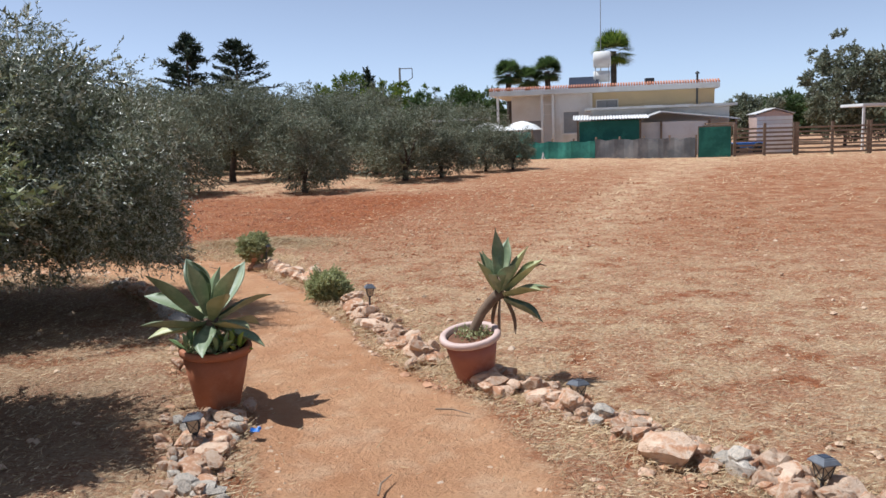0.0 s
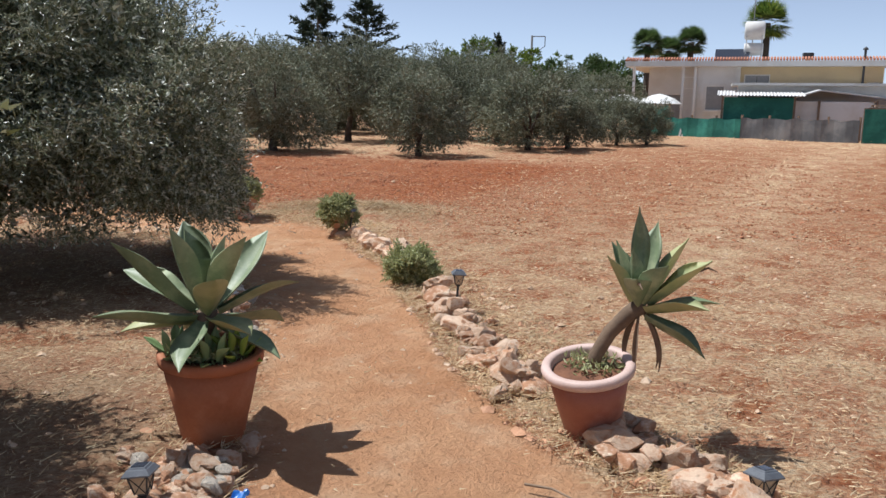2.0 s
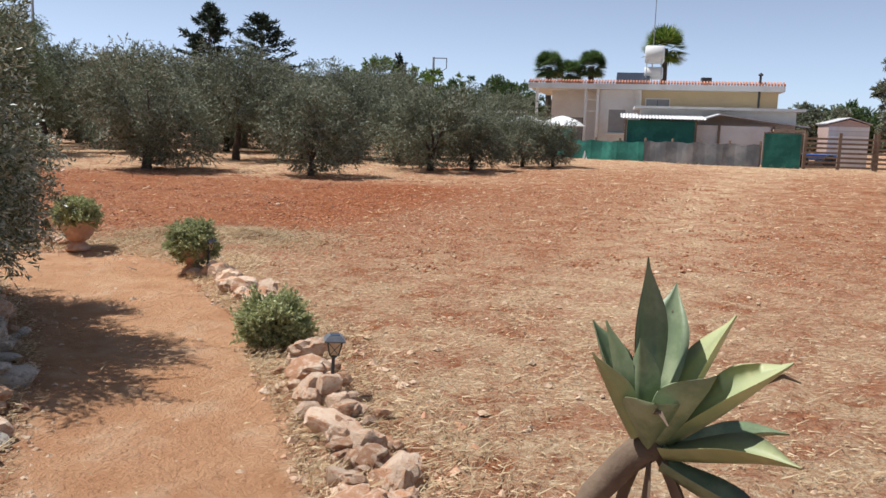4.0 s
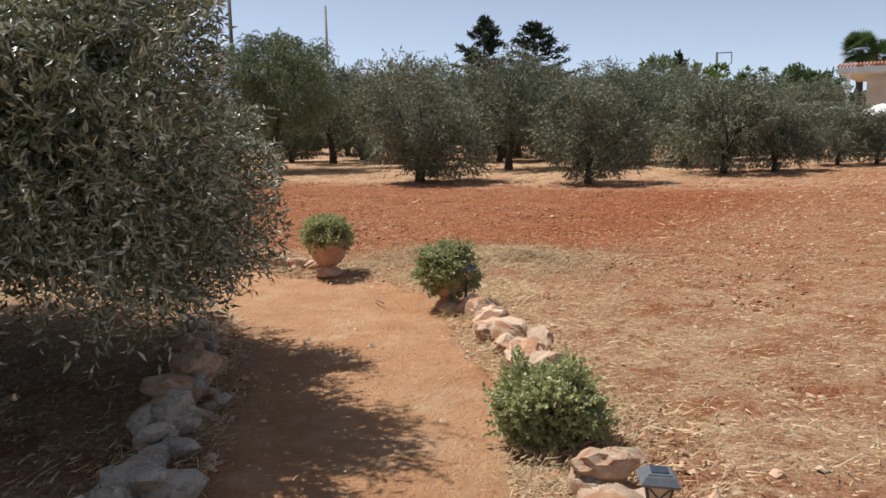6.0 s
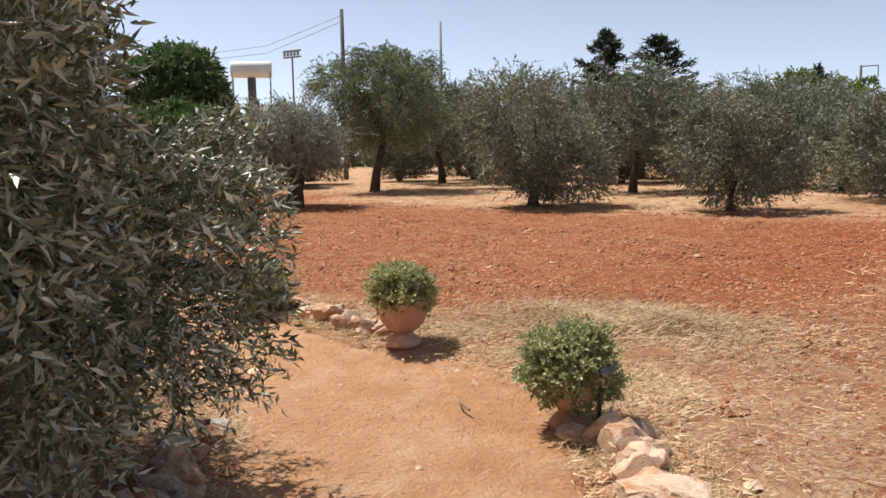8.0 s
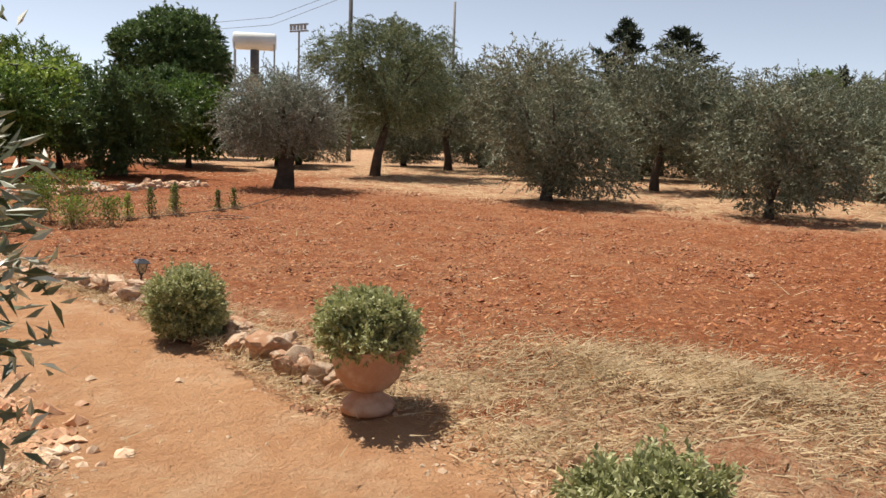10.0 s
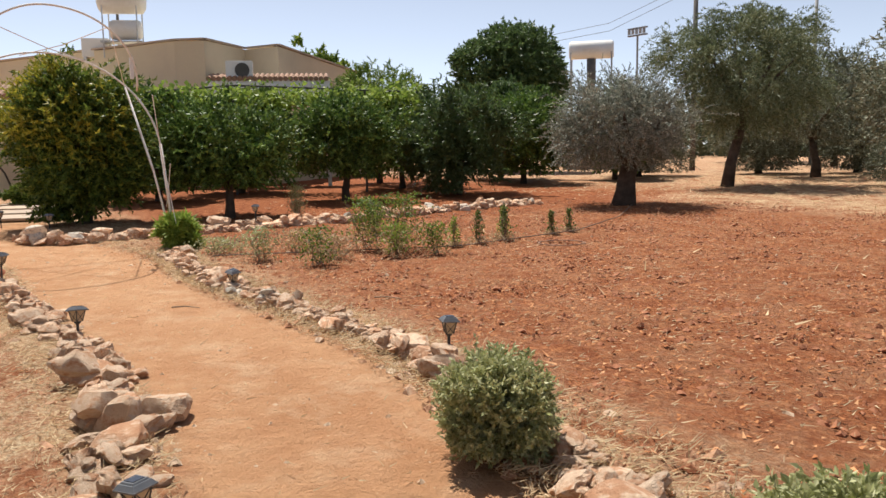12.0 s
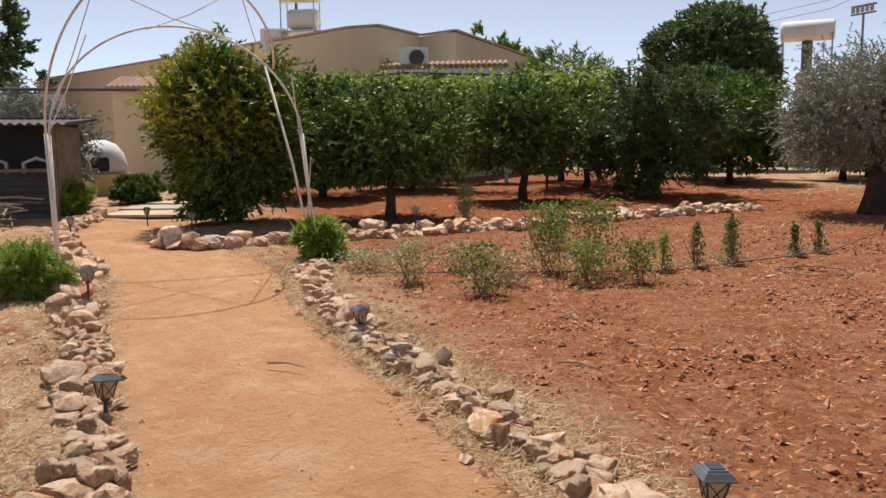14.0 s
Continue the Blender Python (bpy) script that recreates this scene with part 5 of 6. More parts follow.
for yy, dx in ((-1.32, 0.26), (-1.32, -0.23), (1.32, -0.23)):
    lean = 0.1 if yy > 0 else 0.02
    part("leg", tube("leg", [(dx * 0.3, yy + lean, -0.1), (dx, yy, 1.47)], 0.019, 8), M_PIPE, arch, smooth=True)
for i, (a, b) in enumerate((((0.72, -0.78, 2.83), (-0.55, 0.62, 2.55)), ((0.74, 0.5, 2.86), (-0.6, -0.3, 2.62)), ((0.72, -0.8, 2.83), (0.1, -1.25, 1.7)), ((0.74, 0.52, 2.86), (-0.5, 0.95, 2.3)), ((-0.3, -1.32, 1.5), (0.5, -0.9, 2.4)), ((0.3, 1.32, 0.4), (-0.2, 1.3, 1.5)), ((0.3, 1.1, 2.1), (-0.1, 1.42, 0.1)), ((-0.2, 1.35, 0.6), (0.25, 1.3, 1.2)))):
    part("wire", tube("wire", [a, ((a[0] + b[0]) / 2, (a[1] + b[1]) / 2, (a[2] + b[2]) / 2 - 0.04), b], 0.006, 5), M_PIPE, arch)
part("clip", boxes((0.42, 0.48, 0.80, 0.84, 2.28, 2.55), bevel=0.004), M_WHITE, arch, "white plastic clip")

# ---- vegetable row ----
rng = random.Random(88)


def crop(x, y, h, r, seed, label, mat, n=420, leaf=(0.05, 0.022), dry=0.4):
    t = thing("garden_plant", (x, y, level(x, y)), label, "garden plant", "plants in the vegetable row")
    n = (n if h < 0.6 else 2 * n) if r > 0.11 else 190
    g = np.random.default_rng(seed)
    q = random.Random(seed)
    runs = [([(q.gauss(0, r * 0.3), q.gauss(0, r * 0.3), 0), (q.gauss(0, r * 0.6), q.gauss(0, r * 0.6), h * 0.6), (q.gauss(0, r), q.gauss(0, r), h * q.uniform(0.8, 1.1))], [0.006, 0.004, 0.002]) for _ in range(9)]
    part("stem", tubes("stem", runs, 5), M_TWIG, t)
    B = np.stack([g.normal(0, r * 0.6, n), g.normal(0, r * 0.6, n), h * g.uniform(0.05, 1, n) ** 0.7], -1)
    if r < 0.11:
        B[:, :2] *= (1.5 - 1.15 * B[:, 2:] / h)
    V, F = leaf_quads(g, B, g.normal(0, 1, (n, 3)) + [0, 0, 0.3], *leaf)
    part("foliage", mesh_of("foliage", V, F), mat, t)
    m = int(n * (dry if r > 0.11 else 1.1))
    wide = r * (0.7 if r > 0.11 else 1.5)
    B = np.stack([g.normal(0, wide, m), g.normal(0, wide, m), h * g.uniform(0.0, 0.5 if r > 0.11 else 0.22, m)], -1)
    V, F = leaf_quads(g, B, g.normal(0, 1, (m, 3)), leaf[0], leaf[1] * 0.7)
    part("dry_foliage", mesh_of("dry_foliage", V, F), M_STRAW, t, "withered straw-coloured leaves")


for x, y, h, r, m, lab in ((-12.9, 15.65, 0.42, 0.17, M_SHRUB, "grey-green herb plant in red soil"), (-12.05, 16.0, 0.45, 0.2, M_POMEGRANATE, "straggly half-dry vegetable plant"), (-13.9, 15.55, 0.2, 0.3, M_SHRUB, "low grey-green herb patch"), (-12.2, 17.15, 0.42, 0.16, M_BRIGHT, "leafy vegetable plant in red soil"), (-12.6, 17.5, 0.75, 0.26, M_POMEGRANATE, "tall straggly half-dry plant"), (-13.0, 17.2, 0.7, 0.2, M_POMEGRANATE, "tall straggly half-dry plant"), (-12.0, 17.6, 0.4, 0.16, M_POMEGRANATE, "leafy vegetable plant in red soil"), (-14.5, 18.2, 0.5, 0.12, M_CITRUS, "dark leafy pepper plant"), (-12.4, 18.2, 0.40, 0.06, M_BRIGHT, "narrow green staked plant"), (-12.45, 18.65, 0.46, 0.07, M_CITRUS, "narrow green staked plant"), (-12.5, 19.15, 0.5, 0.08, M_CITRUS, "narrow green staked plant"), (-12.7, 19.3, 0.45, 0.06, M_BRIGHT, "narrow green staked plant"), (-12.6, 20.15, 0.37, 0.05, M_CITRUS, "narrow green staked plant"), (-12.7, 20.6, 0.36, 0.06, M_CITRUS, "narrow green staked plant"), (-18.2, 18.6, 0.6, 0.12, M_SHRUB, "spindly sapling before the citrus trees"), (-13.4, 16.4, 0.3, 0.2, M_STRAW, "dead dry plant on red soil"), (-12.4, 16.4, 0.3, 0.2, M_STRAW, "dead dry plant on red soil")):
    crop(x, y, h, r, rng.randrange(9999), lab, m)
for pts, label in (([(-13.6, 15.3, 0.05), (-12.9, 16.7, 0.06), (-12.3, 18.2, 0.06), (-12.5, 20.6, 0.1), (-13.5, 22.6, 0.14), (-15, 24.6, 0.18)], "black irrigation pipe along the vegetable row"), ([(-12.0, 11.3, 0.04), (-13.9, 11.45, 0.04), (-15.3, 11.7, 0.05), (-16.3, 11.75, 0.06), (-17.5, 11.4, 0.07)], "black irrigation hose on the dry soil")):
    me = tube("irrigation_hose", pts, 0.008, 6)
    me.materials.append(M_HOSE)
    tagged(new("irrigation_hose", me), label, "hose", "hoses")
me = tubes("coiled_hose", [([(math.cos(i / 40 * 12.6) * (0.28 + 0.03 * (i % 3)), math.sin(i / 40 * 12.6) * 0.32, 0.02 + 0.004 * (i // 20)) for i in range(41)], 0.006)], 6)
me.materials.append(M_CLAYTILE)
tagged(new("coiled_hose", me), "coiled thin hose lying on red soil", "hose", "hoses").location = (-11.7, 19.5, level(-11.7, 19.5))
me = tube("twig", [(0, 0, 0.012), (0.12, 0.03, 0.02), (0.26, 0.02, 0.012)], [0.007, 0.006, 0.003], 6)
me.materials.append(M_TWIG)
for x, y, turn in ((0.9, 4.6, 20), (-0.15, 4.9, 75), (-10.6, 13.9, 40), (-3.3, 12.4, 130), (-4.6, 14.0, 40), (0.1, 6.2, -30), (-9.9, 15.5, 30)):
    o = tagged(new("twig", me), "dry brown twig lying on the soil", "twig", "twigs on the ground")
    o.matrix_basis = pose(x, y, level(x, y) + 0.0, 0, 0, turn)
bm = bmesh.new()
bmesh.ops.create_grid(bm, x_segments=6, y_segments=6, size=0.032)
for v in bm.verts:
    v.co.z = 0.03 + 0.03 * noise.noise(v.co * 30)
me = bpy.data.meshes.new("plastic_scrap")
bm.to_mesh(me)
bm.free()
me.materials.append(M_BLUE)
tagged(new("plastic_scrap", me), "crumpled blue plastic scrap among the stones", "litter").location = (-1.02, 5.78, 0.02)
o = part("tile_shard", lathe("tile_shard", [(0.11, 0), (0.12, 0.01), (0.10, 0.05), (0.01, 0.06)], 20), M_TERRA, None)
o.matrix_basis = pose(-13.05, 12.82, 0.1, 18, 10, 0)
tagged(o, "broken terracotta dish on the border stones", "dish")


# ---- white house across the field ----
def wall_boxes(bm, s0, s1, z0, z1, y0, y1, holes=()):
    """A wall slab from s0 to s1 with real openings (s0, s1, z0, z1)."""
    cs = sorted({s0, s1, *[v for h in holes for v in h[:2]]})
    cz = sorted({z0, z1, *[v for h in holes for v in h[2:]]})
    for a, b in zip(cs[:-1], cs[1:]):
        for c, d in zip(cz[:-1], cz[1:]):
            m, n = (a + b) / 2, (c + d) / 2
            if not any(h[0] < m < h[1] and h[2] < n < h[3] for h in holes):
                box(bm, a, b, y0, y1, c, d)
    return bm


def window_in(parent, s0, s1, z0, z1, y, pane_mat, frame_mat=None, bars=1):
    w = part("window", boxes((s0, s0 + 0.06, y, y + 0.08, z0, z1), (s1 - 0.06, s1, y, y + 0.08, z0, z1), (s0 + 0.06, s1 - 0.06, y, y + 0.08, z1 - 0.06, z1), (s0 + 0.06, s1 - 0.06, y, y + 0.08, z0, z0 + 0.06)), frame_mat or M_WHITE, parent)
    step = (s1 - s0 - 0.12) / bars
    for i in range(bars):
        part("pane", boxes((s0 + 0.06 + i * step, s0 + 0.06 + (i + 1) * step - 0.02, y + 0.03, y + 0.05, z0 + 0.06, z1 - 0.06)), pane_mat, w)
    part("sill", boxes((s0 - 0.05, s1 + 0.05, y - 0.2, y - 0.003, z0 - 0.06, z0 - 0.005)), frame_mat or M_WHITE, w)
    return w


house = thing("white_house", (2.0, 50.0, 0.3), "single-storey white and cream house with an orange-tiled roof edge", "house", turn=-10.3)
bm = bmesh.new()
wall_boxes(bm, 0.9, 3.75, 0, 3.6, 2.2, 2.45, [(1.9, 2.75, 0.0, 2.1)])
wall_boxes(bm, 3.7, 5.6, 0, 3.6, 0.5, 0.75, [(4.15, 5.15, 1.25, 2.6)])
box(bm, 3.7, 3.95, 0.75, 2.2, 0, 3.6)
part("wall", bm, M_WHITE, house, "white rendered porch wall")
bm = bmesh.new()
wall_boxes(bm, 5.9, 12.8, 0, 3.6, 0.7, 0.95, [(6.1, 7.4, 1.5, 3.2), (9.0, 9.75, 1.6, 2.5), (10.75, 11.45, 1.6, 2.5), (12.05, 12.65, 1.4, 2.8)])
box(bm, 12.55, 12.8, 0.95, 8.0, 0, 3.6)
box(bm, 0.9, 1.15, 2.45, 8.0, 0, 3.6)
box(bm, 1.15, 12.55, 7.75, 8.0, 0, 3.6)
part("wall", bm, M_CREAM, house, "cream rendered wall")
part("corner_column", boxes((5.6, 5.9, 0.4, 0.8, 0, 3.6)), M_WHITE, house)
for s in (0.3, 2.95, 3.6):
    part("porch_column", boxes((s - 0.07, s + 0.07, 0.25, 0.39, 0, 3.6)), M_WHITE, house)
for z in (2.4, 3.0):
    part("porch_rail", boxes((3.02, 3.53, 0.29, 0.35, z, z + 0.06)), M_WHITE, house)
part("door", boxes((1.95, 2.70, 2.28, 2.34, 0.0, 2.08)), M_GREYWIN, house, "pale grey porch door")
part("porch_slab", boxes((0.1, 5.6, 0.2, 2.2, -0.3, 0.0)), M_CONCRETE, house)
window_in(house, 4.15, 5.15, 1.25, 2.6, 0.55, M_GREYWIN)
window_in(house, 6.1, 7.4, 1.5, 3.2, 0.75, M_GREYWIN, None, 2)
for a, b in ((9.0, 9.75), (10.75, 11.45)):
    window_in(house, a, b, 1.6, 2.5, 0.75, M_GLASS)
    part("window_hood", boxes((a - 0.15, b + 0.15, 0.25, 0.697, 2.55, 2.75), bevel=0.02), M_WHITE, house, "white hood over the window")
window_in(house, 12.05, 12.65, 1.4, 2.8, 0.75, M_GREYWIN)
roof = part("roof_slab", boxes((-0.15, 13.0, -0.1, 8.3, 3.6, 3.88)), M_WHITE, house, "white fascia and roof slab")
tile = tubes("roof_tile", [([(0, -0.12, 0), (0, 0.35, 0.14)], [0.06, 0.055])], 8)
tile.materials.append(M_ROOFTILE)
for i in range(88):
    o = new("roof_tile", tile)
    o.parent = roof
    o.location = (-0.1 + i * 0.15, 0, 3.93)
# added black slab: the room's shade behind the panes, as colour
part("curtain_wall", boxes((1.2, 12.5, 6.8, 6.9, 0, 3.55)), M_DARK, house, "added near-black panel standing in for the unlit room behind the panes")
tank = thing("water_tank", (8.75, 51.1, 4.18), "white cylindrical water tank on a steel stand", "water tank", "roof water tanks", turn=-10)


def tank_parts(t, r, length, z, legs):
    prof = [(0.02, -length / 2), (r * 0.8, -length / 2), (r, -length / 2 + 0.08), (r, length / 2 - 0.08), (r * 0.8, length / 2), (0.02, length / 2)]
    o = part("tank_body", lathe("tank_body", prof, 24), M_WHITE, t, smooth=True)
    o.matrix_basis = pose(0, 0, z, 0, 90, 0)
    for sx in (-1, 1):
        for sy in (-1, 1):
            part("leg", tube("leg", [(sx * length * 0.38, sy * r * 0.8, 0), (sx * length * 0.38, sy * r * 0.8, legs)], 0.025, 6), M_METAL, t)


tank_parts(tank, 0.5, 1.05, 1.75, 1.75)
o = part("lower_tank", lathe("lower_tank", [(0.02, -0.5), (0.3, -0.5), (0.34, -0.42), (0.34, 0.42), (0.3, 0.5), (0.02, 0.5)], 24), M_WHITE, tank, smooth=True)
o.matrix_basis = pose(0, 0, 0.75, 0, 90, 0)
solar = thing("solar_heater", (7.6, 50.8, 4.18), "dark tilted solar water panel on the roof", "solar panel")
part("panel", boxes((-0.9, 0.9, -0.6, 0.6, -0.03, 0.03)), M_SOLAR, solar).matrix_basis = pose(0, 0, 0.4, 35, 0, -10)
part("support", tubes("support", [([(-0.7, 0.3, 0), (-0.7, 0.4, 0.6)], 0.02), ([(0.7, 0.3, 0), (0.7, 0.4, 0.6)], 0.02)], 6), M_METAL, solar)
mast = thing("antenna_mast", (8.8, 51.9, 4.18), "thin tall antenna mast on the roof", "antenna")
part("mast", tube("mast", [(0, 0, 0), (0, 0, 6.5)], [0.035, 0.015], 6), M_POLE_GREY, mast)
flue = thing("chimney_pipe", (13.6, 47.95, 3.2), "dark metal chimney pipe with a cap", "chimney")
part("pipe", tube("pipe", [(0, 0, -0.3), (0, 0, 1.5)], 0.06, 10), M_BLACK, flue)
part("cap", lathe("cap", [(0.12, 1.5), (0.13, 1.56), (0.02, 1.66)], 12), M_BLACK, flue)
part("elbow", tube("elbow", [(0, 0, -0.25), (-0.05, 0.35, -0.3)], 0.05, 8), M_BLACK, flue)
vent = thing("roof_vent", (11.2, 49.3, 4.18), "small dark box vent on the flat roof", "vent")
part("box", boxes((-0.25, 0.25, -0.2, 0.2, 0.1, 0.45), bevel=0.02), M_BLACK, vent)
part("foot", boxes((-0.1, 0.1, -0.1, 0.1, 0, 0.1)), M_METAL, vent)


def parasol(x, y, label):
    t = thing("parasol", (x, y, 0.3), label, "parasol", "parasols by the porch")
    part("pole", tube("pole", [(0, 0, 0), (0, 0, 2.05)], 0.025, 8), M_METAL, t)
    prof = [(1.15, 1.55), (1.16, 1.57), (0.8, 1.83), (0.35, 2.0), (0.03, 2.07), (0.02, 2.05), (0.34, 1.97), (0.78, 1.80), (1.14, 1.54)]
    part("canopy", lathe("canopy", prof, 8), M_WHITE, t, "white fabric canopy")
    part("base", lathe("base", [(0.25, 0), (0.25, 0.06), (0.04, 0.1)], 16), M_CONCRETE, t)


parasol(1.7, 47.5, "open white parasol beside the porch")
parasol(3.55, 47.0, "open white parasol beside the porch")


# ---- sheds and fence before the house ----
def corrugated(name, x0, x1, y0, y1, z0, z1, pitch=0.15):
    V, F = [], []
    n = int((x1 - x0) / pitch * 4)
    for i in range(n + 1):
        x = x0 + (x1 - x0) * i / n
        d = 0.025 * math.sin(i * math.pi / 2)
        V += [(x, y0, z0 + d), (x, y1, z1 + d), (x, y1, z1 + d - 0.012), (x, y0, z0 + d - 0.012)]
    for i in range(n):
        a = i * 4
        for k in range(4):
            F.append((a + k, a + (k + 1) % 4, a + 4 + (k + 1) % 4, a + 4 + k))
    return mesh_of(name, V, F)


shed = thing("lean_to_shed", (6.2, 43.4, 0.3), "lean-to shed walled with green shade net and sheet roof", "shed", turn=-8)
for s in (0, 1.05, 2.1, 3.15):
    part("post", boxes((s - 0.05, s + 0.05, -0.05, 0.05, 0, 1.95)), M_PLANK, shed)
part("net_wall", boxes((0.06, 3.1, -0.1, -0.06, 0.0, 1.9)), M_GREENNET, shed, "green shade net wall")
part("side_net", boxes((0.0, 0.04, 0.1, 2.4, 0.0, 1.9)), M_GREENNET, shed)
part("roof", corrugated("roof", -0.25, 3.6, -0.4, 2.4, 1.98, 2.25), M_SHEDROOF, shed, "pale corrugated roof sheet")
annex = thing("rendered_annex", (7.2, 45.5, 0.3), "low white rendered annex with a flat pale roof", "shed", turn=-8)
bm = bmesh.new()
wall_boxes(bm, 0, 7.2, 0, 2.5, 0, 0.2, [(4.6, 6.9, 0.0, 1.3)])
box(bm, 0, 0.2, 0.2, 3, 0, 2.5)
box(bm, 7.0, 7.2, 0.2, 3, 0, 2.5)
part("wall", bm, M_WHITE, annex)
part("roof", boxes((-0.3, 7.5, -0.6, 3.2, 2.5, 2.62)), M_SHEDROOF, annex, "pale flat sheet roof")
part("door", boxes((4.62, 5.7, 0.05, 0.1, 0, 1.28)), M_DARKNET, annex, "dark double door")
part("door", boxes((5.72, 6.88, 0.05, 0.1, 0, 1.28)), M_DARKNET, annex, "dark double door")
lean = thing("sheet_canopy", (9.2, 43.6, 0.3), "shallow gabled sheet canopy on posts beside the annex", "shed", turn=-8)
V = [(-0.3, -0.3, 1.75), (1.3, -0.3, 2.28), (5.2, -0.3, 1.8), (-0.3, 2.2, 1.85), (1.3, 2.2, 2.38), (5.2, 2.2, 1.9)]
V += [(x, y, z - 0.06) for x, y, z in V]
part("roof", mesh_of("roof", V, [(0, 1, 4, 3), (1, 2, 5, 4), (9, 10, 7, 6), (10, 11, 8, 7), (0, 6, 7, 1), (1, 7, 8, 2), (3, 4, 10, 9), (4, 5, 11, 10), (0, 3, 9, 6), (2, 8, 11, 5)]), M_SHEDROOF, lean)
part("wall", boxes((0.05, 3.6, 0.0, 0.12, 0, 1.75), bevel=0.01), M_WHITE, lean, "grubby white wall panel")
for s in (-0.1, 1.3, 3.7, 5.0):
    part("post", boxes((s - 0.05, s + 0.05, -0.15, -0.05, 0, 1.8)), M_PLANK, lean)
logs = thing("timber_stack", (12.5, 40.2, 0.3), "stack of pale sawn timber behind the gate", "timber")
for i in range(14):
    r = i // 5
    part("plank", boxes((-0.7 + 0.05 * (i % 3), 0.75 - 0.04 * (i % 4), -0.2 + 0.12 * (i % 5), -0.1 + 0.12 * (i % 5), 1.3 + r * 0.11, 1.39 + r * 0.11)), M_PEBBLE if i % 3 else M_PLANK, logs)
part("trestle", boxes((-0.5, -0.4, -0.2, 0.4, 0, 1.29), (0.4, 0.5, -0.2, 0.4, 0, 1.29)), M_PLANK, logs)


def net_fence(a, b, mat, height, label, posts=4):
    d = Vector(b) - Vector(a)
    L = d.length
    t = thing("net_fence", (a[0], a[1], 0.27), label, "fence", "net fences", turn=math.degrees(math.atan2(d.y, d.x)))
    V, F = [], []
    n = int(L / 0.25)
    for i in range(n + 1):
        x = L * i / n
        w, h = 0.03 * math.sin(i * 1.3) + 0.02 * math.sin(i * 0.47), height - 0.06 * (1 - math.cos(2 * math.pi * x / L * posts)) * 0.5 + 0.02 * math.sin(i * 2.1)
        V += [(x, w, 0), (x, w * 1.6, h), (x, w * 1.6 + 0.012, h), (x, w + 0.012, 0)]
    for i in range(n):
        for k in range(4):
            F.append((i * 4 + k, i * 4 + (k + 1) % 4, i * 4 + 4 + (k + 1) % 4, i * 4 + 4 + k))
    part("net", mesh_of("net", V, F), mat, t)
    for i in range(posts + 1):
        x = L * i / posts
        part("post", boxes((x - 0.04, x + 0.04, 0.05, 0.13, 0, height + 0.12)), M_PLANK, t)


net_fence((2.6, 47.2), (3.8, 44.2), M_GREENNET, 1.5, "sagging green shade-net fence by the porch", 2)
net_fence((3.8, 44.2), (6.9, 42.2), M_GREENNET, 0.95, "low green shade-net fence on posts", 3)
net_fence((6.9, 42.15), (11.1, 39.3), M_DARKNET, 1.0, "low dark grey shade-net fence on posts", 4)
gate = thing("netted_gate", (11.2, 39.2, 0.27), "wooden gate covered with green shade net", "gate", turn=-7)
part("gate_frame", boxes((0, 0.07, 0, 0.06, 0, 1.5), (1.43, 1.5, 0, 0.06, 0, 1.5), (0.07, 1.43, 0, 0.06, 1.43, 1.5), (0.07, 1.43, 0, 0.06, 0.05, 0.12)), M_PLANK, gate)
part("net", boxes((0.03, 1.47, -0.03, -0.005, 0.02, 1.45)), M_GREENNET, gate)
for x0, y0, x1, y1 in ((12.85, 39.0, 15.5, 38.75), (15.6, 38.7, 18.6, 38.3), (18.7, 38.25, 22.0, 37.9), (22.1, 37.85, 26.0, 37.4)):
    d = Vector((x1 - x0, y1 - y0))
    L = d.length
    fence = thing("slat_fence", (x0, y0, 0.27), "weathered horizontal timber slat fence", "fence", "slat fences", turn=math.degrees(math.atan2(d.y, d.x)))
    for i in range(3):
        x = L * i / 2
        part("post", boxes((x - 0.06, x + 0.06, 0.02, 0.14, 0, 1.55), bevel=0.008), M_PLANK, fence)
    for k in range(7):
        part("slat", boxes((-0.05, L + 0.05, -0.022, 0.018, 0.12 + k * 0.19, 0.205 + k * 0.19), bevel=0.006), M_PLANK, fence)
hut = thing("garden_hut", (15.0, 42.3, 0.3), "pale cream panelled garden hut with a shallow gable", "shed", turn=-5)
hut.scale = (0.72, 0.8, 0.96)
V = [(0, 0, 0), (2.4, 0, 0), (2.4, 0, 2.0), (1.2, 0, 2.25), (0, 0, 2.0), (0, 2, 0), (2.4, 2, 0), (2.4, 2, 2.0), (1.2, 2, 2.25), (0, 2, 2.0)]
part("wall", mesh_of("wall", V, [(0, 1, 2, 3, 4), (9, 8, 7, 6, 5), (0, 4, 9, 5), (1, 6, 7, 2), (2, 7, 8, 3), (4, 3, 8, 9)]), M_POT_RIM, hut)
for k in range(9):
    part("board", boxes((0.02, 2.38, -0.03, -0.004, 0.05 + k * 0.21, 0.24 + k * 0.21)), M_WHITE, hut)
for sx in (-1, 1):
    o = part("roof_sheet", boxes((-0.7, 0.7, -0.15, 2.15, 0, 0.04)), M_SHEDROOF, hut)
    o.matrix_basis = pose(1.2 + sx * 0.62, 0, 2.17, 0, sx * 12, 0)
car = thing("farm_trailer", (14.0, 41.4, 0.3), "blue and pale farm clutter behind the slat fence", "trailer")
part("bed", boxes((-1.0, 1.0, -0.5, 0.5, 0.35, 0.6), bevel=0.03), M_BLUE, car)
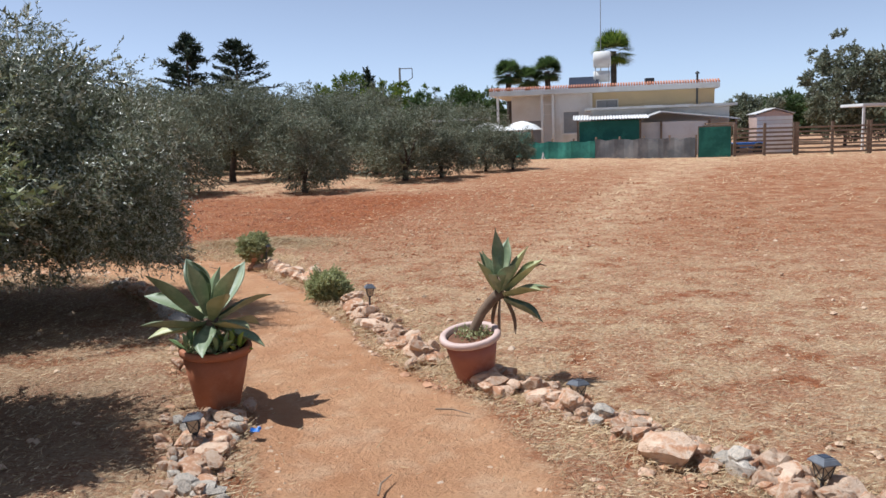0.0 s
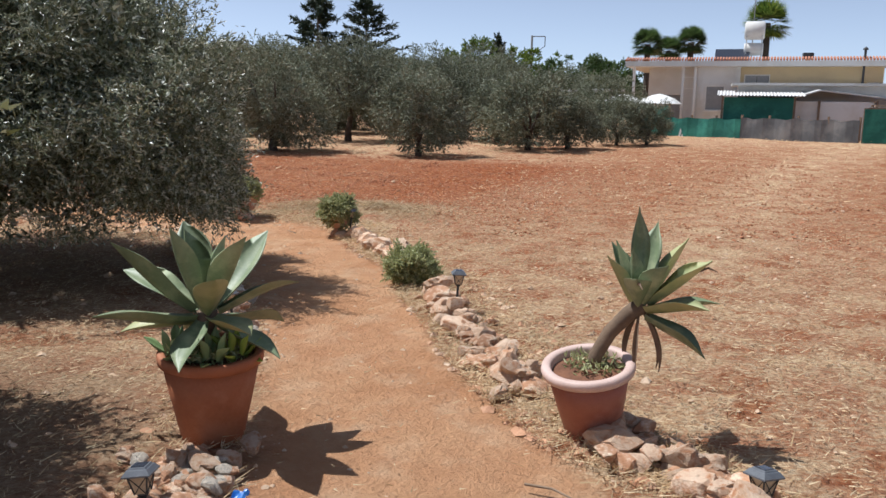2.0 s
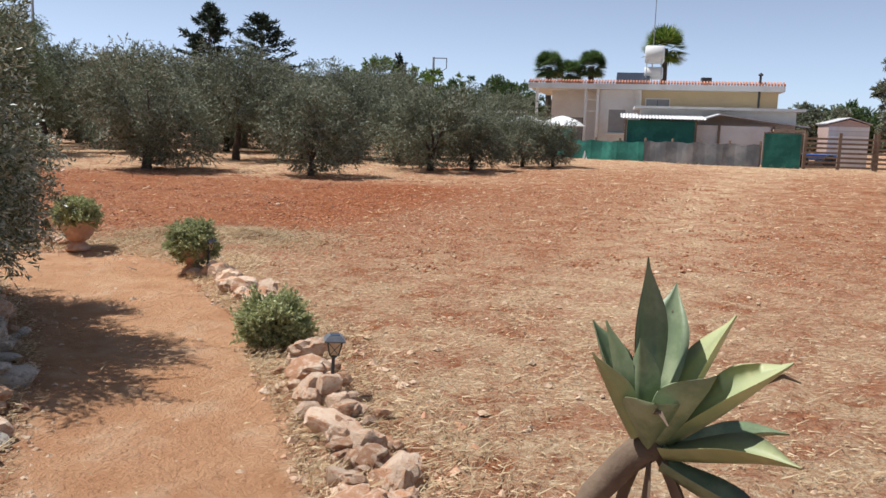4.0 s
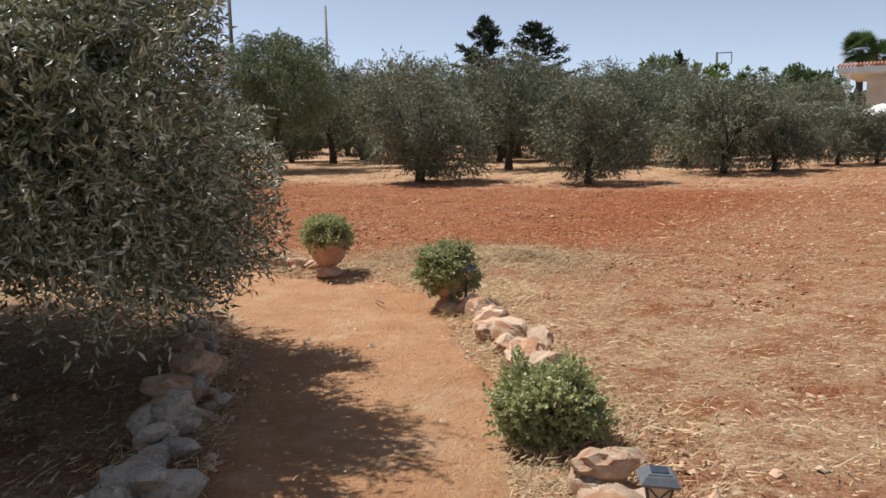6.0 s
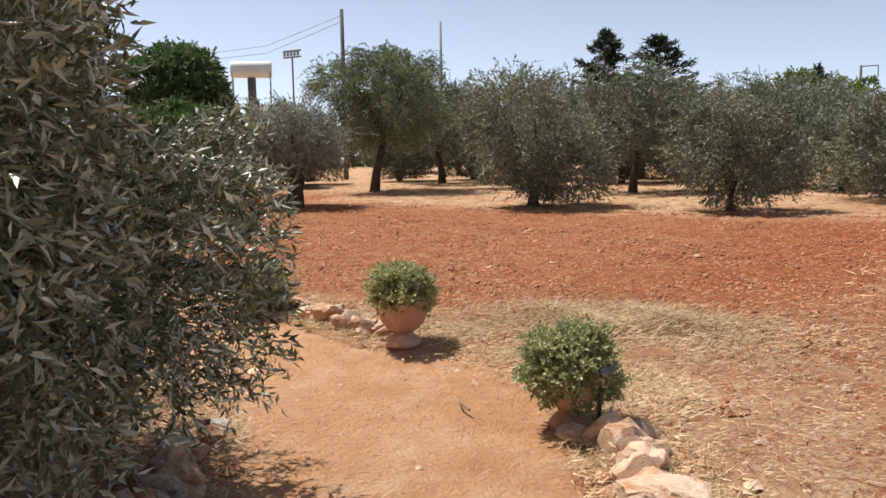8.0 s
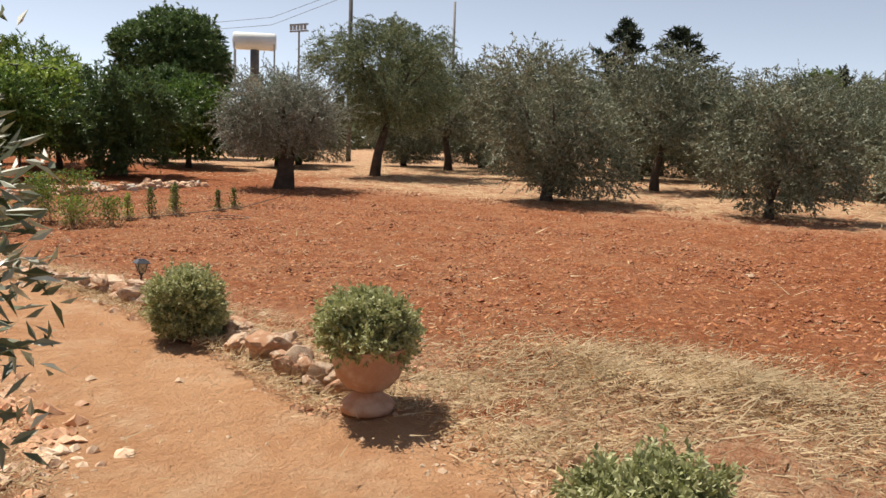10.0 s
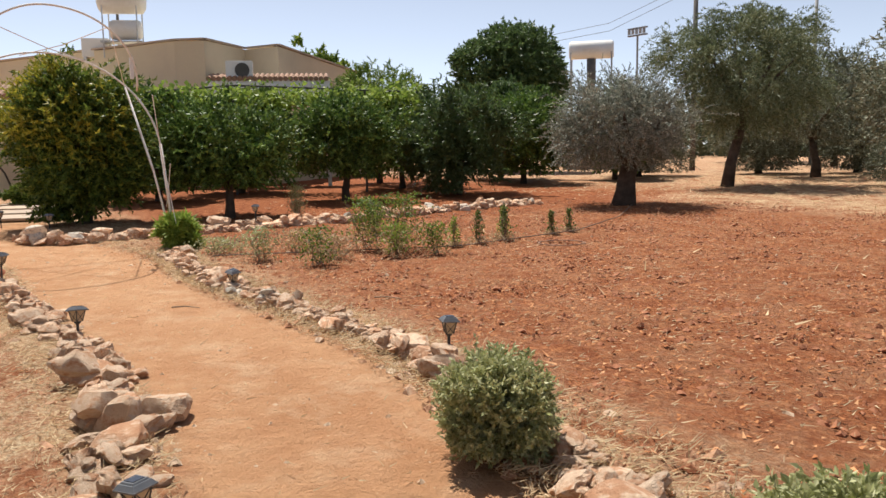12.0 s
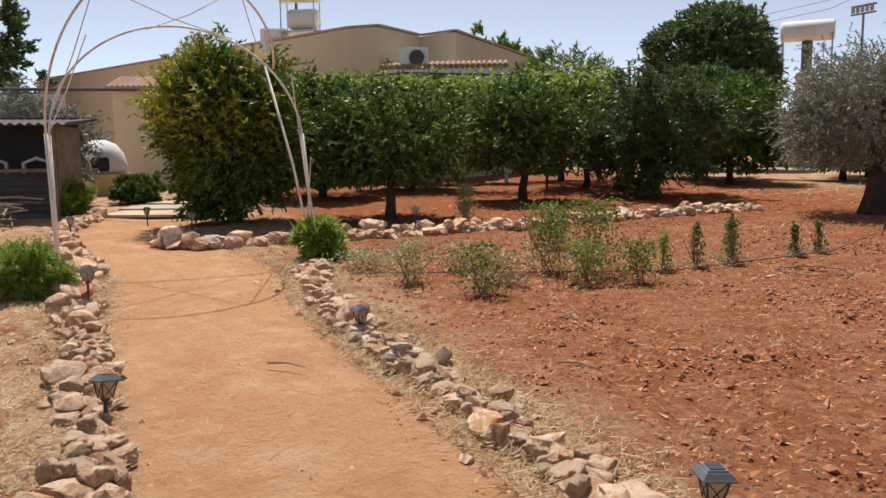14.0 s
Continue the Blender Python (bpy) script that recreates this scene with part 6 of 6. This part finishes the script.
for sx in (-0.6, 0.6):
    o = part("wheel", lathe("wheel", [(0.1, -0.08), (0.26, -0.08), (0.3, -0.05), (0.3, 0.05), (0.26, 0.08), (0.1, 0.08)], 18), M_BLACK, car)
    o.matrix_basis = pose(sx, -0.55, 0.3, 90, 0, 0)
boards = thing("leaning_boards", (4.3, 43.7, 0.27), "pale boards leaning against the net fence", "boards")
for k in range(3):
    part("board", boxes((k * 0.14, k * 0.14 + 0.09, 0, 0.03, 0, 0.95)), M_WHITE, boards).matrix_basis = pose(0, 0, 0, -14, 14, 0)
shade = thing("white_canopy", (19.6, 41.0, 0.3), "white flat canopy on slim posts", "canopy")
part("top", boxes((0, 3.2, 0, 2.4, 2.15, 2.3), bevel=0.02), M_WHITE, shade)
for sx in (0.1, 3.1):
    part("post", boxes((sx - 0.05, sx + 0.05, 0.05, 0.15, 0, 2.15)), M_WHITE, shade)
pipes = thing("bare_pergola", (-3.2, 53.0, 0.3), "bare metal pipe pergola beside the porch", "pergola")
for k in range(4):
    part("rail", tube("rail", [(0, k * 0.8, 2.2 + 0.05 * k), (5.2, k * 0.6, 2.3 + 0.06 * k)], 0.03, 6), M_METAL, pipes)
for sx in (0.2, 2.6, 5.0):
    part("post", tube("post", [(sx, 0, 0), (sx, 0, 2.25)], 0.035, 6), M_METAL, pipes)


# ---- poles and tower ----
def pole(x, y, h, r, mat, label, arm=0.0):
    t = thing("utility_pole", (x, y, 0.3), label, "utility pole", "utility poles")
    part("shaft", tube("shaft", [(0, 0, -0.3), (0, 0, h)], [r, r * 0.75], 10), mat, t, smooth=True)
    if arm:
        part("bracket", tubes("bracket", [([(0, 0, h - 0.1), (arm, 0, h - 0.1)], 0.05), ([(arm, 0, h - 0.1), (arm, 0, h - 1.2)], 0.05), ([(arm, 0, h - 1.2), (0, 0, h - 2.2)], 0.04)], 6), mat, t)


pole(-27.0, 42.0, 8.6, 0.13, M_POLE, "dark wooden utility pole behind the orchard")
pole(-30.8, 58.0, 10.5, 0.12, M_POLE_GREY, "slim grey utility pole behind the orchard")
pole(-7.3, 99.0, 9.4, 0.16, M_POLE, "far utility pole with a bracket frame", 1.5)
me = tubes("power_line", [([(-27, 42, 8.6), (-34, 44, 7.9), (-44, 46, 8.2)], 0.012), ([(-27, 42, 8.3), (-34, 44, 7.5), (-44, 46, 7.8)], 0.012)], 4)
me.materials.append(M_POLE)
tagged(new("power_line", me), "thin sagging power line from the pole", "cable")
tower = thing("tank_tower", (-34.6, 43.3, 0.3), "white horizontal water tank on a tall steel stand", "water tower", turn=42)
o = part("tank_body", lathe("tank_body", [(0.02, -1.15), (0.4, -1.15), (0.47, -1.05), (0.47, 1.05), (0.4, 1.15), (0.02, 1.15)], 24), M_WHITE, tower, smooth=True)
o.matrix_basis = pose(0, 0, 6.25, 0, 90, 0)
part("core", tube("core", [(0, 0, 0), (0, 0, 5.8)], 0.2, 12), M_CONCRETE, tower, smooth=True)
part("core_jacket", tube("core_jacket", [(0, 0, 4.5), (0, 0, 5.78)], 0.24, 12), M_DARKNET, tower, smooth=True)
part("base_block", boxes((-0.42, 0.42, -0.4, 0.4, 2.6, 4.3)), M_BEIGE, tower)
part("plinth", boxes((-1.4, 1.4, -1.2, 1.2, 0, 2.595)), M_BEIGE, tower)
for sx in (-1.05, 1.05):
    for sy in (-0.45, 0.45):
        part("leg", tube("leg", [(sx, sy, 2.6), (sx, sy, 6.1)], 0.04, 6), M_METAL, tower)
flood = thing("floodlight_mast", (-36.5, 49.0, 0.3), "far floodlight mast with a lamp rack", "light mast")
part("mast", tube("mast", [(0, 0, -0.2), (0, 0, 7.6)], 0.06, 8), M_POLE_GREY, flood)
part("rack", boxes((-0.7, 0.7, -0.08, 0.08, 7.6, 7.68), (-0.7, 0.7, -0.08, 0.08, 8.0, 8.08)), M_POLE_GREY, flood)
for k in range(5):
    part("lamp", boxes((-0.65 + k * 0.28, -0.45 + k * 0.28, -0.12, -0.085, 7.7, 7.98)), M_GREYWIN, flood)


# ---- beige house beyond the arch ----
beige = thing("beige_house", (0, 0, 0), "flat-roofed beige rendered house with angled walls", "house")
foot = [(-54, 9.8), (-30.6, 20.2), (-29.9, 20.95), (-31.5, 22.95), (-30.1, 23.6), (-37.6, 31.1), (-55, 25)]
bm = bmesh.new()
lo = [bm.verts.new((x, y, 0)) for x, y in foot]
hi = [bm.verts.new((x, y, 5.0)) for x, y in foot]
cx, cy = sum(x for x, _ in foot) / 7, sum(y for _, y in foot) / 7
inn = [bm.verts.new((x + (cx - x) * 0.02, y + (cy - y) * 0.02, 5.0)) for x, y in foot]
dn = [bm.verts.new((x + (cx - x) * 0.02, y + (cy - y) * 0.02, 4.7)) for x, y in foot]
for i in range(7):
    j = (i + 1) % 7
    for a, b in ((lo, hi), (hi, inn), (inn, dn)):
        bm.faces.new((a[i], a[j], b[j], b[i]))
bm.faces.new(dn)
part("wall", bm, M_BEIGE, beige)
bm = bmesh.new()
for i in range(7):
    a, b = Vector((*foot[i], 5.03)), Vector((*foot[(i + 1) % 7], 5.03))
    d = (b - a).normalized()
    n = Vector((d.y, -d.x, 0)) * 0.06
    q = [bm.verts.new(p) for p in (a + n, b + n, b - n * 4, a - n * 4)]
    w = [bm.verts.new(v.co + Vector((0, 0, 0.06))) for v in q]
    for f in ((3, 2, 1, 0), (4, 5, 6, 7), (0, 1, 5, 4), (1, 2, 6, 5), (2, 3, 7, 6), (3, 0, 4, 7)):
        bm.faces.new([(q + w)[k] for k in f])
part("parapet_cap", bm, M_CONCRETE, beige, "grey parapet coping")
porch = thing("tiled_porch", (-29.6, 20.9, 0.25), "white porch canopy with a row of clay tiles", "porch", turn=63)
part("canopy", boxes((0, 3.9, -0.5, 1.0, 2.95, 3.4)), M_WHITE, porch)
for s in (0.1, 3.75):
    part("post", boxes((s, s + 0.12, -0.45, -0.33, 0, 2.95)), M_WHITE, porch)
tile2 = tubes("clay_tile", [([(0, -0.55, 0.0), (0, 0.6, 0.22)], [0.08, 0.07])], 8)
tile2.materials.append(M_CLAYTILE)
for i in range(24):
    o = new("clay_tile", tile2)
    o.parent = porch
    o.location = (0.1 + i * 0.16, 0, 3.46)
ac = thing("air_conditioner", (-29.0, 21.75, 3.7), "white outdoor air conditioner with a round fan grille", "air conditioner", turn=63)
part("case", boxes((-0.42, 0.42, -0.16, 0.16, 0, 0.6), bevel=0.02), M_WHITE, ac)
o = part("fan_grille", lathe("fan_grille", [(0.02, 0.0), (0.22, 0.0), (0.23, 0.02), (0.02, 0.03)], 24), M_POLE, ac, "dark round fan grille")
o.matrix_basis = pose(0.1, -0.165, 0.3, 90, 0, 0)
part("bracket", boxes((-0.38, -0.3, -0.14, 0.14, -0.13, 0.0), (0.3, 0.38, -0.14, 0.14, -0.13, 0.0)), M_METAL, ac)
rt = thing("water_tank", (-33.7, 19.4, 4.7), "large white water tank above a smaller one on a steel stand", "water tank", "roof water tanks", turn=62)
tank_parts(rt, 0.5, 1.5, 2.05, 2.05)
o = part("lower_tank", lathe("lower_tank", [(0.02, -0.5), (0.3, -0.5), (0.34, -0.42), (0.34, 0.42), (0.3, 0.5), (0.02, 0.5)], 24), M_WHITE, rt, smooth=True)
o.matrix_basis = pose(0.1, 0, 1.0, 0, 90, 0)
part("shelf", boxes((-0.7, 0.7, -0.35, 0.35, 0.55, 0.6)), M_METAL, rt)
bx = thing("roof_unit", (-34.6, 18.7, 4.7), "white boxy unit with a round port on the roof", "air conditioner", turn=62)
part("case", boxes((-0.45, 0.45, -0.3, 0.3, 0.1, 0.75), bevel=0.02), M_WHITE, bx)
part("foot", boxes((-0.4, -0.3, -0.3, 0.3, 0, 0.1), (0.3, 0.4, -0.3, 0.3, 0, 0.1)), M_METAL, bx)
mast2 = thing("antenna_mast", (-35.2, 19.6, 4.7), "dark antenna pole on the beige roof", "antenna")
part("mast", tube("mast", [(0, 0, 0), (0, 0, 3.4)], 0.05, 8), M_POLE, mast2)
wing = thing("house_wing", (-32.0, 13.3, 0.2), "low beige wing with a sloping clay-tile eave", "house wing", turn=66)
part("wall", boxes((0, 3.4, 0, 5, 0, 2.9)), M_BEIGE, wing)
part("wall_panel", boxes((2.7, 3.38, -0.05, -0.003, 0.6, 3.6)), M_DARKNET, wing, "dark blue-grey upright panel")
for i in range(22):
    o = new("clay_tile", tile2)
    o.parent = wing
    o.matrix_basis = pose(0.05 + i * 0.16, 0.1, 3.0, 8, 0, 0)
for k, (a, b) in enumerate((((1.0, -0.3, 0), (2.2, -0.3, 1.4)), ((2.3, -0.3, 0), (1.6, -0.2, 1.3)), ((1.9, -0.25, 1.2), (2.0, -0.2, 2.8)), ((2.0, -0.2, 2.0), (1.5, -0.2, 3.0)))):
    part("vine_stem", tube("vine_stem", [a, ((a[0] + b[0]) / 2 + 0.1, -0.25, (a[2] + b[2]) / 2), b], 0.03, 6), M_BARK, wing, "bare twisted vine stem")
pergola = thing("vine_pergola", (-26.6, 17.5, 0.15), "pipe pergola overgrown with bright vine leaves", "pergola", turn=63)
for s0, s1, z0, z1 in ((-0.8, 2.9, 2.75, 3.05), (2.9, 8.0, 3.05, 2.85)):
    part("rail", tube("rail", [(s0, 0, z0), (s1, 0, z1)], 0.03, 8), M_POLE, pergola)
for s in (-0.6, 2.9, 6.5):
    part("post", tube("post", [(s, 0, 0), (s, 0, 2.9)], 0.035, 8), M_POLE, pergola)
g = np.random.default_rng(66)
n = 3800
P = np.stack([g.uniform(-0.4, 8.2, n), g.normal(0.3, 0.5, n), 2.72 + g.normal(0, 0.16, n)], -1)
V, F = leaf_quads(g, P, g.normal(0, 1, (n, 3)), 0.15, 0.12)
part("vine", mesh_of("vine", V, F), M_BRIGHT, pergola, "bright green vine leaves")
rail = thing("pipe_frame", (-24.0, 9.0, 0.1), "bare horizontal pipe frame above the shed", "pergola", turn=66)
part("rail", tube("rail", [(-1, 0, 2.4), (6.5, 0, 2.3)], 0.03, 8), M_POLE, rail)
for s in (0.8, 6.2):
    part("post", tube("post", [(s, 0, 0), (s, 0, 2.36)], 0.035, 8), M_POLE, rail)

# ---- clutter left of the arch ----
coop = thing("open_shed", (-22.2, 9.4, 0.05), "dark open-fronted shed with a corrugated front", "shed", turn=78)
part("back_wall", boxes((0, 2.9, 1.6, 1.7, 0, 1.9)), M_DARKNET, coop)
for x0 in (0, 2.82):
    part("side_wall", boxes((x0, x0 + 0.08, 0.08, 1.6, 0, 1.7)), M_PLANK, coop)
front = corrugated("front_sheet", 0.0, 0.85, 0, 2.7, 0, 0.02, 0.11)
o = part("front_sheet", front, M_DARKNET, coop, "dark corrugated sheet")
o.matrix_basis = Matrix(((0, 1, 0, 0.1), (0, 0, 1, 0.0), (1, 0, 0, 0.02), (0, 0, 0, 1)))
part("ledge", boxes((0.05, 2.85, -0.12, 0.1, 0.89, 0.95)), M_PLANK, coop)
part("roof", corrugated("roof", -0.3, 3.2, -0.35, 1.9, 1.72, 1.86), M_POLE, coop, "weathered sloping roof")
for s in (0.04, 1.5, 2.85):
    part("post", boxes((s - 0.04, s + 0.04, -0.04, 0.04, 0, 1.72)), M_PLANK, coop)
for s in (1.5, 2.25):
    chair = thing("plastic_chair", (-22.2, 9.4, 0.05), "white plastic garden chair behind the shed front", "chair", "plastic chairs", turn=78)
    part("backrest", tube("backrest", [(s, 0.35, 0.45), (s + 0.02, 0.3, 1.05), (s + 0.25, 0.28, 1.13), (s + 0.48, 0.3, 1.05), (s + 0.5, 0.35, 0.45)], 0.035, 8), M_WHITE, chair)
    part("seat", boxes((s, s + 0.5, 0.35, 0.8, 0.42, 0.46), bevel=0.01), M_WHITE, chair)
    for lx in (s + 0.03, s + 0.47):
        for ly in (0.38, 0.77):
            part("leg", tube("leg", [(lx, ly, 0), (lx, ly, 0.42)], 0.02, 6), M_WHITE, chair)
wall2 = thing("white_garden_wall", (-28.5, 6.0, 0.1), "whitewashed wall with dark upright posts", "wall", turn=72)
part("wall", boxes((0, 6.5, 0, 0.2, 0, 2.5)), M_WHITE, wall2)
for s in (1.5, 4.0):
    part("post", boxes((s, s + 0.25, -0.03, -0.003, 0.2, 2.45)), M_DARKNET, wall2)
cabinet = thing("white_cabinet", (-19.0, 11.28, 0.04), "small upright white cabinet standing on the soil", "cabinet", turn=70)
part("body", boxes((-0.18, 0.18, -0.16, 0.16, 0, 0.84), bevel=0.012), M_WHITE, cabinet)
part("door", boxes((-0.17, 0.17, -0.178, -0.163, 0.03, 0.81), bevel=0.004), M_WHITE, cabinet)
oven = thing("clay_oven", (-27.6, 12.9, 0.15), "white domed clay oven on a cream plinth", "oven")
part("plinth", lathe("plinth", [(0.62, 0), (0.66, 0.1), (0.68, 0.55), (0.72, 0.6), (0.05, 0.62)], 24), M_CREAM, oven, smooth=True)
part("dome", lathe("dome", [(0.62, 0.61), (0.63, 0.8), (0.55, 1.1), (0.38, 1.32), (0.15, 1.42), (0.01, 1.43)], 24), M_WHITE, oven, smooth=True)
# no real opening: a solid near-black block paints the shade inside it
part("mouth", boxes((0.5, 0.66, -0.2, 0.2, 0.66, 1.0), bevel=0.03), M_DARK, oven)
paving = thing("paved_strip", (0, 0, 0), "pale concrete paving between the shrubs", "paving", kind="structure")
for i, (x, y, w) in enumerate(((-21.6, 13.9, 0.9), (-22.8, 14.3, 0.95), (-24.0, 14.8, 0.9), (-25.2, 15.3, 0.95))):
    o = part("slab", boxes((-0.58, 0.58, -w, w, 0, 0.05), bevel=0.012), M_CONCRETE, paving)
    o.matrix_basis = pose(x, y, level(x, y) - 0.01, 0, 0, -22)
brush = thing("brushwood_pile", (-20.2, 11.25, 0.05), "pile of dry sticks and bark beside the shed", "brushwood")
q = random.Random(9)
for k in range(24):
    a = q.uniform(0, 3.14)
    c = Vector((q.gauss(0, 0.3), q.gauss(0, 0.3), 0.05 + 0.02 * k))
    d = Vector((math.cos(a), math.sin(a), q.uniform(-0.15, 0.15))) * q.uniform(0.25, 0.5)
    part("stick", tube("stick", [c - d, c + Vector((0, 0, 0.02)), c + d], [0.02, 0.018, 0.01], 5), M_TWIG, brush)
flowers = thing("red_flower_pot", (-19.4, 10.55, 0.04), "bright red flowers in a low pot", "plant pot")
part("pot", lathe("pot", [(0.1, 0), (0.14, 0.16), (0.15, 0.17), (0.02, 0.15)], 20), M_TERRA, flowers)
g = np.random.default_rng(12)
V, F = leaf_quads(g, np.stack([g.normal(0, 0.1, 260), g.normal(0, 0.1, 260), g.uniform(0.16, 0.3, 260)], -1), g.normal(0, 1, (260, 3)), 0.06, 0.05)
part("blossom", mesh_of("blossom", V, F), M_REDFLOWER, flowers)
